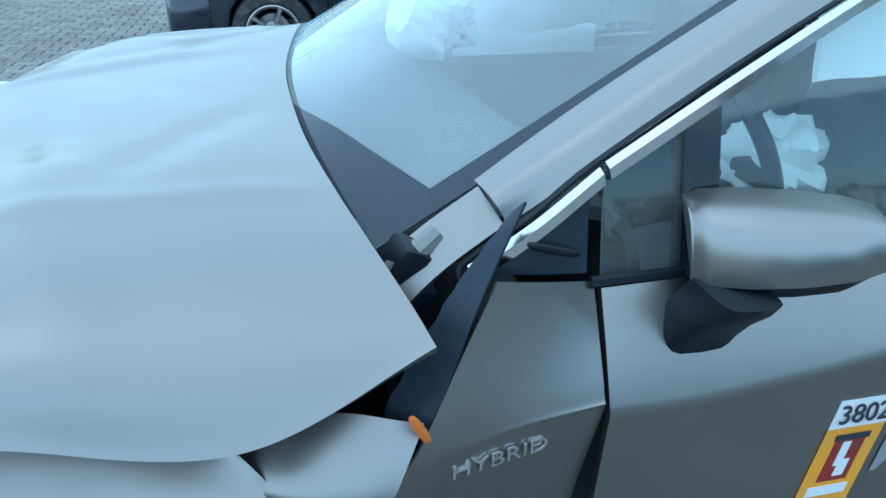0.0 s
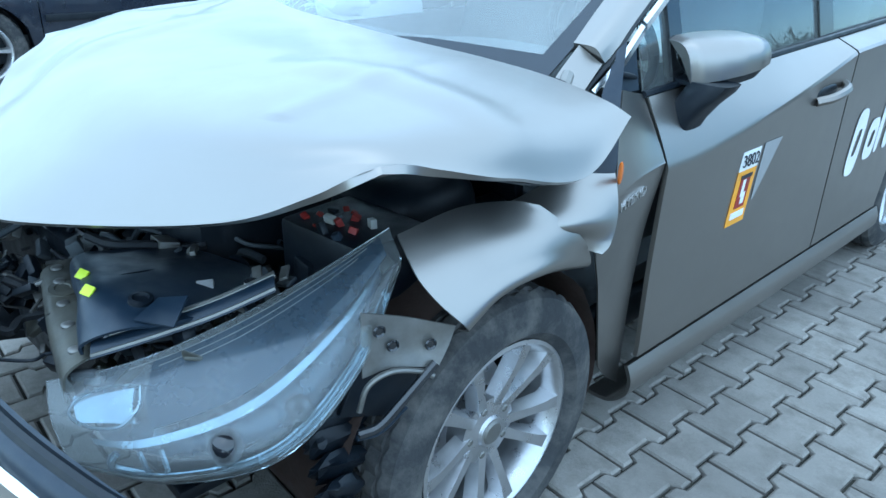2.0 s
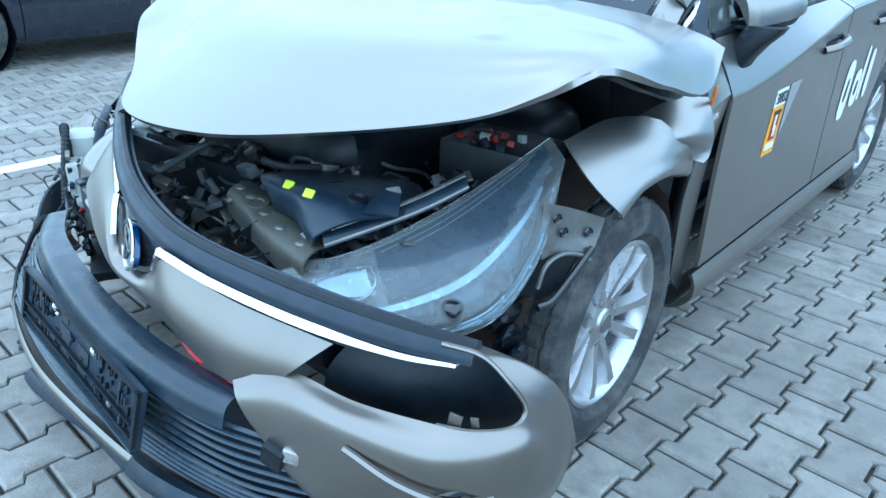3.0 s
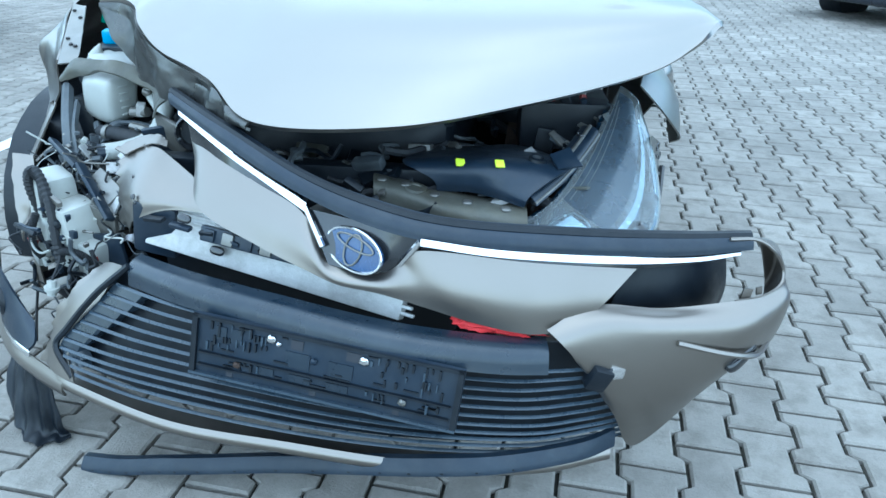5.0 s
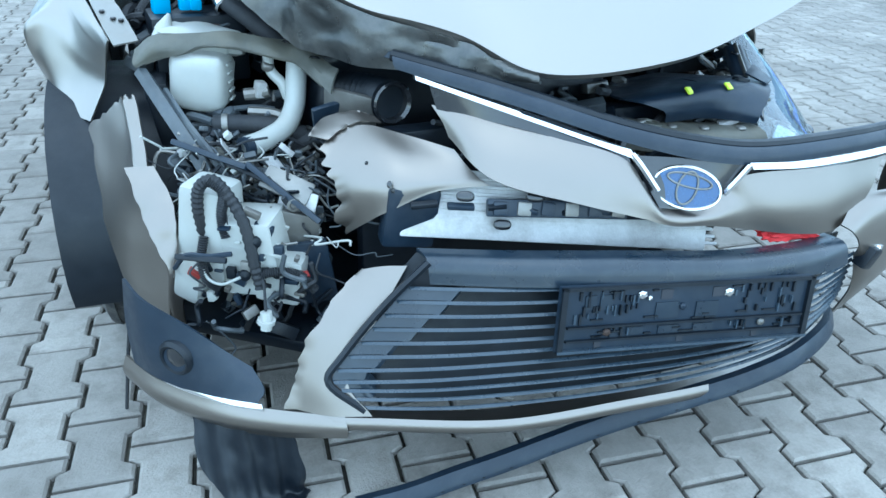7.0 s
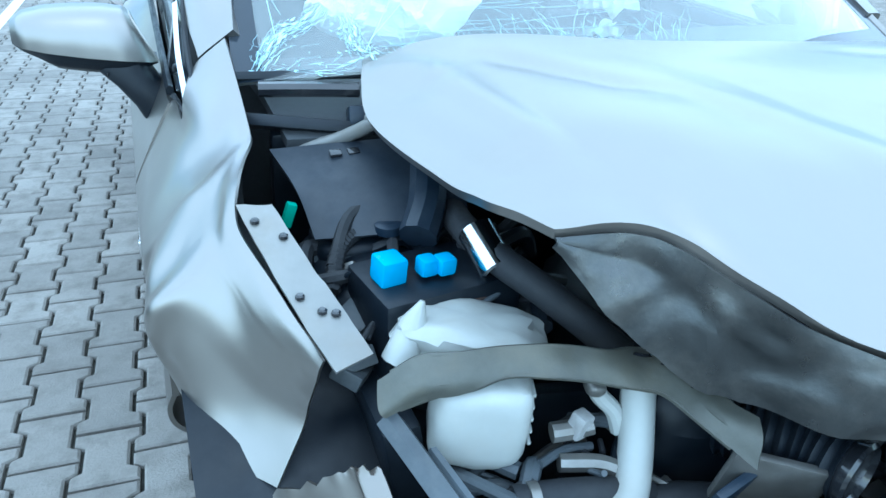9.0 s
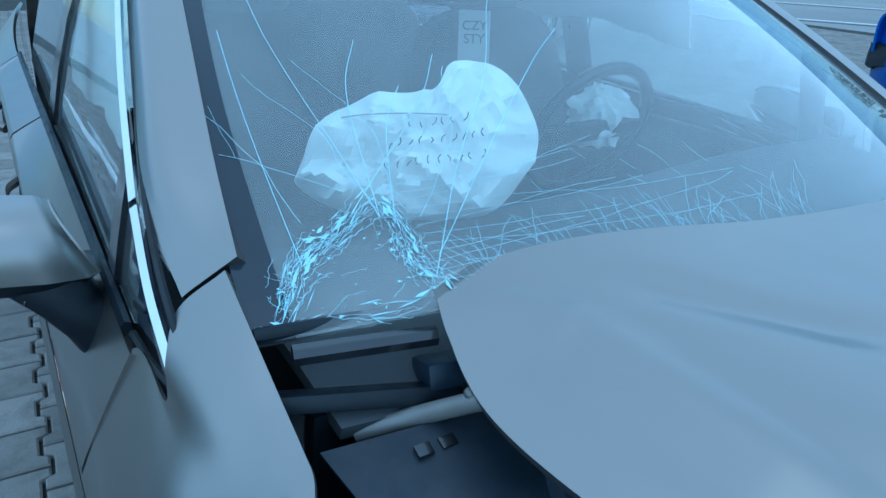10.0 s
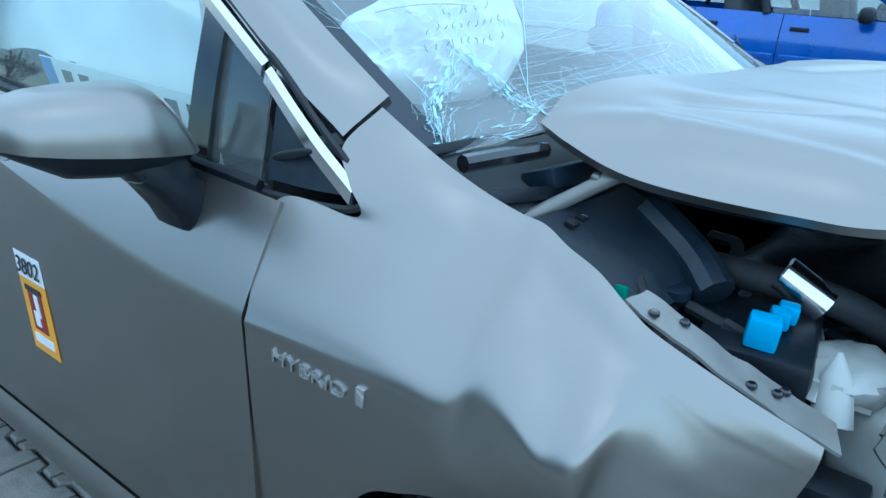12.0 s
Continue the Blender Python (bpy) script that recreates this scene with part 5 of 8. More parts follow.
part("underbody", box((0, 2.6, 0.27), (1.45, 3.1, 0.1), (0, 0, 0), 0.02), PLASTIC, CAR)
for s in (1, -1):
    part("brake_disc", add_lathe(bmesh.new(), [(s * 0.70, 0.05), (s * 0.70, 0.14), (s * 0.715, 0.14), (s * 0.715, 0.05)], 28, Matrix.Translation((0, 0.965, 0.312))), STEEL, CAR)
nose_mark = marks()

# ---- front bumper, hanging off to the left ----
UP = [
    [(-0.097, 0.465, 0.715), (-0.03, 0.395, 0.702), (0.08, 0.30, 0.678), (0.178, 0.232, 0.648), (0.225, 0.19, 0.568), (0.32, 0.168, 0.552), (0.37, 0.162, 0.58), (0.41, 0.155, 0.612), (0.60, 0.14, 0.602), (0.795, 0.155, 0.588)],
    [(-0.085, 0.44, 0.69), (-0.04, 0.35, 0.66), (0.085, 0.255, 0.63), (0.185, 0.195, 0.60), (0.238, 0.165, 0.55), (0.325, 0.15, 0.54), (0.39, 0.138, 0.548), (0.47, 0.118, 0.545), (0.61, 0.108, 0.535), (0.745, 0.125, 0.54)],
    [(-0.08, 0.42, 0.665), (-0.043, 0.31, 0.613), (0.09, 0.225, 0.578), (0.19, 0.178, 0.553), (0.25, 0.16, 0.534), (0.33, 0.148, 0.524), (0.415, 0.132, 0.507), (0.52, 0.112, 0.485), (0.62, 0.102, 0.474), (0.70, 0.115, 0.495)],
]
bumper = put("front_bumper", shell("front_bumper", smooth_grid(UP, 14, 90), 0.004, flip=False, sharp=40), PAINT_BUMPER, CAR, "torn-off bronze-grey front bumper with a black grille")
UPR = [[(-0.285, 0.36, 0.455), (-0.25, 0.33, 0.472), (-0.215, 0.30, 0.482)], [(-0.36, 0.34, 0.39), (-0.325, 0.305, 0.385), (-0.285, 0.285, 0.385)], [(-0.415, 0.33, 0.30), (-0.38, 0.285, 0.29), (-0.345, 0.262, 0.295)], [(-0.44, 0.315, 0.225), (-0.385, 0.255, 0.232), (-0.32, 0.208, 0.245)]]
g = smooth_grid(UPR, 24, 12)
for i in range(24):
    g[i, 0, 0] += 0.02 * noise.noise(Vector((i * 0.5, 1.7, 0)))
put("bumper_upright", shell("bumper_upright", g, 0.004, flip=False), PAINT_BUMPER, bumper, "broken painted upright beside the grille")
at_nose = NOSE.inverted()
CORN = [
    [(0.635, 0.092, 0.488), (0.72, 0.127, 0.522), (0.85, 0.135, 0.515)],
    [(0.660, 0.076, 0.472), (0.742, 0.088, 0.492), (0.858, 0.092, 0.490)],
    [(0.69, 0.075, 0.44), (0.76, 0.08, 0.38), (0.86, 0.10, 0.34)],
    [(0.715, 0.09, 0.405), (0.785, 0.12, 0.285), (0.852, 0.185, 0.148)],
]
# the end that loops round the empty lamp opening
LOOP = [
    [(1.009, 0.205, 0.538), (1.018, 0.168, 0.500), (0.996, 0.172, 0.40), (0.953, 0.2086, 0.28)],
    [(1.06, 0.23, 0.54), (1.082, 0.218, 0.505), (1.066, 0.222, 0.42), (1.025, 0.25, 0.36)],
    [(1.10, 0.265, 0.55), (1.122, 0.268, 0.515), (1.112, 0.288, 0.41), (1.072, 0.315, 0.345)],
    [(1.105, 0.285, 0.575), (1.128, 0.325, 0.50), (1.128, 0.345, 0.42), (1.105, 0.36, 0.345)],
    [(1.08, 0.272, 0.615), (1.115, 0.335, 0.565), (1.125, 0.375, 0.49), (1.115, 0.40, 0.39)],
    [(1.04, 0.262, 0.642), (1.085, 0.32, 0.612), (1.11, 0.365, 0.56), (1.118, 0.405, 0.47)],
    [(0.985, 0.24, 0.648), (1.015, 0.28, 0.638), (1.05, 0.315, 0.618), (1.075, 0.35, 0.59)],
]
for col in LOOP:
    for row, p in zip(CORN, col):
        row.append(tuple(at_nose @ Vector(p)))
put("bumper_corner", shell("bumper_corner", smooth_grid(CORN, 30, 90), 0.004, flip=False, sharp=40), PAINT_BUMPER, bumper, "painted bumper corner with an empty lamp opening")
inner_ = [[(0.80, 0.20, 0.585), (0.88, 0.24, 0.58), (0.96, 0.29, 0.57), (1.02, 0.34, 0.55)], [(0.76, 0.17, 0.50), (0.88, 0.21, 0.48), (0.97, 0.27, 0.46), (1.04, 0.35, 0.45)], [(0.76, 0.22, 0.36), (0.88, 0.28, 0.3), (0.98, 0.33, 0.32), (1.04, 0.38, 0.36)]]
put("bumper_inner", shell("bumper_inner", smooth_grid(inner_, 12, 16), 0.004), PLASTIC, bumper, "black inside of the bumper corner")
part("crease_trim", tube([(0.87, 0.082, 0.475), (0.96, 0.088, 0.452), (1.03, 0.12, 0.43), (1.07, 0.17, 0.425)], 0.006, 6), PAINT_BUMPER, bumper)
part("bumper_clip", box((0.735, 0.075, 0.40), (0.04, 0.03, 0.05), (10, 20, 10), 0.006), PLASTIC, bumper)
part("bumper_clip", box((0.765, 0.085, 0.41), (0.03, 0.03, 0.025), (0, 10, 20), 0.005), CHROME, bumper)

# black upper bar, chrome lines and emblem field
BAR = [
    [(-0.16, 0.55, 0.79), (0.0, 0.41, 0.755), (0.18, 0.285, 0.70), (0.33, 0.225, 0.668), (0.47, 0.20, 0.648), (0.7, 0.195, 0.64), (0.88, 0.205, 0.635), (1.01, 0.222, 0.632)],
    [(-0.15, 0.525, 0.79), (0.005, 0.38, 0.752), (0.18, 0.258, 0.695), (0.33, 0.195, 0.66), (0.47, 0.172, 0.64), (0.7, 0.165, 0.632), (0.88, 0.178, 0.628), (1.01, 0.205, 0.626)],
    [(-0.145, 0.515, 0.775), (0.005, 0.372, 0.735), (0.18, 0.25, 0.678), (0.33, 0.187, 0.64), (0.47, 0.165, 0.622), (0.7, 0.16, 0.615), (0.88, 0.172, 0.612), (1.01, 0.20, 0.614)],
]
put("upper_bar", shell("upper_bar", smooth_grid(BAR, 10, 70), 0.012), PLASTIC_GREY, bumper, "long dark grey plastic bar")
part("bar_bead", tube([(-0.15, 0.53, 0.797), (0.0, 0.392, 0.762), (0.18, 0.268, 0.707), (0.33, 0.206, 0.673), (0.47, 0.183, 0.653), (0.7, 0.177, 0.645), (0.88, 0.19, 0.64), (1.01, 0.212, 0.636)], 0.011, 8), PLASTIC, bumper)


def ribbon(points, w, d, name, mat, parent, up=(0, 0, 1)):
    """A flat bar along a line: w high, d deep towards the front."""
    p = smooth_line(points, 10 * len(points))
    bm = bmesh.new()
    ring = []
    for c in p:
        ring.append([bm.verts.new((c[0], c[1] + y, c[2] + z)) for y, z in ((0, -w / 2), (-d, -w / 2 * 0.9), (-d * 0.72, w / 2 * 0.2), (-d * 0.1, w / 2))])
    for a, b in zip(ring, ring[1:]):
        for k in range(4):
            bm.faces.new((a[k], a[(k + 1) % 4], b[(k + 1) % 4], b[k]))
    bm.faces.new(ring[0]), bm.faces.new(ring[-1][::-1])
    bmesh.ops.recalc_face_normals(bm, faces=bm.faces)
    return part(name, bm, mat, parent)


ribbon([(-0.125, 0.49, 0.768), (0.0, 0.372, 0.727), (0.1, 0.295, 0.693), (0.187, 0.232, 0.661)], 0.014, 0.014, "chrome_line", CHROME, bumper)
part("chrome_line", tube([(0.187, 0.226, 0.661), (0.20, 0.208, 0.64), (0.222, 0.183, 0.60)], 0.006, 6), CHROME, bumper)
ribbon([(0.405, 0.152, 0.633), (0.55, 0.147, 0.617), (0.75, 0.15, 0.61), (0.90, 0.172, 0.608), (0.99, 0.196, 0.613)], 0.010, 0.012, "chrome_line", CHROME, bumper)
part("chrome_line", tube([(0.405, 0.15, 0.633), (0.388, 0.153, 0.61), (0.366, 0.16, 0.578)], 0.006, 6), CHROME, bumper)
field_ = [[(0.19, 0.235, 0.655), (0.29, 0.205, 0.645), (0.405, 0.165, 0.63)], [(0.215, 0.205, 0.60), (0.29, 0.185, 0.595), (0.385, 0.165, 0.59)], [(0.232, 0.185, 0.562), (0.30, 0.175, 0.553), (0.36, 0.168, 0.567)]]
put("emblem_field", shell("emblem_field", smooth_grid(field_, 10, 14), 0.006), GLOSS, bumper, "gloss black field round the emblem")
dark_gap = [[(-0.1, 0.47, 0.755), (0.02, 0.36, 0.715), (0.12, 0.285, 0.682), (0.19, 0.238, 0.655)], [(-0.09, 0.455, 0.71), (0.02, 0.35, 0.692), (0.12, 0.275, 0.665), (0.19, 0.232, 0.64)]]
put("grille_gap", shell("grille_gap", smooth_grid(dark_gap, 4, 20), 0.006), GLOSS, bumper)
dark_gap = [[(0.405, 0.162, 0.628), (0.6, 0.158, 0.612), (0.8, 0.165, 0.607), (0.99, 0.205, 0.61)], [(0.405, 0.164, 0.605), (0.6, 0.15, 0.597), (0.8, 0.162, 0.588), (0.95, 0.20, 0.592)]]
put("grille_gap", shell("grille_gap", smooth_grid(dark_gap, 4, 20), 0.006), GLOSS, bumper)
EM = Matrix.Translation((0.286, 0.182, 0.597)) @ Matrix.Rotation(radians(-13), 4, "Z") @ Matrix(((0.955, 0.15, -0.25, 0), (-0.28, 0.25, -0.927, 0), (-0.06, 0.957, 0.27, 0), (0, 0, 0, 1))) @ Matrix.Rotation(radians(-9), 4, "Z")


def oval(rx, ry, z, thick, ring=0.0, n=40, shift=(0, 0)):
    bm = bmesh.new()
    if ring:
        pts = [tuple(EM @ Vector((shift[0] + rx * math.cos(a), shift[1] + ry * math.sin(a), z))) for a in np.linspace(0, 2 * math.pi, n)]
        return add_tube(bm, pts, ring, 6, n)
    vs = [bm.verts.new(EM @ Vector((rx * math.cos(a), ry * math.sin(a), z))) for a in np.linspace(0, 2 * math.pi, n, False)]
    f = bm.faces.new(vs)
    ex = bmesh.ops.extrude_face_region(bm, geom=[f])
    bmesh.ops.translate(bm, vec=EM.to_3x3() @ Vector((0, 0, -thick)), verts=[v for v in ex["geom"] if isinstance(v, bmesh.types.BMVert)])
    bmesh.ops.recalc_face_normals(bm, faces=bm.faces)
    return bm


emblem = part("emblem", oval(0.062, 0.037, 0.012, 0.012), EMBLEM_BLUE, bumper, "blue oval emblem with a chrome ring")
part("emblem_ring", oval(0.063, 0.038, 0.012, 0, 0.003), CHROME, emblem)
part("emblem_ring", oval(0.018, 0.031, 0.014, 0, 0.002), STEEL, emblem)
part("emblem_ring", oval(0.042, 0.012, 0.014, 0, 0.002, shift=(0, 0.014)), STEEL, emblem)

# lower grille: slats, frame, plate holder
GT = [(-0.188, 0.275, 0.49), (-0.05, 0.185, 0.50), (0.14, 0.115, 0.493), (0.35, 0.07, 0.47), (0.55, 0.06, 0.452), (0.70, 0.085, 0.44)]
GB = [(-0.335, 0.225, 0.25), (-0.17, 0.17, 0.232), (0.07, 0.105, 0.228), (0.35, 0.085, 0.204), (0.62, 0.115, 0.178), (0.835, 0.19, 0.17)]
GL = [(-0.375, 0.275, 0.30), (-0.21, 0.19, 0.313), (0.07, 0.103, 0.315), (0.35, 0.073, 0.285), (0.62, 0.09, 0.257), (0.815, 0.16, 0.245)]
G0, GM, G1 = (smooth_line(p, 60) for p in (GT, GL, GB))
grille = put("lower_grille", shell("lower_grille", np.stack([G0 + (0, 0.05, 0), GM + (0, 0.055, 0), G1 + (0, 0.04, 0)]), 0.004), PLASTIC, bumper, "broad black lower grille with thin slats")
for k in range(11):
    f = 0.13 + 0.083 * k
    q = (G0 * (1 - f / 0.68) + GM * f / 0.68) if f < 0.68 else (GM * (1 - (f - 0.68) / 0.32) + G1 * (f - 0.68) / 0.32)
    ribbon([tuple(p) for p in q[::6]] + [tuple(q[-1])], 0.0042, 0.007, "slat", SLAT_SHEEN, grille)
# closed, stepped ends of the slats on the right side of the car
for k in range(9):
    f0, f1 = 0.132 + 0.083 * k, 0.211 + 0.083 * k
    n_ = 9 - k // 2
    ends = []
    for f in (f0, f1):
        q = (G0 * (1 - f / 0.68) + GM * f / 0.68) if f < 0.68 else (GM * (1 - (f - 0.68) / 0.32) + G1 * (f - 0.68) / 0.32)
        ends.append(q[0:n_ + (f == f0)] + (0, 0.004, 0))
    m_ = len(ends[1])
    panel = np.stack([ends[0][:m_], (ends[0][:m_] + ends[1]) / 2, ends[1]])
    panel[:, -1, 1] += 0.02
    put("slat_panel", shell("slat_panel", smooth_grid(panel, 6, 14), 0.003), SLAT, grille)
top_frame = [[tuple(p + np.array((0, 0.05, 0.004))) for p in G0[::6]], [tuple(p + np.array((0, 0.002, 0.006))) for p in G0[::6]], [tuple(p + np.array((0, -0.014, -0.03))) for p in G0[::6]]]
put("grille_frame", shell("grille_frame", smooth_grid(top_frame, 10, 50), 0.006), SLAT, grille, "smooth dark top frame of the grille")
part("grille_edge", tube([(-0.19, 0.268, 0.50), (-0.27, 0.272, 0.43), (-0.35, 0.275, 0.34), (-0.38, 0.268, 0.295), (-0.33, 0.22, 0.25)], 0.007, 6), PLASTIC, grille)
lipb = [(-0.44, 0.30, 0.215), (-0.325, 0.218, 0.234), (-0.1, 0.13, 0.217), (0.14, 0.084, 0.213), (0.4, 0.07, 0.187), (0.64, 0.106, 0.16), (0.80, 0.16, 0.157)]
lp = [[(x, y, z) for x, y, z in lipb], [(x, y - 0.008, z - 0.012) for x, y, z in lipb], [(x, y + 0.004, z - 0.026) for x, y, z in lipb], [(x, y + 0.07, z - 0.032) for x, y, z in lipb]]
put("bumper_lip", shell("bumper_lip", smooth_grid(lp, 12, 60), 0.004), PAINT_BUMPER, bumper, "painted lower lip of the bumper")

# number plate holder without its plate
PH = [Vector((-0.008, 0.128, 0.484)), Vector((0.493, 0.025, 0.443)), Vector((0.488, 0.035, 0.315)), Vector((-0.024, 0.105, 0.366))]
px, py = (PH[1] - PH[0]), (PH[3] - PH[0])
pn = px.cross(py).normalized()
if pn.y > 0:
    pn = -pn


def on_plate(u, v, d=0.0):
    return PH[0] + px * u + py * v + pn * d


def plate_bar(u0, u1, v0, v1, d0, d1):
    bm = bmesh.new()
    vs = [bm.verts.new(on_plate(u, v, d)) for d in (d0, d1) for u, v in ((u0, v0), (u1, v0), (u1, v1), (u0, v1))]
    for f in ((0, 1, 2, 3), (7, 6, 5, 4), (0, 4, 5, 1), (1, 5, 6, 2), (2, 6, 7, 3), (3, 7, 4, 0)):
        bm.faces.new([vs[i] for i in f])
    bmesh.ops.recalc_face_normals(bm, faces=bm.faces)
    return bm


holder = part("plate_holder", plate_bar(0, 1, 0, 1, -0.004, 0.006), PLASTIC_GREY, bumper, "empty dark number plate holder with two screws", smooth=False)
for u0, u1, v0, v1 in ((0, 1, 0, 0.05), (0, 0.02, 0, 1), (0.98, 1, 0, 1), (0.03, 0.97, 0.60, 0.63), (0.03, 0.97, 0.81, 0.84)):
    part("holder_rib", plate_bar(u0, u1, v0, v1, 0.006, 0.014), PLASTIC, holder, smooth=False)
part("holder_rib", plate_bar(0, 1, 0.96, 1, 0.006, 0.016), SLAT_SHEEN, holder, smooth=False)
for u0, u1, v0, v1 in ((0.09, 0.13, 0.14, 0.36), (0.145, 0.19, 0.14, 0.36), (0.36, 0.45, 0.3, 0.55), (0.52, 0.61, 0.32, 0.56), (0.26, 0.32, 0.66, 0.78), (0.38, 0.46, 0.67, 0.79), (0.52, 0.6, 0.67, 0.79)):
    part("holder_panel", plate_bar(u0, u1, v0, v1, 0.006, 0.0085), SLAT, holder, smooth=False)
r = random.Random(3)
for k in range(64):
    u = r.uniform(0.04, 0.30) if k % 2 else r.uniform(0.66, 0.94)
    v = r.choice((0.08, 0.16, 0.3, 0.42, 0.66))
    part("holder_rib", plate_bar(u, u + r.uniform(0.004, 0.009), v, v + r.uniform(0.06, 0.16), 0.006, r.uniform(0.009, 0.013)), PLASTIC if k % 3 else SLAT_SHEEN, holder, smooth=False)
for k in range(22):
    u, v = r.uniform(0.05, 0.9), r.choice((0.09, 0.5, 0.56, 0.7, 0.76))
    part("holder_rib", plate_bar(u, u + r.uniform(0.02, 0.06), v, v + 0.025, 0.006, 0.01), PLASTIC, holder, smooth=False)
for u, v, w, mat in ((0.30, 0.17, 0.015, CHROME), (0.645, 0.2, 0.016, CHROME), (0.33, 0.22, 0.008, CHROME), (0.18, 0.72, 0.013, RUST), (0.8, 0.72, 0.013, STEEL), (0.465, 0.38, 0.012, PLASTIC_GREY)):
    part("screw", lump(tuple(on_plate(u, v, 0.009)), (w * 1.1, 0.008, w), 2.2, (0, 20, -12), 0.25, 40), mat, holder)
for u0, u1, v0, v1 in ((0.375, 0.42, 0.1, 0.25), (0.58, 0.635, 0.1, 0.25), (0.14, 0.165, 0.86, 0.95), (0.46, 0.485, 0.86, 0.95), (0.77, 0.795, 0.86, 0.95)):
    part("holder_slot", plate_bar(u0, u1, v0, v1, 0.0055, 0.0075), INK, holder, smooth=False)

# lower right corner with fog lamp
FOG = [[(-0.665, 0.60, 0.40), (-0.64, 0.53, 0.385), (-0.57, 0.45, 0.35), (-0.49, 0.385, 0.28)], [(-0.675, 0.59, 0.31), (-0.645, 0.51, 0.30), (-0.565, 0.42, 0.275), (-0.475, 0.35, 0.25)], [(-0.675, 0.57, 0.225), (-0.64, 0.50, 0.225), (-0.56, 0.40, 0.225), (-0.495, 0.345, 0.225)]]
fog = put("fog_lamp_bezel", shell("fog_lamp_bezel", smooth_grid(FOG, 12, 20), 0.006, flip=False), PLASTIC_GREY, bumper, "scratched dark fog lamp bezel")
FM = pose(-0.606, 0.463, 0.288, 0, 0, 220)
lampf = part("fog_lamp", add_lathe(bmesh.new(), [(0.012, 0.0), (0.010, 0.012), (0.006, 0.022), (-0.01, 0.023)], 24, FM), GLOSS, fog, "round dark fog lamp")
part("fog_lamp_ring", add_lathe(bmesh.new(), [(0.0, 0.024), (0.010, 0.026), (0.012, 0.031), (0.006, 0.038), (-0.008, 0.04)], 24, FM), PLASTIC, lampf)
LIP2 = [[(-0.69, 0.60, 0.225), (-0.645, 0.505, 0.222), (-0.565, 0.40, 0.222), (-0.475, 0.33, 0.222), (-0.36, 0.24, 0.232)], [(-0.70, 0.60, 0.19), (-0.655, 0.50, 0.187), (-0.57, 0.39, 0.19), (-0.475, 0.312, 0.195), (-0.36, 0.225, 0.214)], [(-0.69, 0.62, 0.145), (-0.64, 0.52, 0.142), (-0.56, 0.41, 0.15), (-0.47, 0.325, 0.16), (-0.36, 0.232, 0.192)]]
put("lip_corner", shell("lip_corner", smooth_grid(LIP2, 12, 26), 0.005, flip=False), PAINT_BUMPER, bumper, "cracked painted corner of the lip")
ribbon([(-0.67, 0.555, 0.236), (-0.63, 0.485, 0.228), (-0.56, 0.395, 0.226), (-0.487, 0.335, 0.226)], 0.012, 0.008, "fog_chrome", CHROME, bumper)
# undertray rag below the corner and the long trim strip that trails on the ground
FLAP = [[(-0.60, 0.45, 0.16), (-0.53, 0.38, 0.16), (-0.44, 0.32, 0.16)], [(-0.605, 0.40, 0.08), (-0.53, 0.35, 0.085), (-0.43, 0.30, 0.07)], [(-0.57, 0.345, 0.018), (-0.52, 0.32, 0.02), (-0.43, 0.32, 0.015)], [(-0.54, 0.31, 0.012), (-0.49, 0.275, 0.01), (-0.42, 0.30, 0.012)]]
g = smooth_grid(FLAP, 24, 48)
g += np.array([[(0.004 * noise.noise(Vector(p) * 24), 0.006 * noise.noise(Vector(p) * 14) - 0.012 * abs(math.sin(p[0] * 75)) ** 3, 0.004 * noise.noise(Vector(p) * 40)) for p in row] for row in g])
put("undertray_flap", shell("undertray_flap", g, 0.003, flip=False), PLASTIC, bumper, "torn black undertray flap touching the paving")
settle(nose_mark, NOSE)
# broken painted piece between the grille and the open lamp place, and the shard lying over it
SIDE = [
    [(-0.335, 0.400, 0.640), (-0.300, 0.425, 0.662), (-0.245, 0.410, 0.676), (-0.185, 0.370, 0.668), (-0.10, 0.305, 0.655)],
    [(-0.322, 0.372, 0.610), (-0.275, 0.350, 0.634), (-0.225, 0.322, 0.644), (-0.165, 0.305, 0.640), (-0.085, 0.282, 0.632)],
    [(-0.318, 0.345, 0.560), (-0.270, 0.305, 0.592), (-0.222, 0.278, 0.608), (-0.160, 0.270, 0.613), (-0.065, 0.265, 0.610)],
    [(-0.303, 0.345, 0.485), (-0.265, 0.300, 0.530), (-0.228, 0.270, 0.563), (-0.148, 0.262, 0.594), (-0.045, 0.258, 0.595)],
]
g = smooth_grid(SIDE, 40, 60)
for i in range(40):
    jag = 0.026 * noise.noise(Vector((i * 0.17, 3.1, 0))) + 0.008 * noise.noise(Vector((i * 0.37, 7.0, 0)))
    g[i, 0:8] += np.array((jag, -0.3 * jag, 0.3 * jag)) * np.linspace(1, 0.1, 8)[:, None]
side_piece = put("bumper_side_piece", shell("bumper_side_piece", g, 0.004, flip=False), PAINT_BUMPER, bumper, "broken painted piece with a torn edge")
for q, w in (((-0.233, 0.272, 0.6125), 0.010), ((-0.228, 0.268, 0.602), 0.007), ((-0.262, 0.33, 0.634), 0.006)):
    part("clip_hole", lump(q, (w, 0.008, w * 1.3), 2.4, (-35, 0, 20), 0.3, 6, 14), GLOSS, side_piece)
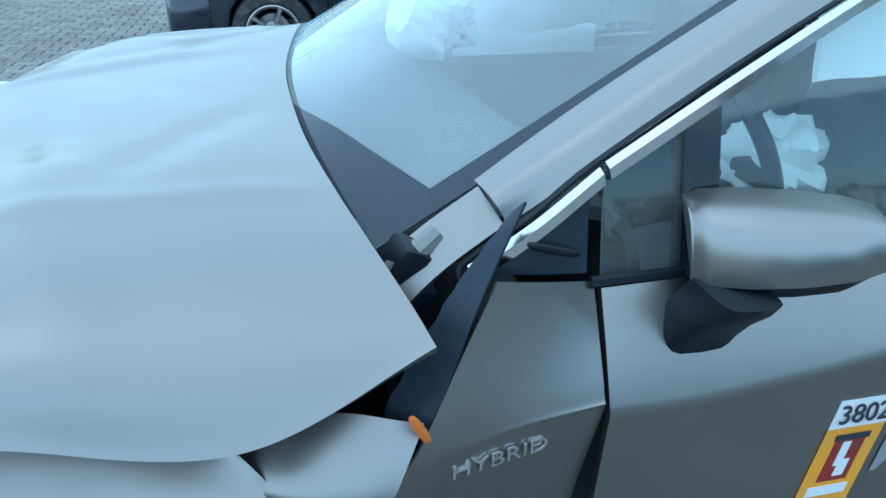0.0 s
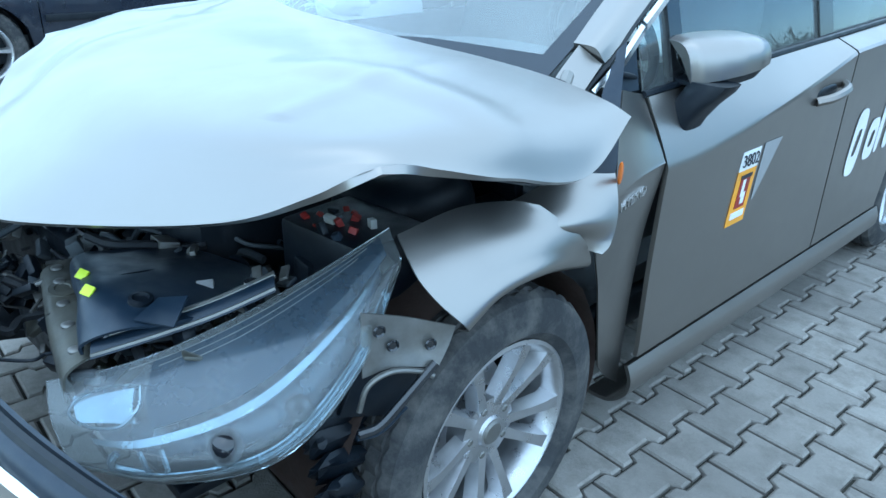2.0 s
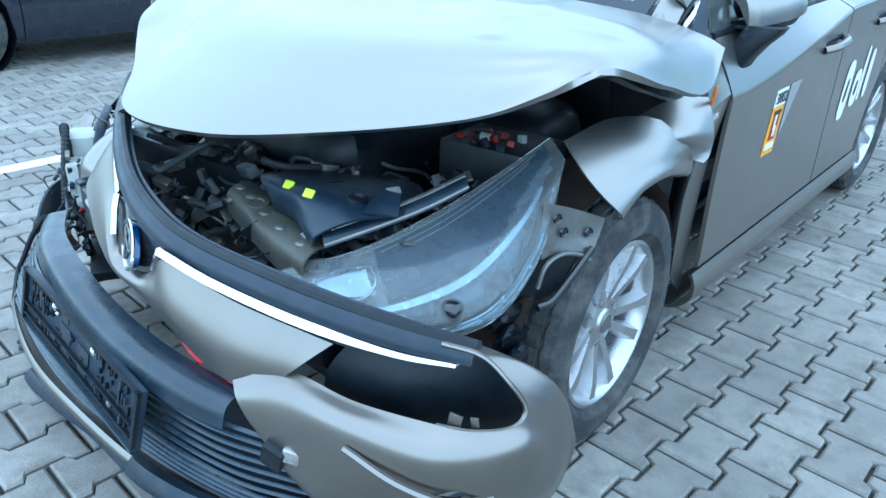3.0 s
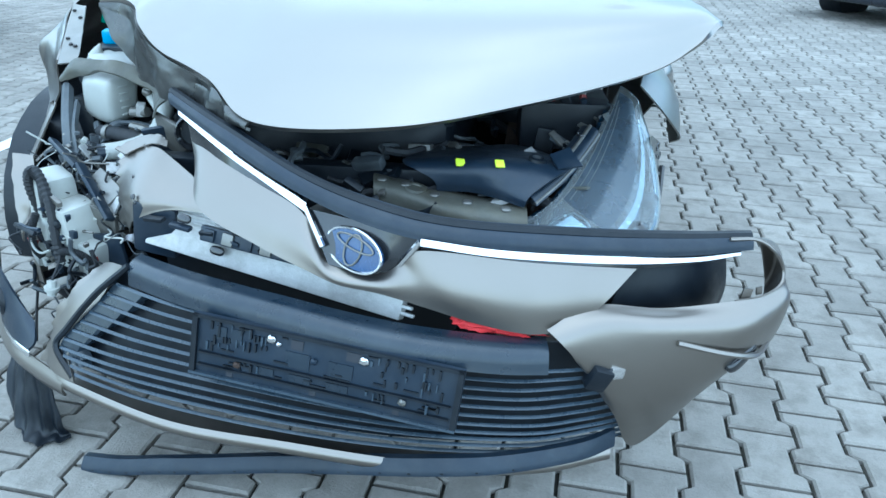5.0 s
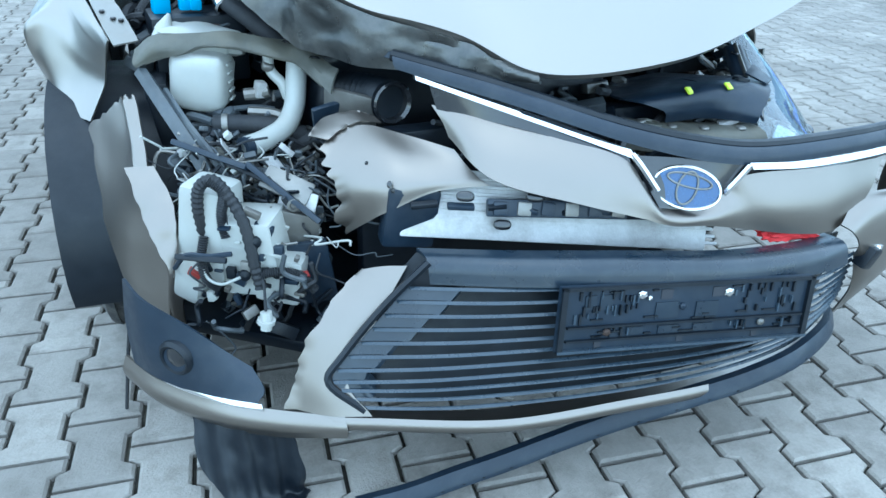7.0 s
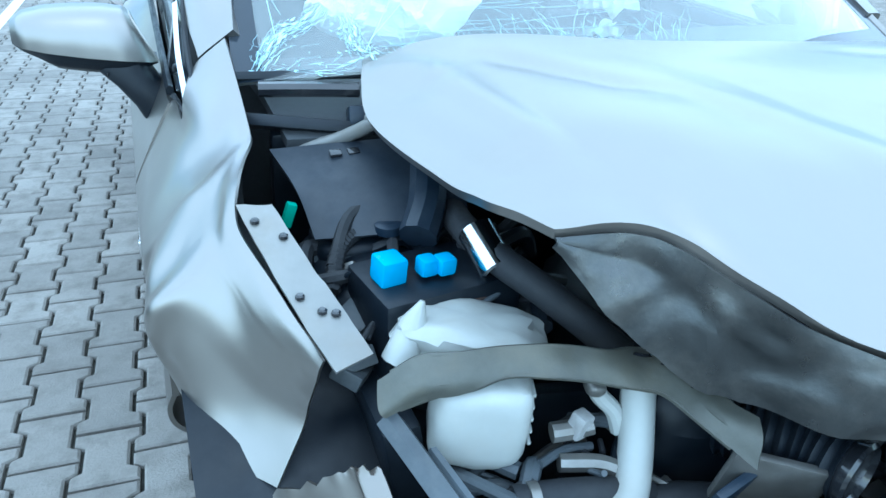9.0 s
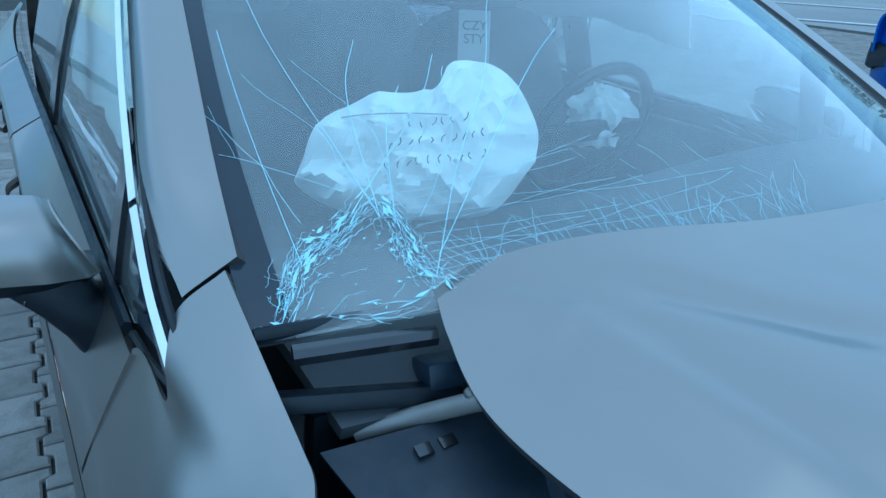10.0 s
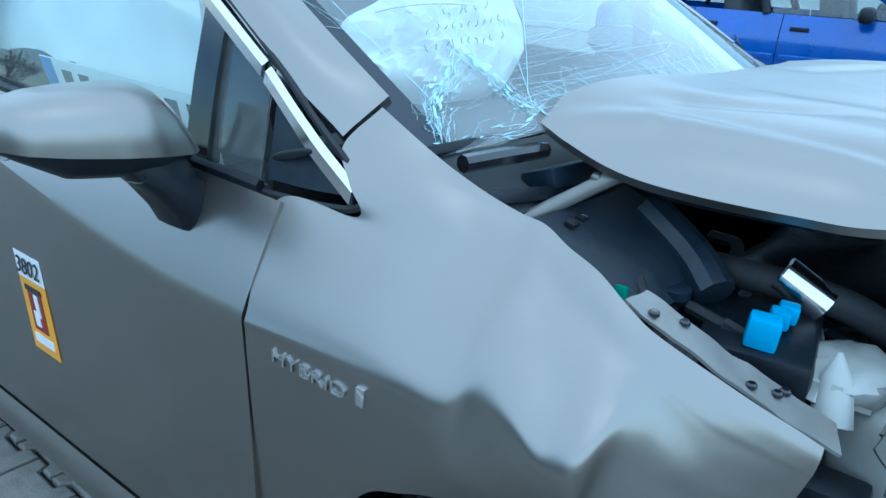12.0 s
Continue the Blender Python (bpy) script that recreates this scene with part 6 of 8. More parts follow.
shard = smooth_grid([[(-0.354, 0.418, 0.662), (-0.318, 0.462, 0.678), (-0.262, 0.455, 0.692), (-0.225, 0.43, 0.688)], [(-0.320, 0.405, 0.656), (-0.285, 0.418, 0.672), (-0.25, 0.415, 0.683), (-0.215, 0.405, 0.681)]], 10, 24)
shard[0, :, 2] += np.array([0.007 * noise.noise(Vector((j * 0.7, 1, 0))) for j in range(24)])
shard[-1, :, 1] += np.array([0.012 * noise.noise(Vector((j * 0.6, 4, 0))) for j in range(24)])
put("bumper_shard", shell("bumper_shard", shard, 0.003), PAINT_BUMPER, bumper, "loose painted shard over the broken piece")
sp = smooth_line([(-0.35, 0.086, 0.02), (-0.25, 0.076, 0.036), (-0.155, 0.07, 0.06), (-0.055, 0.062, 0.085), (0.143, 0.056, 0.13), (0.319, 0.036, 0.175), (0.455, 0.022, 0.208), (0.60, 0.05, 0.214), (0.75, 0.12, 0.21), (0.826, 0.19, 0.2)], 60)
strip_g = np.stack([sp + (0, 0.018, 0.008), sp + (0, 0.003, 0.012), sp + (0, -0.012, -0.003), sp + (0, -0.014, -0.014)])
strip = put("trailing_strip", shell("trailing_strip", strip_g, 0.004), PLASTIC_GREY, bumper, "long black plastic strip trailing to the ground")
for k in range(2, 48, 3):
    c = sp[k]
    part("strip_clip", box((c[0], c[1] - 0.0145, c[2] - 0.008), (0.008, 0.006, 0.005), (0, 0, 0), 0.002), PLASTIC, strip)

RIM = [(0.985, 0.24, 0.648), (1.04, 0.262, 0.642), (1.08, 0.272, 0.615), (1.105, 0.285, 0.575), (1.10, 0.265, 0.55), (1.06, 0.23, 0.54), (1.009, 0.205, 0.538)]
part("opening_rim", tube(RIM, 0.0035, 6), PAINT_BUMPER, bumper)
part("corner_vent", lump((1.035, 0.19, 0.43), (0.08, 0.03, 0.028), 3, (0, -35, 40)), GLOSS, bumper)
part("opening_tab", box((1.03, 0.222, 0.548), (0.02, 0.004, 0.022), (0, 10, 20), 0.001), PAINT_BUMPER, bumper)
part("opening_tab", box((1.055, 0.236, 0.55), (0.012, 0.004, 0.016), (0, -10, 20), 0.001), PAINT_BUMPER, bumper)

# ---- lamps and structure of the nose ----
lamp_mark = marks()
LENSG = [
    [(0.80, 0.765, 0.768), (0.765, 0.66, 0.715), (0.72, 0.52, 0.655), (0.66, 0.38, 0.605), (0.57, 0.27, 0.57)],
    [(0.825, 0.755, 0.755), (0.83, 0.63, 0.685), (0.80, 0.48, 0.61), (0.74, 0.33, 0.57), (0.65, 0.25, 0.55)],
    [(0.848, 0.75, 0.735), (0.888, 0.62, 0.635), (0.89, 0.47, 0.55), (0.82, 0.33, 0.52), (0.72, 0.25, 0.52)],
    [(0.843, 0.755, 0.715), (0.892, 0.63, 0.59), (0.89, 0.49, 0.50), (0.81, 0.36, 0.475), (0.73, 0.28, 0.49)],
]
LG = smooth_grid(LENSG, 24, 50)
lamp = put("headlight", shell("headlight", LG, 0.004, flip=False), LENS, CAR, "unbroken clear headlight with chrome bars")
lamp.visible_shadow = False
cen = np.array((0.70, 0.55, 0.56))
LAMP_DARK = material("lamp_inside", (0.008, 0.022, 0.042), 0.28, 0.0, 0.2, 30, 6, coat=0.5)
LAMP_PALE = material("lamp_reflector", (0.30, 0.35, 0.39), 0.22, 0.7, 0.3, 40, 9, dirt=0.4, dirt_colour=(0.04, 0.06, 0.08))


def in_lamp(row, k, f):
    return cen + (LG[row, k] - cen) * f


def lamp_strip(name, rows_, cols, f, mat, label="", lift=0.0):
    """A sheet inside the lamp that follows its lens, swelling by lift towards the middle."""
    g = np.array([[in_lamp(r_, k, f + lift * math.sin(math.pi * (k - cols[0]) / (cols[1] - cols[0]))) for k in range(*cols)] for r_ in range(*rows_)])
    return put(name, shell(name, g, 0.003), mat, lamp, label)


put("lamp_body", shell("lamp_body", cen + (LG - cen) * 0.86 - (0.012, -0.012, 0.008), 0.004, flip=False), LAMP_DARK, lamp, "dark blue-grey inside of the lamp")
lamp_strip("lamp_cover", (1, 11), (1, 36), 0.965, LAMP_DARK, "glossy dark blue upper cover of the lamp")
lamp_strip("lamp_band", (11, 13), (6, 46), 0.95, LAMP_PALE, "pale curved reflector band", 0.012)
lamp_strip("lamp_scoop", (4, 10), (37, 48), 0.95, LAMP_PALE, "pale scooped lamp bowl", -0.04)
part("lamp_bowl_rim", tube([tuple(in_lamp(r_, k, 0.965)) for r_, k in ((4, 36), (3, 40), (4, 45), (7, 47), (9, 44), (9, 39), (7, 36), (4, 36))], 0.0028, 6), LAMP_PALE, lamp)
lamp_strip("day_light_bar", (19, 21), (3, 43), 0.955, LAMP_PALE, "bright day running light bar", 0.006)
part("day_light_hook", tube([tuple(in_lamp(r_, k, 0.95)) for r_, k in ((20, 40), (20, 43), (18, 45), (15, 44), (13, 42))], 0.006, 8), LAMP_PALE, lamp)
for k in (37, 40):
    part("lamp_divider", tube([tuple(in_lamp(13, k - 1, 0.93)), tuple(in_lamp(17, k, 0.925)), tuple(in_lamp(20, k + 1, 0.935))], 0.004, 6), LAMP_PALE, lamp)
for r_, k, w in ((16, 30, 0.05), (17, 20, 0.04)):
    part("lamp_module", lump(tuple(in_lamp(r_, k, 0.87)), (w, w, w), 2.2), GLOSS, lamp)
for k in range(12):
    part("lens_flute", tube([tuple(in_lamp(22 - k // 4, q, 0.965 + 0.006 * (k % 4))) for q in range(2 + k, 26 + k, 5)], 0.0018, 5), LAMP_PALE, lamp)
for k in range(6):
    part("lamp_rib", tube([tuple(in_lamp(1 + k % 3, q, 0.975 - 0.004 * k)) for q in range(2 + 2 * k, 40 - 3 * k, 6)], 0.0009, 5), STEEL, lamp)
settle(lamp_mark, Matrix.Translation((-0.005, 0.006, 0.03)))
# crash bar and radiator behind the grille
nose_mark = marks()
crash = part("crash_bar", box((0.10, 0.31, 0.528), (0.60, 0.03, 0.13), (-24, 5, -20), 0.004), ALU, CAR, "ribbed aluminium crash bar")
for k in range(8):
    part("bar_rib", box((0.10 + 0.003 * k, 0.316 - 0.006 * k, 0.58 - 0.014 * k), (0.58, 0.012, 0.007), (-24, 5, -20), 0.003), ALU, crash)
for f, dz in ((0.12, 0.0), (0.3, 0.005), (0.22, -0.055), (0.72, -0.03)):
    part("bar_hole", lump((-0.17 + 0.68 * f, 0.362 - 0.235 * f, 0.588 - 0.06 * f + dz), (0.034, 0.012, 0.02), 2.6, (-24, 5, -20)), GLOSS, crash)
part("wiring_strip", box((0.10, 0.268, 0.548), (0.32, 0.018, 0.034), (-20, 3, -20), 0.005), PLASTIC_GREY, crash, "blue-grey wiring channel on the bar")
for k in range(7):
    part("strip_block", box((-0.03 + 0.042 * k, 0.307 - 0.0153 * k, 0.557 - 0.002 * k), (0.026, 0.012, 0.026), (-20, 3 + 3 * (k % 3), -20), 0.003), (PLASTIC_GREY, STEEL)[k % 2], crash)
r = random.Random(8)
for k in range(9):
    f = k / 8
    c = (-0.16 + 0.5 * f, 0.355 - 0.18 * f, 0.575 - 0.05 * f + r.uniform(-0.012, 0.012))
    part("foam_clip", box(c, (r.uniform(0.02, 0.05), 0.016, r.uniform(0.008, 0.016)), (r.uniform(-20, 20), 5 + r.uniform(-12, 12), -20), 0.003), (PLASTIC, PLASTIC_GREY)[k % 2], crash)
part("radiator", box((0.13, 0.52, 0.44), (0.70, 0.05, 0.42), (0, 0, -4), 0.01), PLASTIC, CAR, "black radiator pack")
part("radiator_end", box((-0.17, 0.40, 0.53), (0.1, 0.05, 0.12), (0, 8, -10), 0.01), PLASTIC_GREY, CAR)

settle(nose_mark, NOSE)

# engine room body
part("engine_block", lump((0.05, 0.80, 0.52), (0.75, 0.42, 0.5), 5, (0, 0, 0), 0.12, 6), PLASTIC, CAR, "dark engine block")
part("firewall", box((0, 1.25, 0.6), (1.36, 0.03, 0.62), (8, 0, 0), 0.01), PLASTIC, CAR)
part("bay_floor", box((0.0, 0.85, 0.235), (1.1, 0.8, 0.03), (0, 0, 0), 0.01), PLASTIC, CAR)
for s in (1, -1):
    part("inner_wing", box((s * 0.60, 1.0, 0.50), (0.05, 0.60, 0.40), (0, s * 8, 0), 0.01), PLASTIC, CAR)
    part("strut_tower", lump((s * 0.56, 1.0, 0.70), (0.26, 0.28, 0.2), 3), PLASTIC, CAR)
cover = smooth_grid([[(0.36, 0.60, 0.655), (0.46, 0.63, 0.66), (0.56, 0.64, 0.665), (0.66, 0.56, 0.67)], [(0.325, 0.47, 0.675), (0.45, 0.48, 0.69), (0.55, 0.475, 0.70), (0.695, 0.455, 0.695)], [(0.335, 0.41, 0.682), (0.455, 0.39, 0.70), (0.545, 0.375, 0.708), (0.66, 0.375, 0.692)], [(0.40, 0.385, 0.666), (0.48, 0.37, 0.671), (0.55, 0.345, 0.672), (0.61, 0.33, 0.664)], [(0.41, 0.388, 0.64), (0.485, 0.375, 0.648), (0.55, 0.347, 0.648), (0.60, 0.328, 0.644)]], 26, 30)
cover[..., 2] += np.array([[0.004 * noise.noise(Vector(p) * 14) for p in row] for row in cover])
cov = put("air_duct_cover", shell("air_duct_cover", cover, 0.005), PLASTIC_GREY, CAR, "dark grey plastic duct cover with yellow tabs")
part("cover_eye", add_lathe(bmesh.new(), [(0, 0.02), (0.008, 0.019), (0.01, 0.013), (0.004, 0.011), (0.004, 0)], 16, pose(0.615, 0.42, 0.708, 0, -80, 10)), PLASTIC, cov)
put("cover_flap", shell("cover_flap", smooth_grid([[(0.64, 0.44, 0.716), (0.68, 0.47, 0.726)], [(0.66, 0.39, 0.704), (0.71, 0.43, 0.70)]], 8, 8), 0.004), PLASTIC_GREY, cov)
for x, y, z in ((0.457, 0.385, 0.706), (0.541, 0.367, 0.716)):
    part("yellow_tab", box((x, y, z), (0.02, 0.018, 0.005), (38, 8, 25), 0.0015), YELLOW, cov)
part("duct_rib", tube([(0.50, 0.60, 0.668), (0.505, 0.48, 0.699), (0.51, 0.40, 0.706), (0.522, 0.365, 0.68)], 0.004, 6), PLASTIC, cov)
fuse = part("fuse_box", box((0.66, 0.80, 0.70), (0.22, 0.17, 0.12), (0, 0, 6), 0.012), PLASTIC, CAR, "open black fuse box with red and blue fuses")
r = random.Random(21)
for k in range(14):
    c = (0.60 + 0.036 * (k % 4) + r.uniform(-0.012, 0.012), 0.735 + 0.03 * (k // 4) + r.uniform(-0.01, 0.01), 0.757 + r.uniform(-0.006, 0.008))
    part("fuse", box(c, (r.uniform(0.010, 0.024), 0.012, r.uniform(0.012, 0.024)), [r.uniform(-30, 30) for _ in range(3)], 0.002), (RED_PLASTIC, RED_PLASTIC, PLASTIC, PLASTIC_GREY, RED_PLASTIC, WHITE_PLASTIC)[(k * 7) % 6], fuse)
for k in range(2):
    part("fuse", box((0.648 + 0.012 * k, 0.757 + 0.01 * k, 0.735), (0.016, 0.014, 0.022), (10, 20, 30 * k), 0.003), BLUE_CAP, fuse)
BEAM = [[(0.255, 0.445, 0.642), (0.32, 0.425, 0.640), (0.40, 0.405, 0.632), (0.50, 0.385, 0.628), (0.60, 0.365, 0.628)], [(0.265, 0.40, 0.652), (0.33, 0.385, 0.648), (0.41, 0.365, 0.638), (0.50, 0.345, 0.632), (0.605, 0.325, 0.632)], [(0.275, 0.365, 0.645), (0.34, 0.35, 0.638), (0.42, 0.33, 0.626), (0.51, 0.312, 0.618), (0.61, 0.295, 0.618)], [(0.28, 0.36, 0.60), (0.345, 0.345, 0.595), (0.425, 0.325, 0.585), (0.51, 0.308, 0.575), (0.61, 0.29, 0.575)]]
bg = smooth_grid(BEAM, 16, 50)
bg[..., 2] += np.array([[0.003 * noise.noise(Vector(p) * 24) for p in row] for row in bg])
beam = put("radiator_support", shell("radiator_support", bg, 0.004, sharp=40), OLIVE, CAR, "dull beige radiator support beam")
for k in range(5):
    part("bolt", lump(tuple(bg[6, 4 + 10 * k] + (0, 0, 0.003)), (0.022, 0.022, 0.01), 2.4), STEEL, beam)
part("beam_boss", add_lathe(bmesh.new(), [(0, 0.026), (0.006, 0.024), (0.007, 0.014), (0.003, 0.012), (0.003, 0)], 16, pose(0.365, 0.372, 0.643, 0, -80, 0)), OLIVE, beam)
line_ = smooth_line([(0.60, 0.345, 0.655), (0.648, 0.42, 0.68), (0.69, 0.51, 0.705), (0.735, 0.62, 0.745)], 40)
side_ = np.array((0.84, -0.5, -0.1))
lb = np.stack([line_ - side_ * 0.024 + (0, 0, -0.012), line_ - side_ * 0.016, line_ + side_ * 0.012 + (0, 0, 0.004), line_ + side_ * 0.026 + (0, 0, -0.01)])
lamp_bracket = put("lamp_bracket", shell("lamp_bracket", smooth_grid(lb[:, ::4], 12, 40), 0.004), PLASTIC_GREY, CAR, "dark grey sheet metal lamp bracket with holes")
part("bracket_rib", tube([tuple(p + (0, 0, 0.006)) for p in line_[4:38:4]], 0.006, 8), STEEL, lamp_bracket)
part("bracket_rib", tube([tuple(p + side_ * 0.024 + (0, 0, -0.004)) for p in line_[::4]], 0.004, 6), STEEL, lamp_bracket)
for k in (3, 18, 32):
    part("bracket_hole", add_lathe(bmesh.new(), [(0.002, 0.013), (0.006, 0.011), (0.003, 0.008), (0.003, 0)], 12, pose(*(line_[k] - side_ * 0.006 + (0, 0, 0.004)), 0, -85, 0)), GLOSS, lamp_bracket)
for k in range(6):
    f = k / 5
    part("liner_shred", lump((0.84 + 0.02 * math.sin(k), 0.59 + 0.05 * f, 0.30 + 0.20 * f), (0.035, 0.07, 0.11), 3, (20 * k, 30, 0), 0.35, 8, 14, k), PLASTIC, CAR)
BRK = [[(0.868, 0.655, 0.712), (0.885, 0.73, 0.685), (0.912, 0.815, 0.648)], [(0.872, 0.65, 0.655), (0.885, 0.72, 0.635), (0.912, 0.80, 0.615)], [(0.876, 0.648, 0.60), (0.888, 0.70, 0.603), (0.915, 0.775, 0.585)]]
brk = put("wheel_bracket", shell("wheel_bracket", smooth_grid(BRK, 14, 14), 0.004, flip=False), STEEL, CAR, "bent grey sheet metal bracket with holes")
for p in ((0.89, 0.70, 0.645), (0.908, 0.765, 0.63), (0.888, 0.675, 0.68)):
    part("bracket_hole", add_lathe(bmesh.new(), [(0.002, 0.011), (0.005, 0.009), (0.002, 0.006), (0.003, 0.0)], 12, pose(*p, 0, 0, -20)), GLOSS, brk)
part("bracket_bow", tube([(0.885, 0.635, 0.545), (0.89, 0.65, 0.59), (0.90, 0.69, 0.605), (0.912, 0.74, 0.59), (0.92, 0.762, 0.575)], 0.005, 8), STEEL, brk)
part("bracket_back", box((0.868, 0.69, 0.555), (0.012, 0.12, 0.11), (-18, 8, -14), 0.004), PLASTIC, brk)
part("bracket_strip", tube([(0.895, 0.625, 0.51), (0.905, 0.66, 0.515), (0.915, 0.70, 0.55), (0.922, 0.765, 0.60)], 0.008, 8), GLOSS, brk)
part("bracket_strip", tube([(0.89, 0.625, 0.50), (0.90, 0.665, 0.50), (0.912, 0.71, 0.535)], 0.005, 8), PLASTIC_GREY, brk)

# right front corner: tanks, pipe, harness
tank = part("washer_tank", lump((-0.53, 0.70, 0.705), (0.118, 0.10, 0.12), 5, (0, 6, -20), 0.06, 5), WHITE_PLASTIC, CAR, "milky white plastic tank")
part("tank_top", lump((-0.52, 0.76, 0.775), (0.19, 0.11, 0.05), 3.2, (0, 8, -24), 0.2, 7), WHITE_PLASTIC, CAR, "milky white plastic tank top")
for k in range(5):
    part("tank_rib", box((-0.474, 0.675, 0.668 + 0.018 * k), (0.005, 0.03, 0.005), (0, 6, -20), 0.002), WHITE_PLASTIC, tank)
part("tank_neck", add_lathe(bmesh.new(), [(-0.05, 0.024), (0.0, 0.018), (0.03, 0.003)], 12, pose(-0.592, 0.765, 0.80, 0, -65, 20)), WHITE_PLASTIC, CAR)
part("coolant_pipe", tube([(-0.333, 0.66, 0.765), (-0.340, 0.648, 0.72), (-0.352, 0.62, 0.66), (-0.378, 0.585, 0.627), (-0.42, 0.553, 0.614), (-0.462, 0.525, 0.611)], 0.022, 14, 36), WHITE_PLASTIC, CAR, "white plastic coolant pipe")
part("pipe_end", add_lathe(bmesh.new(), [(-0.012, 0.012), (-0.01, 0.022), (0.008, 0.022), (0.01, 0.012)], 14, pose(-0.464, 0.523, 0.611, 0, 0, 212)), PLASTIC_GREY, CAR)
part("thin_pipe", tube([(-0.395, 0.665, 0.755), (-0.392, 0.66, 0.725), (-0.372, 0.65, 0.70), (-0.362, 0.645, 0.67)], 0.011, 10), WHITE_PLASTIC, CAR)
part("pipe_joint", lump((-0.397, 0.66, 0.735), (0.026, 0.026, 0.02), 3, (20, 20, 0)), STEEL, CAR)
part("valve", tube([(-0.45, 0.66, 0.678), (-0.425, 0.655, 0.68), (-0.40, 0.65, 0.685)], 0.013, 10), STEEL, CAR)
part("valve_block", box((-0.418, 0.65, 0.69), (0.022, 0.022, 0.034), (10, 10, 20), 0.004), ALU, CAR)
part("radiator_hose", tube([(-0.52, 0.615, 0.632), (-0.46, 0.605, 0.632), (-0.40, 0.595, 0.625), (-0.34, 0.60, 0.60)], 0.019, 12), RUBBER, CAR, "black rubber hose")
part("hose_clamp", add_lathe(bmesh.new(), [(-0.006, 0.0195), (-0.006, 0.022), (0.006, 0.022), (0.006, 0.0195)], 16, pose(-0.497, 0.611, 0.632, 0, 0, -8)), STEEL, CAR)
part("hose_lower", tube([(-0.37, 0.60, 0.58), (-0.31, 0.585, 0.595), (-0.24, 0.55, 0.60)], 0.02, 12), RUBBER, CAR)
XM = [
    [(-0.652, 0.71, 0.768), (-0.60, 0.70, 0.795), (-0.53, 0.685, 0.803), (-0.459, 0.66, 0.802), (-0.40, 0.65, 0.793), (-0.346, 0.645, 0.785), (-0.305, 0.60, 0.768), (-0.27, 0.53, 0.752)],
    [(-0.664, 0.675, 0.737), (-0.605, 0.66, 0.768), (-0.534, 0.66, 0.783), (-0.46, 0.635, 0.784), (-0.40, 0.625, 0.778), (-0.352, 0.618, 0.77), (-0.322, 0.575, 0.753), (-0.292, 0.49, 0.735)],
    [(-0.655, 0.672, 0.722), (-0.584, 0.655, 0.744), (-0.53, 0.645, 0.765), (-0.46, 0.618, 0.765), (-0.40, 0.605, 0.757), (-0.362, 0.585, 0.742), (-0.335, 0.545, 0.722), (-0.305, 0.475, 0.70)],
]
XM[1] = [tuple(a + 0.6 * (b - a) for a, b in zip(p, q)) for p, q in zip(XM[0], XM[1])]
XM[2] = [tuple(a + 0.62 * (b - a) for a, b in zip(p, q)) for p, q in zip(XM[0], XM[2])]
bent = smooth_grid(XM, 14, 56)
bent += np.array([[(0, 0.006 * noise.noise(Vector(p) * 22), 0.009 * noise.noise(Vector(p) * 17)) for p in row] for row in bent])
xm = put("bent_cross_member", shell("bent_cross_member", bent, 0.004, sharp=45), OLIVE, CAR, "bent dull green cross member with holes")
for c in [tuple(bent[5, k] + (0, -0.002, 0.002)) for k in (38, 43, 48)]:
    part("hole_ring", add_lathe(bmesh.new(), [(0.004, 0.012), (0.007, 0.010), (0.003, 0.007), (0.004, 0.0)], 12, pose(*c, 0, -62, 60)), GLOSS, xm)
for i in (0, 8, 13):
    part("member_edge", tube([tuple(p) for p in bent[i, 2:54:5]], 0.0035, 6), OLIVE, xm)
duct = part("air_duct", tube([(-0.25, 0.60, 0.69), (-0.225, 0.565, 0.693), (-0.195, 0.52, 0.697), (-0.18, 0.475, 0.70)], 0.04, 20, 22, 0.0035), PLASTIC, CAR, "ribbed black air duct")
part("duct_mouth", add_lathe(bmesh.new(), [(-0.01, 0.038), (0.006, 0.044), (0.01, 0.04), (0.004, 0.034), (-0.02, 0.03), (-0.02, 0.0)], 20, pose(-0.178, 0.468, 0.70, 0, 0, -75)), GLOSS, duct)
part("inner_panel", box((-0.255, 0.505, 0.675), (0.11, 0.012, 0.09), (12, 8, -30), 0.004), STEEL, CAR)
part("inner_panel", box((-0.30, 0.52, 0.655), (0.06, 0.012, 0.08), (20, -10, 10), 0.004), PLASTIC_GREY, CAR)
for pts, w in (([(-0.645, 0.69, 0.725), (-0.605, 0.61, 0.668), (-0.56, 0.53, 0.60), (-0.53, 0.47, 0.54)], 0.017), ([(-0.605, 0.66, 0.69), (-0.57, 0.58, 0.645), (-0.525, 0.51, 0.59), (-0.49, 0.45, 0.53)], 0.009), ([(-0.63, 0.66, 0.70), (-0.59, 0.58, 0.64), (-0.55, 0.51, 0.575)], 0.006)):
    q = smooth_line(pts, 20)
    g = np.stack([q + (-w, 0, 0.002), q + (-w * 0.4, 0, 0.012), q + (w * 0.4, 0, 0.012), q + (w, 0, -0.004)])
    put("inner_rail", shell("inner_rail", g, 0.003), DUSTY, CAR, "dusty grey sheet metal rail")
rr = random.Random(41)
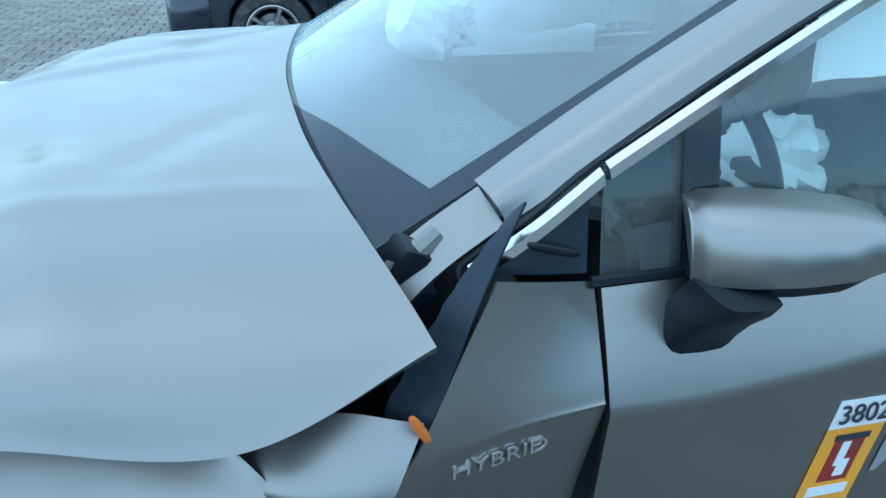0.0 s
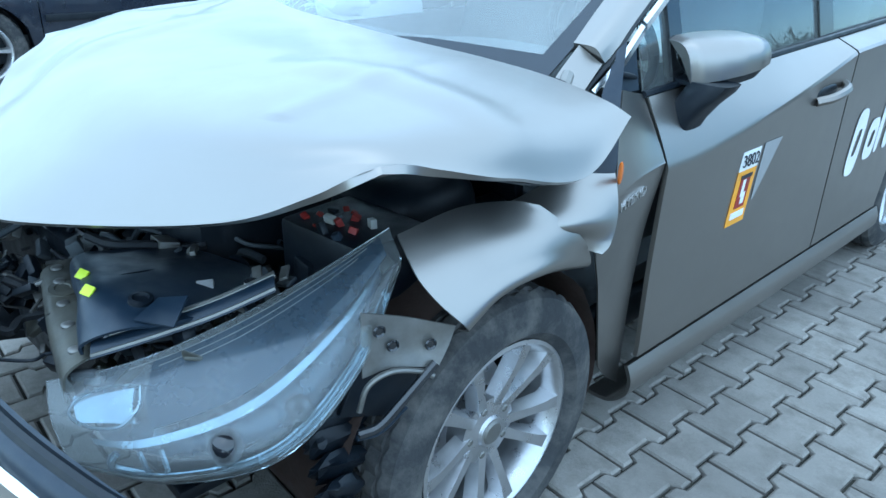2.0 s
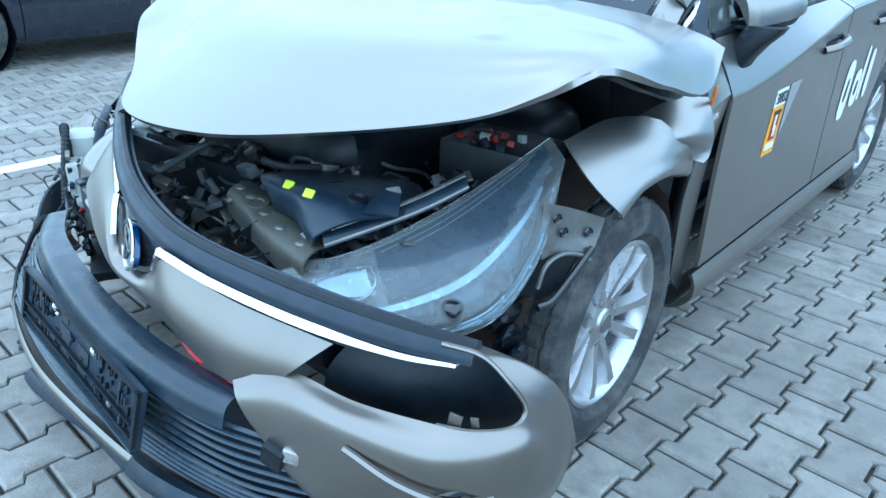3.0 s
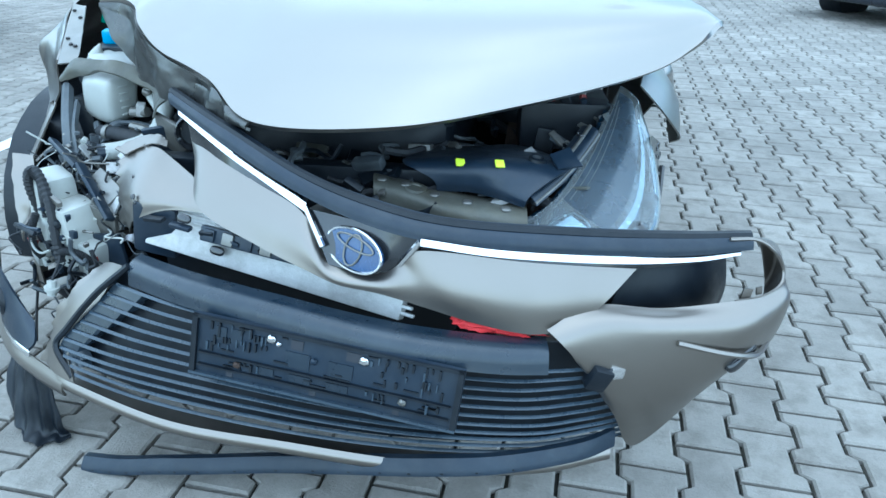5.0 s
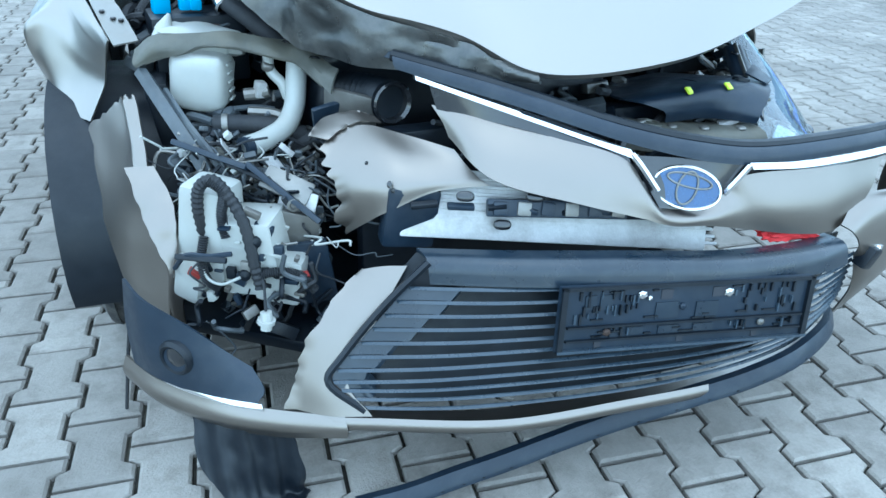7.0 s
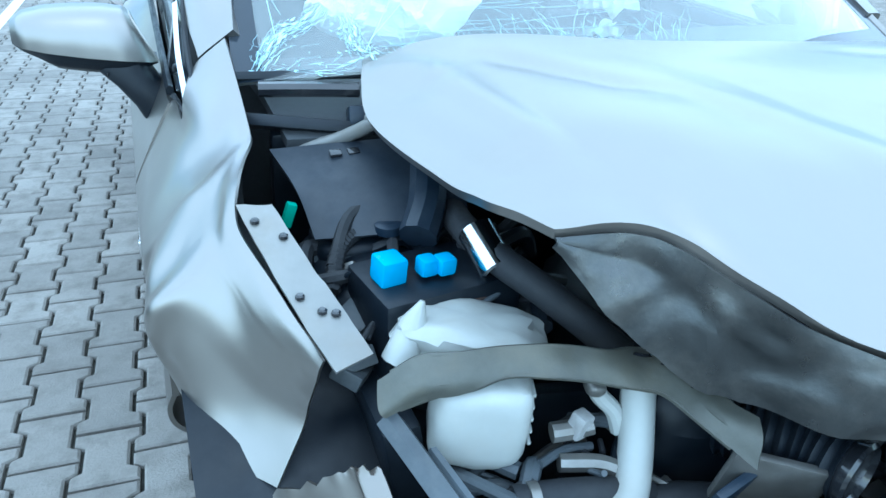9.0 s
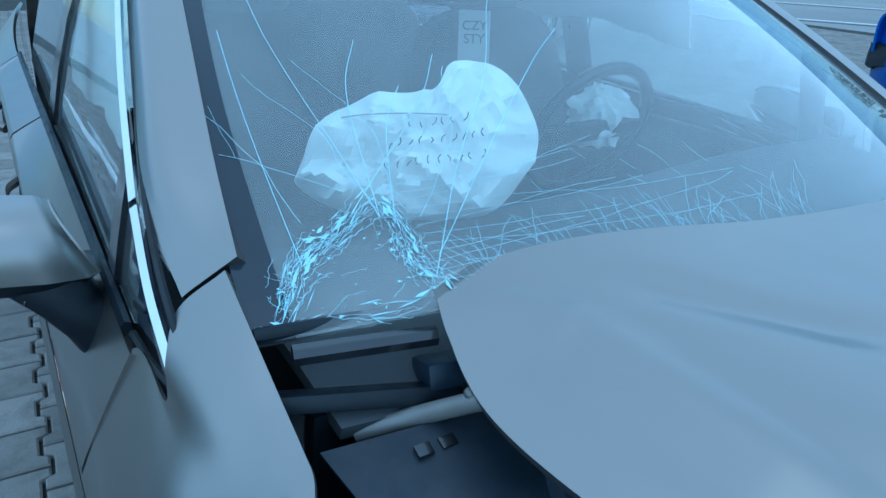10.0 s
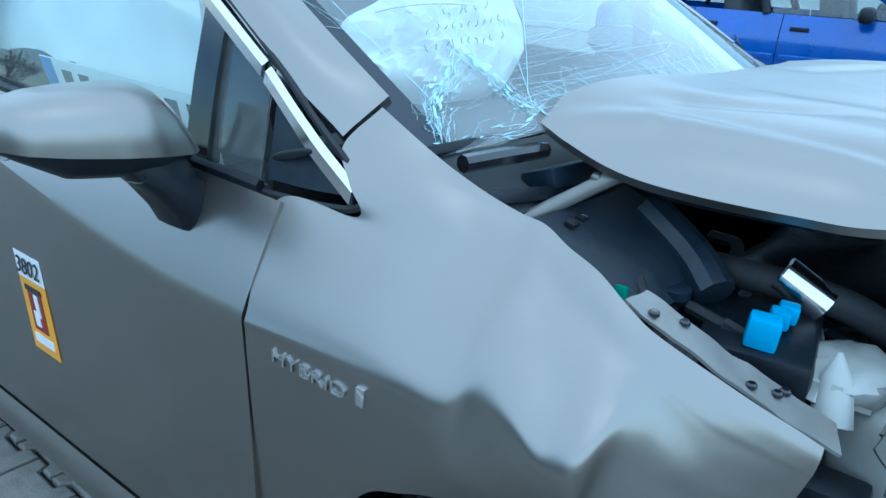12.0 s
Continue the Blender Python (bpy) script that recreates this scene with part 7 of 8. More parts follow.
for n_ in range(34):
    c = (rr.uniform(-0.58, -0.36), rr.uniform(0.60, 0.70), rr.uniform(0.56, 0.66))
    a = Vector(c)
    b = a + Vector((rr.uniform(-0.08, 0.1), rr.uniform(-0.08, 0.03), rr.uniform(-0.06, 0.03)))
    m = (a + b) / 2 + Vector((rr.uniform(-0.02, 0.02), rr.uniform(-0.02, 0.02), rr.uniform(-0.01, 0.03)))
    part("bay_hose", tube([tuple(a), tuple(m), tuple(b)], rr.choice((0.004, 0.006, 0.009, 0.012)), 8), (DUSTY, RUBBER, STEEL, DUSTY, PLASTIC)[n_ % 5], CAR)
# cracked white lamp housing
hous = part("lamp_housing", box((-0.548, 0.425, 0.495), (0.105, 0.10, 0.19), (0, 6, -34), 0.014, 0.85), WHITE_PLASTIC, CAR, "cracked white plastic lamp housing")
part("housing_box", box((-0.47, 0.385, 0.455), (0.12, 0.10, 0.16), (4, -4, -28), 0.012, 0.92), WHITE_PLASTIC, hous)
part("housing_box", box((-0.425, 0.37, 0.405), (0.09, 0.09, 0.10), (0, 8, -22), 0.012), WHITE_PLASTIC, hous)
part("housing_box", box((-0.585, 0.42, 0.40), (0.06, 0.08, 0.10), (0, 14, -40), 0.012), WHITE_PLASTIC, hous)
part("housing_rib", box((-0.475, 0.335, 0.475), (0.11, 0.006, 0.006), (0, 6, -28), 0.001), WHITE_PLASTIC, hous)
part("housing_rib", box((-0.44, 0.332, 0.44), (0.006, 0.006, 0.10), (0, 6, -28), 0.001), WHITE_PLASTIC, hous)
rb = random.Random(12)
for n_ in range(26):
    f = rb.random()
    c = (-0.60 + 0.20 * f, 0.385 - 0.075 * f + rb.uniform(-0.012, 0.004), 0.36 + 0.2 * rb.random())
    part("housing_detail", box(c, (rb.uniform(0.008, 0.04), 0.012, rb.uniform(0.005, 0.025)), (rb.uniform(-10, 10), rb.uniform(-25, 25), -26), 0.002), (WHITE_PLASTIC, PLASTIC_GREY, PLASTIC, PLASTIC_GREY, STEEL)[n_ % 5], hous)
part("housing_plate", box((-0.405, 0.385, 0.47), (0.10, 0.012, 0.12), (6, 14, -14), 0.004), STEEL, CAR, "grey metal plate behind the lamp housing")
part("housing_plate", box((-0.37, 0.36, 0.40), (0.08, 0.012, 0.14), (0, -8, -10), 0.004), PLASTIC_GREY, CAR)
part("lead", tube([(-0.575, 0.36, 0.47), (-0.57, 0.345, 0.43), (-0.545, 0.335, 0.415), (-0.51, 0.325, 0.43)], 0.003, 6), WHITE_PLASTIC, CAR)
part("torn_clip", tube([(-0.625, 0.375, 0.44), (-0.60, 0.355, 0.475), (-0.56, 0.335, 0.478), (-0.52, 0.32, 0.485)], 0.005, 6), PLASTIC_GREY, CAR)
for c, t_ in (((-0.475, 0.33, 0.50), 10), ((-0.44, 0.325, 0.43), 60), ((-0.50, 0.335, 0.43), -40), ((-0.41, 0.33, 0.40), 20)):
    part("housing_clip", add_lathe(bmesh.new(), [(0, 0.012), (0.008, 0.011), (0.01, 0.006), (0.012, 0.0)], 10, pose(*c, 0, 0, -100)), PLASTIC, hous)
for pts, rad in (([(-0.565, 0.39, 0.50), (-0.568, 0.38, 0.56), (-0.56, 0.375, 0.60), (-0.535, 0.37, 0.612), (-0.51, 0.355, 0.58), (-0.49, 0.335, 0.53), (-0.482, 0.32, 0.46), (-0.475, 0.31, 0.41)], 0.011), ([(-0.565, 0.375, 0.50), (-0.575, 0.36, 0.46), (-0.57, 0.35, 0.42), (-0.55, 0.345, 0.40)], 0.009), ([(-0.48, 0.315, 0.435), (-0.44, 0.31, 0.44), (-0.40, 0.31, 0.425), (-0.375, 0.31, 0.39)], 0.009), ([(-0.545, 0.37, 0.615), (-0.52, 0.36, 0.59), (-0.53, 0.37, 0.54), (-0.525, 0.36, 0.50)], 0.010)):
    part("harness", tube(pts, rad, 8, 60, 0.0012), RUBBER, CAR, "ribbed black wiring harness")
for a, b, w in (((-0.60, 0.53, 0.632), (-0.47, 0.43, 0.605), 0.022), ((-0.47, 0.44, 0.61), (-0.35, 0.345, 0.515), 0.026), ((-0.56, 0.50, 0.625), (-0.43, 0.42, 0.575), 0.012), ((-0.62, 0.365, 0.47), (-0.53, 0.315, 0.475), 0.010)):
    v = Vector(b) - Vector(a)
    part("cable_channel", box(tuple((Vector(a) + Vector(b)) / 2), (v.length, w, 0.012), (-35, -math.degrees(math.asin(v.z / v.length)), math.degrees(math.atan2(v.y, v.x))), 0.004), (PLASTIC_GREY, PLASTIC)[w < 0.02], CAR, "dark plastic cable channel")
part("metal_bracket", box((-0.40, 0.42, 0.565), (0.10, 0.05, 0.01), (40, 20, -30), 0.004), STEEL, CAR)
part("metal_bracket", box((-0.385, 0.40, 0.535), (0.075, 0.05, 0.008), (60, 10, -25), 0.004), ALU, CAR)
part("bracket_eye", add_lathe(bmesh.new(), [(0, 0.014), (0.006, 0.013), (0.007, 0.008), (0.002, 0.006), (0.002, 0)], 14, pose(-0.395, 0.375, 0.545, 0, 0, -100)), STEEL, CAR)

part("battery", box((-0.53, 0.862, 0.74), (0.2, 0.13, 0.15), (0, 0, 8), 0.012), PLASTIC, CAR, "black relay box with cyan covers")
for x, y, z, s_ in ((-0.597, 0.848, 0.832, 0.036), (-0.548, 0.842, 0.832, 0.024), (-0.525, 0.838, 0.832, 0.024)):
    part("cyan_cover", box((x, y, z), (s_, s_, s_), (4, 3, 12), 0.005), BLUE_CAP, CAR)
part("hose", tube([(-0.33, 0.70, 0.74), (-0.415, 0.765, 0.81), (-0.466, 0.838, 0.843), (-0.462, 0.96, 0.84), (-0.43, 1.05, 0.83)], 0.021, 12, 24), RUBBER, CAR, "black rubber hose")
part("hose_sleeve", add_lathe(bmesh.new(), [(-0.035, 0.02), (-0.033, 0.025), (0.033, 0.025), (0.035, 0.02)], 18, pose(-0.466, 0.838, 0.843, 0, 0, 0) @ pose(0, 0, 0, 0, -30, 100)), CHROME, CAR, "bright metal hose sleeve")
part("washer_disc", lump((-0.488, 0.818, 0.795), (0.05, 0.035, 0.01), 2.4, (10, 0, 20)), RUST, CAR)
part("green_cap", box((-0.695, 0.985, 0.86), (0.014, 0.014, 0.035), (0, 20, 0), 0.003), GREEN, CAR)
cowl = smooth_grid([[(-0.69, 1.15, 0.892), (-0.58, 1.13, 0.90), (-0.44, 1.10, 0.91)], [(-0.67, 1.05, 0.862), (-0.57, 1.03, 0.872), (-0.44, 1.01, 0.88)], [(-0.66, 0.985, 0.815), (-0.57, 0.96, 0.822), (-0.44, 0.945, 0.83)]], 14, 20)
cw = put("cowl_panel", shell("cowl_panel", cowl, 0.006), material("cowl_plastic", (0.01, 0.016, 0.026), 0.5, 0, 0.2, 60, 8, dirt=0.25, dirt_colour=(0.08, 0.085, 0.095)), CAR, "dark blue-grey plastic cowl panel")
for dx in (0, 0.028):
    part("cowl_slot", box((-0.60 + dx, 1.10, 0.899), (0.018, 0.014, 0.006), (18, 0, 0), 0.001), GLOSS, cw)
part("cowl_duct", tube([(-0.47, 1.05, 0.90), (-0.50, 0.97, 0.86), (-0.53, 0.925, 0.83)], 0.028, 10), PLASTIC_GREY, CAR)
part("cowl_trim", box((-0.62, 1.185, 0.918), (0.2, 0.05, 0.02), (-25, 5, -14), 0.006), PLASTIC, CAR)
part("cowl_trim", box((-0.50, 1.17, 0.93), (0.12, 0.06, 0.03), (-20, 0, -10), 0.006), PLASTIC_GREY, CAR)
hin = part("bonnet_hinge", tube([(-0.64, 1.175, 0.885), (-0.59, 1.15, 0.902), (-0.56, 1.118, 0.925), (-0.535, 1.08, 0.952), (-0.49, 1.05, 0.965)], 0.011, 12), PAINT_CREAM, CAR, "cream painted bonnet hinge")
part("hinge_bolt", lump((-0.547, 1.098, 0.95), (0.016, 0.016, 0.014), 2.4), STEEL, hin)
wiper = part("wiper_arm", tube([(-0.69, 1.215, 0.972), (-0.62, 1.20, 0.972), (-0.538, 1.185, 0.97)], 0.012, 8), GLOSS, CAR, "black wiper arm lying on the glass")
part("wiper_blade", box((-0.60, 1.235, 0.985), (0.24, 0.018, 0.014), (-25, 0, -8), 0.005), PLASTIC, wiper)
# left cowl end, open under the bent bonnet
part("cowl_end", box((0.72, 1.20, 0.93), (0.14, 0.12, 0.03), (-20, 20, 16), 0.008), PLASTIC_GREY, CAR)
part("hinge", tube([(0.74, 1.18, 0.91), (0.77, 1.22, 0.95), (0.75, 1.27, 0.98)], 0.014, 8), PAINT_CREAM, CAR)
pil = smooth_grid([[(0.722, 1.33, 1.025), (0.768, 1.352, 0.99)], [(0.735, 1.25, 0.975), (0.785, 1.27, 0.94)], [(0.75, 1.18, 0.92), (0.80, 1.20, 0.88)]], 12, 8)
put("pillar_foot", shell("pillar_foot", pil, 0.01, flip=False), PAINT, CAR, "bare lower end of the windscreen pillar")
part("pillar_foam", box((0.755, 1.215, 0.925), (0.05, 0.05, 0.11), (-30, 10, 10), 0.012), PLASTIC, CAR)
part("side_lamp", lump((0.938, 1.212, 0.835), (0.009, 0.012, 0.062), 2.6, (28, 12, 10)), AMBER, CAR, "broken amber side lamp")
gap = box((0.80, 1.45, 0.56), (0.02, 0.05, 0.62), (0, 2, 0), 0.004)
part("door_jamb", gap, GLOSS, CAR, "black door gap")
part("door_jamb", box((-0.80, 1.404, 0.56), (0.02, 0.05, 0.62), (0, -2, 0), 0.004), GLOSS, CAR)

# wiring and small metal parts of the open nose
nose_mark = marks()
r = random.Random(5)


def cable(a, b, sag, rad, mat, name="cable", ribs=0.0):
    m = [tuple(np.array(a) + (np.array(b) - a) * f + np.array((r.uniform(-1, 1), r.uniform(-1, 1), r.uniform(-1, 0.4))) * sag) for f in (0.25, 0.5, 0.75)]
    return part(name, tube([a, *m, b], rad, 6, 40 if ribs else 0, ribs), mat, CAR)


def nose_place():
    """Somewhere in the torn-open corner between wheel, lamp housing and crash bar."""
    f, h = r.random(), r.random()
    return np.array((-0.595 + 0.255 * f, 0.575 - 0.10 * f - 0.12 * h, 0.635 - 0.05 * f - 0.12 * h)) + [r.gauss(0, 0.015) for _ in range(3)]


for k in range(110):
    a = nose_place()
    cable(tuple(a), tuple(a + [r.uniform(-0.1, 0.14), r.uniform(-0.1, 0.06), r.uniform(-0.09, 0.04)]), 0.022, r.choice((0.0012, 0.0018, 0.0025, 0.004)), (RUBBER, DUSTY, STEEL, PLASTIC, WHITE_PLASTIC, DUSTY)[k % 6])
for k in range(70):
    part("connector", box(tuple(nose_place()), (r.uniform(0.008, 0.024), r.uniform(0.006, 0.016), r.uniform(0.005, 0.013)), [r.uniform(-60, 60) for _ in range(3)], 0.002), (PLASTIC, DUSTY, STEEL, PLASTIC, DUSTY, STEEL, PLASTIC, WHITE_PLASTIC)[k % 8], CAR)
for k in range(60):
    c = nose_place() + (0, 0.02, -0.01)
    part("bracket", box(tuple(c), (r.uniform(0.02, 0.07), r.uniform(0.01, 0.035), 0.003), [r.uniform(-70, 70) for _ in range(3)], 0.001), (STEEL, ALU, DUSTY, OLIVE)[k % 4], CAR)
for k in range(26):
    c = (r.uniform(-0.60, -0.34), r.uniform(0.33, 0.46), r.uniform(0.28, 0.40))
    part("bracket", box(c, (r.uniform(0.02, 0.07), r.uniform(0.01, 0.03), r.uniform(0.006, 0.02)), [r.uniform(-70, 70) for _ in range(3)], 0.002), (PLASTIC, DUSTY, STEEL, PLASTIC)[k % 4], CAR)
for k in range(16):
    a = (r.uniform(-0.60, -0.36), r.uniform(0.29, 0.36), r.uniform(0.32, 0.5))
    cable(a, (a[0] + r.uniform(-0.08, 0.08), a[1] + r.uniform(-0.02, 0.03), a[2] + r.uniform(-0.12, 0.02)), 0.02, r.choice((0.002, 0.003, 0.005)), (RUBBER, PLASTIC, DUSTY)[k % 3])
part("loose_cable", tube([(-0.71, 0.60, 0.44), (-0.735, 0.56, 0.3), (-0.77, 0.53, 0.12), (-0.79, 0.52, 0.012)], 0.004, 6), RUBBER, CAR)
part("red_clip", box((-0.59, 0.375, 0.425), (0.026, 0.016, 0.016), (20, 30, -20), 0.003), RED_PLASTIC, CAR)
part("red_clip", box((-0.395, 0.315, 0.42), (0.024, 0.016, 0.014), (20, 0, 10), 0.003), RED_PLASTIC, CAR)
wc = part("white_connector", tube([(-0.473, 0.265, 0.385), (-0.473, 0.262, 0.372), (-0.476, 0.258, 0.35)], 0.011, 10), WHITE_PLASTIC, CAR)
part("connector_collar", add_lathe(bmesh.new(), [(-0.004, 0.011), (-0.004, 0.017), (0.004, 0.017), (0.004, 0.011)], 12, pose(-0.474, 0.261, 0.367, 0, -80, 0)), WHITE_PLASTIC, wc)
part("connector_lead", tube([(-0.473, 0.266, 0.385), (-0.47, 0.30, 0.42), (-0.475, 0.32, 0.45)], 0.003, 6), RUBBER, wc)
part("nose_floor", box((-0.44, 0.48, 0.26), (0.36, 0.26, 0.03), (0, 6, -26), 0.008), PLASTIC, CAR)
part("nose_wall", box((-0.40, 0.76, 0.45), (0.36, 0.03, 0.40), (-4, 0, -14), 0.008), PLASTIC, CAR)
for k in range(60):
    c = (r.uniform(0.02, 0.74), r.uniform(0.36, 0.85), r.uniform(0.54, 0.67))
    part("bracket", box(c, (r.uniform(0.02, 0.09), r.uniform(0.015, 0.05), r.uniform(0.006, 0.03)), [r.uniform(-35, 35) for _ in range(3)], 0.003), (PLASTIC, DUSTY, STEEL, PLASTIC, OLIVE)[k % 5], CAR)
for k in range(34):
    a = (r.uniform(0.0, 0.74), r.uniform(0.4, 0.85), r.uniform(0.58, 0.70))
    cable(a, (a[0] + r.uniform(-0.2, 0.2), a[1] + r.uniform(-0.2, 0.2), a[2] + r.uniform(-0.06, 0.04)), 0.03, r.uniform(0.004, 0.011), (RUBBER, PLASTIC, DUSTY)[k % 3])
for k in range(22):
    c = (r.uniform(-0.63, -0.35), r.uniform(0.86, 1.04), r.uniform(0.66, 0.80))
    part("bracket", box(c, (r.uniform(0.03, 0.09), r.uniform(0.03, 0.07), r.uniform(0.01, 0.04)), [r.uniform(-40, 40) for _ in range(3)], 0.003), (PLASTIC, DUSTY, PLASTIC)[k % 3], CAR)
for k in range(12):
    a = (r.uniform(-0.60, -0.35), r.uniform(0.88, 1.03), r.uniform(0.72, 0.82))
    cable(a, (max(-0.62, a[0] + r.uniform(-0.15, 0.15)), a[1] + r.uniform(-0.15, 0.15), a[2] + r.uniform(-0.06, 0.04)), 0.03, r.uniform(0.005, 0.011), (RUBBER, PLASTIC)[k % 2])

for n_ in range(170):
    x = r.uniform(-0.05, 0.62)
    c = (x, 0.32 + r.random() * 0.26, 0.50 + 0.13 * r.random() + 0.03 * r.random())
    part("bay_part", box(c, (r.uniform(0.012, 0.06), r.uniform(0.01, 0.035), r.uniform(0.006, 0.03)), [r.uniform(-45, 45) for _ in range(3)], 0.003), (PLASTIC, DUSTY, STEEL, PLASTIC, DUSTY, STEEL, PLASTIC, OLIVE)[n_ % 8], CAR)
for n_ in range(60):
    a = (r.uniform(-0.05, 0.62), r.uniform(0.32, 0.6), r.uniform(0.56, 0.66))
    cable(a, (a[0] + r.uniform(-0.12, 0.12), a[1] + r.uniform(-0.1, 0.1), a[2] + r.uniform(-0.06, 0.03)), 0.02, r.choice((0.003, 0.004, 0.006, 0.009)), (RUBBER, PLASTIC, DUSTY, STEEL)[n_ % 4])
for n_ in range(40):
    f = r.random()
    c = (0.52 + 0.28 * f + r.gauss(0, 0.02), 0.36 + 0.40 * f + r.gauss(0, 0.02), 0.63 + 0.11 * f + r.gauss(0, 0.012))
    part("lamp_fixing", box(c, (r.uniform(0.015, 0.06), r.uniform(0.012, 0.03), r.uniform(0.005, 0.014)), [r.uniform(-40, 40) for _ in range(3)], 0.002), (STEEL, DUSTY, ALU, STEEL, PLASTIC)[n_ % 5], CAR)
part("bay_hose", tube([(-0.66, 0.90, 0.78), (-0.63, 0.96, 0.815), (-0.58, 0.99, 0.82), (-0.52, 0.97, 0.80)], 0.012, 8, 50, 0.001), RUBBER, CAR)
part("bay_hose", tube([(-0.65, 0.93, 0.80), (-0.60, 1.0, 0.845), (-0.52, 1.0, 0.84), (-0.45, 0.97, 0.80)], 0.010, 8), RUBBER, CAR)
part("reservoir_cap", add_lathe(bmesh.new(), [(0, 0.02), (0.012, 0.02), (0.014, 0.016), (0.014, 0)], 14, pose(-0.56, 0.965, 0.825, 0, -90, 0)), PLASTIC_GREY, CAR)
part("strut_cap", lump((-0.60, 1.02, 0.79), (0.12, 0.12, 0.05), 3), PLASTIC, CAR)

# hoses, clips and bent sheet round the tank and under the cowl
rk = random.Random(31)
for n_ in range(70):
    c = (rk.uniform(-0.59, -0.34), rk.uniform(0.55, 0.63), rk.uniform(0.52, 0.60))
    part("bay_part", box(c, (rk.uniform(0.012, 0.05), rk.uniform(0.01, 0.03), rk.uniform(0.004, 0.014)), [rk.uniform(-60, 60) for _ in range(3)], 0.002), (PLASTIC, DUSTY, STEEL, PLASTIC, OLIVE)[n_ % 5], CAR)
for n_ in range(46):
    a = Vector((rk.uniform(-0.56, -0.32), rk.uniform(0.55, 0.63), rk.uniform(0.54, 0.61)))
    b = a + Vector((rk.uniform(-0.04, 0.12), rk.uniform(-0.08, 0.02), rk.uniform(-0.07, 0.02)))
    m = (a + b) / 2 + Vector((rk.uniform(-0.03, 0.03), rk.uniform(-0.03, 0.03), rk.uniform(-0.03, 0.02)))
    part("cable", tube([tuple(a), tuple(m), tuple(b)], rk.choice((0.0015, 0.002, 0.003, 0.005)), 6), (RUBBER, PLASTIC, DUSTY, STEEL)[n_ % 4], CAR)
for n_ in range(50):
    c = (rk.uniform(-0.66, -0.36), rk.uniform(0.80, 1.02), rk.uniform(0.70, 0.785))
    part("bay_part", box(c, (rk.uniform(0.015, 0.06), rk.uniform(0.015, 0.05), rk.uniform(0.01, 0.03)), [rk.uniform(-40, 40) for _ in range(3)], 0.003), (PLASTIC, DUSTY, PLASTIC, STEEL, PLASTIC, DUSTY)[n_ % 6], CAR)
for n_ in range(26):
    a = Vector((rk.uniform(-0.66, -0.40), rk.uniform(0.80, 1.02), rk.uniform(0.76, 0.81)))
    b = a + Vector((rk.uniform(-0.12, 0.12), rk.uniform(-0.12, 0.12), rk.uniform(-0.05, 0.0)))
    m = (a + b) / 2 + Vector((rk.uniform(-0.03, 0.03), rk.uniform(-0.03, 0.03), rk.uniform(0.0, 0.03)))
    part("cable", tube([tuple(a), tuple(m), tuple(b)], rk.choice((0.004, 0.006, 0.01, 0.013)), 8), (RUBBER, PLASTIC, RUBBER, DUSTY)[n_ % 4], CAR)

# ---- cabin ----
dash = smooth_grid([[(x, 1.12 + 0.1 * x * x, 0.905) for x in (-0.66, -0.33, 0, 0.33, 0.66)], [(x, 1.32, 0.955) for x in (-0.68, -0.34, 0, 0.34, 0.68)], [(x, 1.52, 0.945 + (0.03 if x > 0.2 else 0)) for x in (-0.69, -0.34, 0, 0.34, 0.69)], [(x, 1.60, 0.88) for x in (-0.69, -0.34, 0, 0.34, 0.69)], [(x, 1.60, 0.62) for x in (-0.69, -0.34, 0, 0.34, 0.69)]], 24, 24)
put("dashboard", shell("dashboard", dash, 0.02), FABRIC, CAR, "dark grey dashboard")
part("cabin_floor", box((0, 2.4, 0.36), (1.4, 2.0, 0.06), (0, 0, 0), 0.01), FABRIC, CAR)
part("rear_bulkhead", box((0, 3.5, 0.8), (1.3, 0.06, 0.8), (-12, 0, 0), 0.02), FABRIC, CAR)
for s in (1, -1):
    seat = part("front_seat", lump((s * 0.36, 2.35, 0.86), (0.5, 0.2, 0.66), 3.5, (-14, 0, 0)), FABRIC, CAR, "dark grey fabric seat")
    part("headrest", lump((s * 0.36, 2.43, 1.25), (0.27, 0.11, 0.18), 3, (-8, 0, 0)), FABRIC, seat)
    part("seat_base", lump((s * 0.36, 2.08, 0.6), (0.5, 0.5, 0.2), 3.5), FABRIC, seat)
    part("door_card", box((s * 0.775, 2.1, 0.72), (0.03, 1.2, 0.36), (0, 0, 0), 0.01), FABRIC, CAR)
    if s > 0:
        curtain = smooth_grid([[(0.585 + 0.085 * f, y, 1.30 - 0.27 * f + 0.02 * math.sin(9 * y)) for y in (1.88, 2.05, 2.25, 2.5, 2.9, 3.1)] for f in (0.55, 0.35, 0.15, 0.0)], 24, 60)
    else:
        curtain = np.array([[(-(glass_x(y, z_) - 0.025 - 0.055 * f), y, z_) for y in np.linspace(1.68, 3.05, 60) for z_ in (roofline(y) - 0.012 - f * (roofline(y) - 0.012 - 0.985 - 0.015 * math.sin(9 * y)),)] for f in np.linspace(1, 0, 24)])
    curtain += np.array([[(0.02 * noise.noise(Vector(p) * 8 + Vector((0, 0, s))), 0, 0.012 * noise.noise(Vector(p) * 13)) for p in row] for row in curtain])
    put("curtain_airbag", shell("curtain_airbag", curtain, 0.01, flip=s < 0), CLOTH, CAR, "white deployed curtain airbag behind the window")
part("rear_seat", lump((0, 3.25, 0.86), (1.25, 0.22, 0.62), 5, (-16, 0, 0)), FABRIC, CAR)
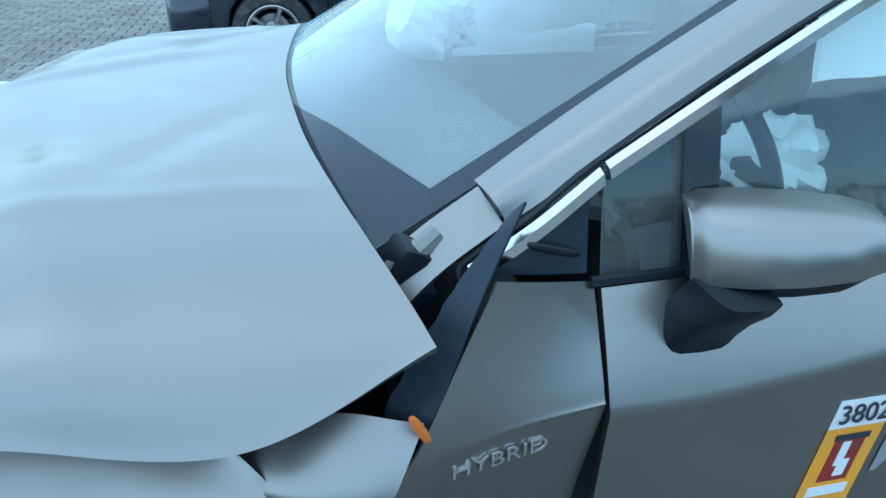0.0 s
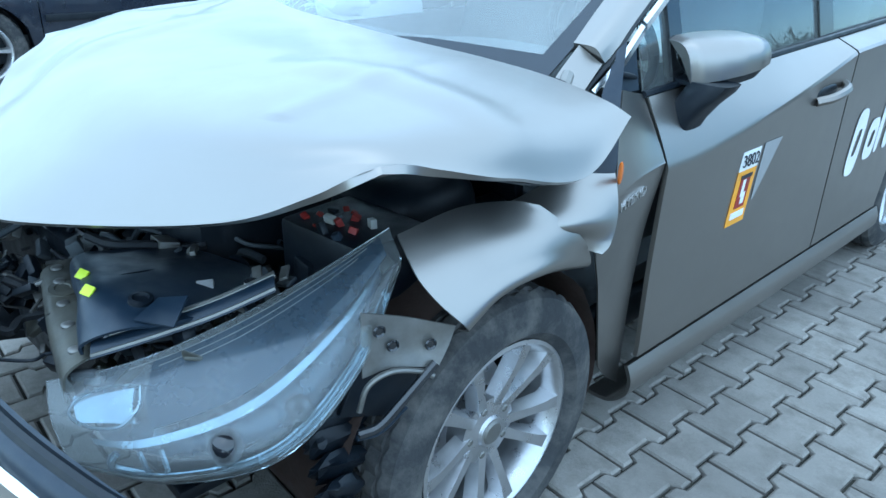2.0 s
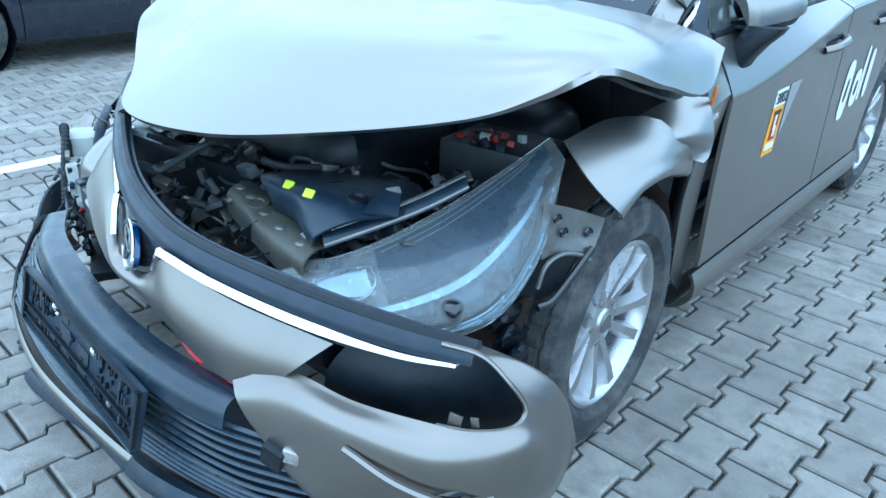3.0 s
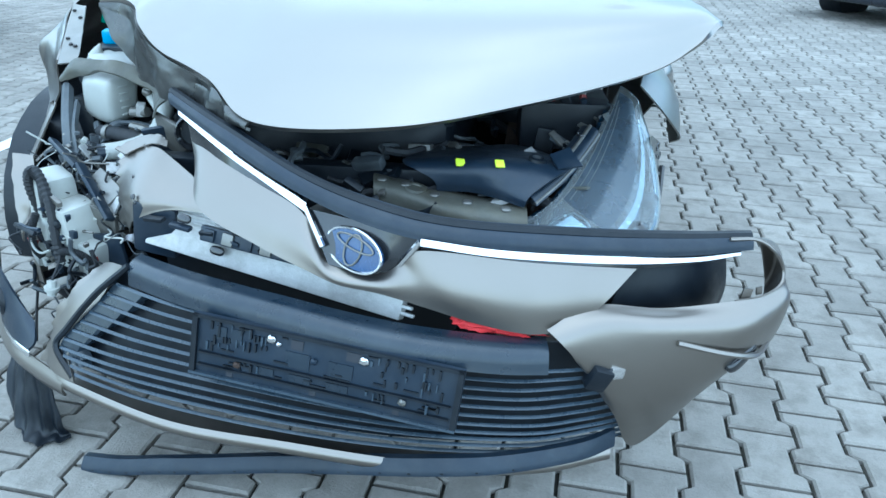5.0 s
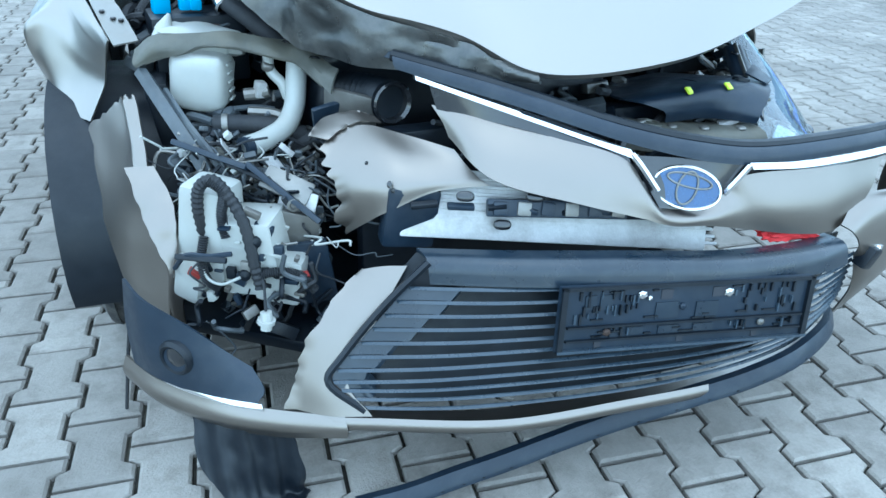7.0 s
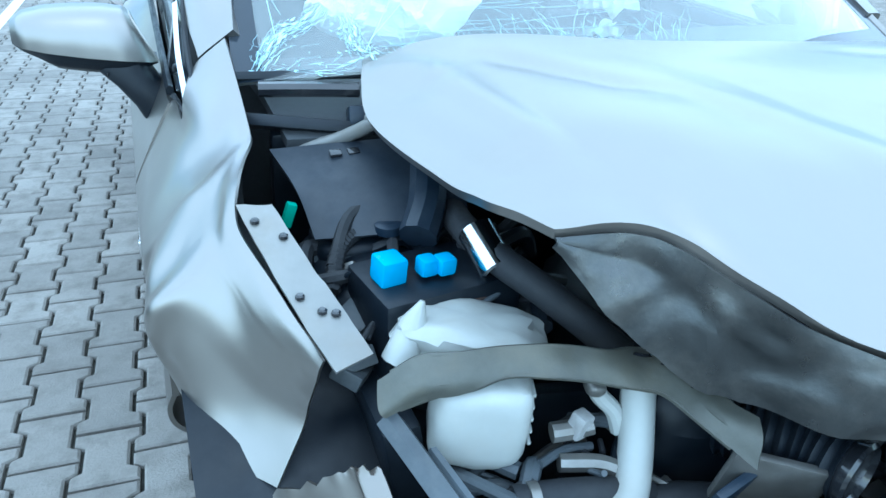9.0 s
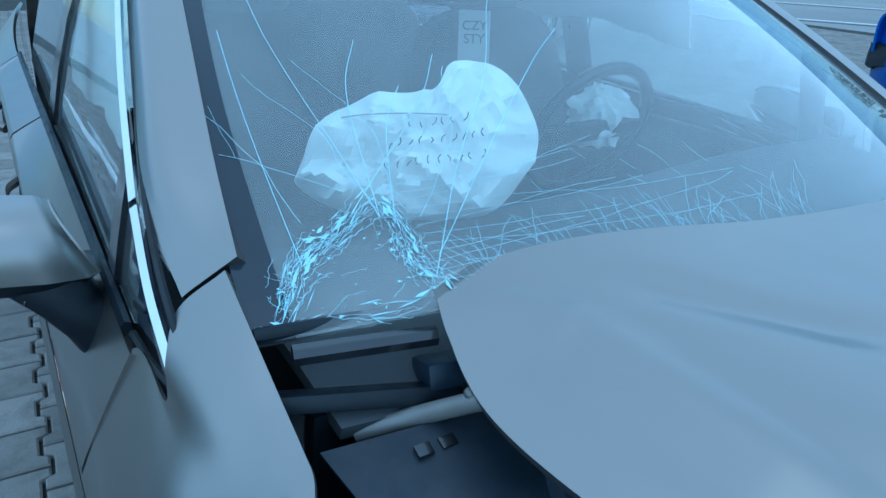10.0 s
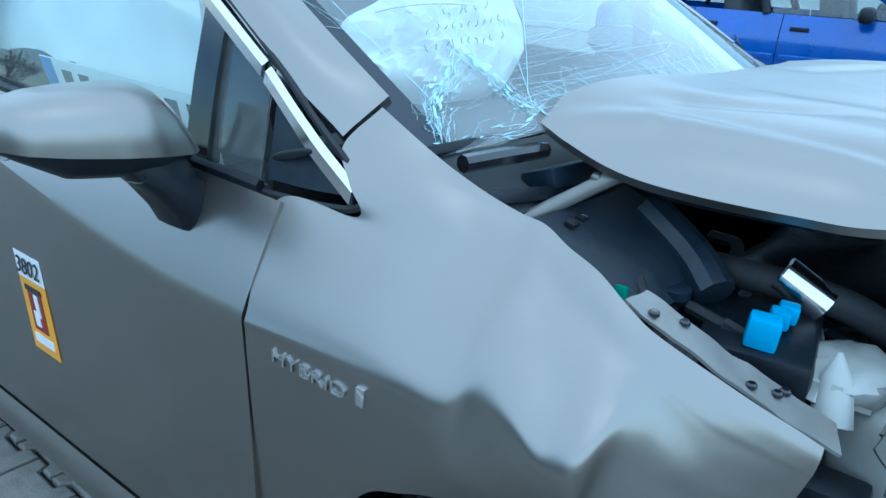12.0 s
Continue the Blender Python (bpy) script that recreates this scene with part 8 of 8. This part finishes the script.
lin = [[(x * 0.6, y, z + 0.03 * (1 - x * x)) for x in np.linspace(-1, 1, 5)] for y, z in ((1.9, 1.29), (2.4, 1.345), (3.3, 1.33))]
put("headliner", shell("headliner", smooth_grid(lin, 8, 10), 0.01), LINER, CAR)
to_eye = Vector((-0.6, -0.75, 0.42)).normalized()
across = Vector((0.78, -0.62, 0.0)).normalized()
upward = -to_eye.cross(across) if to_eye.cross(across).z < 0 else to_eye.cross(across)
OUT = [(0.155, 0.01), (0.155, 0.057), (0.13, 0.105), (0.099, 0.14), (0.052, 0.155), (0.021, 0.147), (-0.006, 0.107), (-0.088, 0.098), (-0.134, 0.078), (-0.179, 0.047), (-0.208, -0.03), (-0.208, -0.053), (-0.146, -0.084), (-0.054, -0.092), (0.023, -0.088), (0.10, -0.068)]
hub_ = np.array((-0.01, 0.015))
ring_ = smooth_line(np.array([*OUT, OUT[0]]), 97)[:-1]
bm = bmesh.new()
rings = []
for side in (1, -1):
    for k in range(0 if side > 0 else 1, 15 if side > 0 else 14):
        f = (k / 14) if side > 0 else 1 - k / 14
        line = []
        for i, e in enumerate(ring_):
            q = hub_ + (e - hub_) * f
            w = Vector((q[0] * 14, q[1] * 14, side * 3.0))
            deep = side * (0.075 if side > 0 else 0.10) * max(0, 1 - f ** 2.6) ** 0.6
            fold = 0.06 * (0.3 - abs(noise.noise(w * 0.9))) + 0.034 * (0.3 - abs(noise.noise(w * 2.1 + Vector((5, 1, 0))))) + 0.01 * (0.3 - abs(noise.noise(w * 4.5)))
            p = Vector((-0.36, 1.50, 1.06)) + across * q[0] + upward * q[1] + to_eye * (deep + fold * (1 if f < 0.97 else 0.3) - 0.02)
            line.append(bm.verts.new(p))
        rings.append(line)
for ra, rb_ in zip(rings, rings[1:]):
    for i in range(96):
        bm.faces.new((ra[i], ra[(i + 1) % 96], rb_[(i + 1) % 96], rb_[i]))
bmesh.ops.remove_doubles(bm, verts=bm.verts, dist=1e-5)
bmesh.ops.recalc_face_normals(bm, faces=bm.faces)
airbag = part("passenger_airbag", bm, CLOTH, CAR, "white burst airbag with handwriting", sharp=32)
seam_ = [tuple(Vector((-0.36, 1.50, 1.06)) + across * (-0.14 + 0.2 * f) + upward * (0.045 + 0.014 * f) + to_eye * (0.024 + 0.05 * math.sin(math.pi * f) ** 0.5)) for f in np.linspace(0.05, 0.95, 7)]
part("airbag_seam", tube(seam_, 0.0012, 5), LINER, airbag)
wheel_c = Vector((0.36, 1.93, 0.93))
tilt = pose(*wheel_c, -68, 0, 0)
sw = part("steering_wheel", tube([tuple(tilt @ Vector((0.178 * math.cos(a), 0.178 * math.sin(a), 0))) for a in np.linspace(0, 2 * math.pi, 28)], 0.016, 10, 60), PLASTIC, CAR, "black steering wheel with a burst airbag")
part("wheel_airbag", lump(tuple(wheel_c + Vector((0.09, 0.06, 0.01))), (0.17, 0.15, 0.14), 2.4, (-20, 0, 15), 0.5, 5, 36, 4.0), CLOTH, sw)
part("wheel_spoke", box(tuple(wheel_c), (0.33, 0.03, 0.05), (22, 0, 0), 0.01), PLASTIC, sw)
part("interior_mirror", lump((-0.09, 1.885, 1.275), (0.23, 0.04, 0.065), 3.2, (10, 0, 8)), GLOSS, CAR, "interior mirror")
part("sensor_housing", box((-0.02, 1.76, 1.325), (0.16, 0.17, 0.05), (29, 0, 0), 0.014, 0.8), PLASTIC, CAR, "black sensor housing behind the glass")
part("sun_visor", box((-0.33, 1.97, 1.32), (0.4, 0.17, 0.02), (22, 0, 0), 0.008), LINER, CAR)
part("sun_visor", box((0.33, 1.97, 1.32), (0.4, 0.17, 0.02), (22, 0, 0), 0.008), LINER, CAR)
# handwriting on the airbag as plain strokes that lie on the cloth
cloth = np.array([tuple(v.co) for v in airbag.data.vertices])
flat = np.stack([cloth @ np.array(across), cloth @ np.array(upward), cloth @ np.array(to_eye)], 1)
mid = np.array((float(np.dot((-0.36, 1.50, 1.06), across)) + 0.0, float(np.dot((-0.36, 1.50, 1.06), upward)) + 0.012, 0))
rw = random.Random(4)
for row, n_ in ((0, 6), (1, 10), (2, 10)):
    for k in range(n_):
        u, v = mid[0] + 0.02 + (k - n_ / 2) * 0.0145, mid[1] + 0.02 - 0.03 * row + 0.003 * k
        near_ = np.argsort((flat[:, 0] - u) ** 2 + (flat[:, 1] - v) ** 2 - 0.02 * flat[:, 2])[:4]
        top = flat[near_, 2].max()
        p = across * u + upward * v + to_eye * (top + 0.002)
        q = p + across * rw.uniform(-0.005, 0.006) + upward * rw.uniform(0.007, 0.013)
        part("ink_stroke", tube([tuple(p), tuple((p + q) / 2 + across * rw.uniform(-0.004, 0.004)), tuple(q)], 0.0008, 5, 5), INK, airbag)

# loose things in and on the car
tag = thing("hanging_card", (-0.04, 1.87, 1.12), "pale grey cardboard tag hanging from the interior mirror", "tag")
TM = pose(-0.04, 1.875, 1.175, 82, 0, -28)
bm = box((0, 0, 0), (0.065, 0.11, 0.002), (0, 0, 0), 0.0005)
bm.transform(TM)
part("card", bm, LINER, tag)
letters("CZY\nSTY", 0.026, TM @ pose(0, 0.012, 0.0022), INK, "card_text", tag, 0.0004)
part("string", tube([(-0.04, 1.883, 1.23), (-0.04, 1.885, 1.262)], 0.001, 5), INK, tag)
PLm = Matrix.Translation((-0.735, 1.92, 0.946)) @ Matrix(((0, -0.22, -0.975, 0), (-0.999, 0.0, 0.0, 0), (0.0, 0.975, -0.22, 0), (0, 0, 0, 1))) @ pose(0, 0, 0, 0, 0, -1)
plate = thing("number_plate", (-0.735, 1.92, 0.89), "white number plate propped behind the side window", "number plate")
bm = box((0, 0, 0), (0.52, 0.112, 0.002), (0, 0, 0), 0.0005)
bm.transform(PLm)
part("plate", bm, WHITE, plate)
bm = box((-0.238, 0, 0.0012), (0.042, 0.108, 0.001), (0, 0, 0), 0.0)
bm.transform(PLm)
part("blue_band", bm, PLATE_BLUE, plate)
for k in range(7):
    bm = box((-0.17 + 0.06 * k + (0.03 if k > 1 else 0), 0, 0.0016), (0.034, 0.075, 0.001), (0, 0, 0), 0.0)
    bm.transform(PLm)
    part("bar", bm, INK, plate)
rag = part("red_rag", lump((0.57, 0.128, 0.482), (0.15, 0.04, 0.028), 3, (0, 6, 4), 0.45, 9, 36, 1.0), RED, None)
tagged(rag, "crumpled red cloth stuffed above the grille", "rag")

# ---- paving stones, nearest ones singly ----
COL, LEN, TURN = 0.1375, 0.197, radians(-2.4)
wide, slope = 0.0125, 0.013


def stone_outline(shrink):
    h, w0, w1 = LEN / 2 - 0.0048 - shrink, COL / 2 + wide - 0.0048 - shrink, COL / 2 - wide - 0.0048 - shrink
    q = LEN / 4
    right = [(w0, -h), (w0, -q - slope / 2), (w1, -q + slope / 2), (w1, q - slope / 2), (w0, q + slope / 2), (w0, h)]
    return right + [(-x, -y) for x, y in right]


def stone_data(drop=0.0):
    verts, n = [], 12
    for shrink, z in ((0.006, 0.01), (0.0, 0.005), (0.0, -0.01)):
        verts += [(x, y, z - drop) for x, y in stone_outline(shrink)]
    faces = [tuple(range(n))]
    for a in (0, n):
        faces += [(a + i, a + n + i, a + n + (i + 1) % n, a + (i + 1) % n) for i in range(n)]
    return verts, faces


sv, sf = stone_data()
stone_mesh = mesh_from("paving_stone", sv, sf, False)
stone_mesh.materials.append(STONE)
ct, st = math.cos(TURN), math.sin(TURN)
near, far = [], []
ORIGIN = (-1.056, 1.79)
for i in range(-72, 96):
    for j in range(-34, 72):
        u, v = i * COL, (j + 0.5 * (i % 2)) * LEN
        x, y = ORIGIN[0] + u * ct - v * st, ORIGIN[1] + u * st + v * ct
        if -9.0 < x < 12.5 and -2.2 < y < 14.5:
            inner_zone = (0.9 < x < 2.0 and -0.1 < y < 2.6) or (-0.9 < x < 0.9 and -0.1 < y < 0.45) or (-1.75 < x < -0.85 and 0.6 < y < 3.2)
            (near if inner_zone else far).append((x, y))
rs = random.Random(2)
near.sort(key=lambda p: (p[0] - 0.4) ** 2 * 0.3 + (p[1] - 0.6) ** 2)
far += near[300:]
for x, y in near[:300]:
    o = new("paving_stone", stone_mesh)
    o.parent = pavement
    o.matrix_basis = pose(x, y, rs.uniform(-0.0015, 0.0015), rs.gauss(0, 0.25), rs.gauss(0, 0.25), math.degrees(TURN) + rs.gauss(0, 0.3))
base, face = np.array(sv), np.array([list(f) for f in sf[1:]])
n = len(far)
allv = np.zeros((n, len(sv), 3))
for k, (x, y) in enumerate(far):
    a = TURN + rs.gauss(0, 0.004)
    c, s = math.cos(a), math.sin(a)
    allv[k, :, 0] = x + base[:, 0] * c - base[:, 1] * s
    allv[k, :, 1] = y + base[:, 0] * s + base[:, 1] * c
    allv[k, :, 2] = base[:, 2] + rs.uniform(-0.0015, 0.0015)
me = bpy.data.meshes.new("paving_stones")
off = len(sv)
polys = []
for k in range(n):
    polys.append(tuple(range(k * off, k * off + 12)))
    polys.extend(tuple(int(q) + k * off for q in f) for f in face)
me.from_pydata(allv.reshape(-1, 3).tolist(), [], polys)
me.update()
stones = put("paving_stones", me, STONE_FAR, pavement, "many more grey paving stones")
stones["kind"] = "stuff"
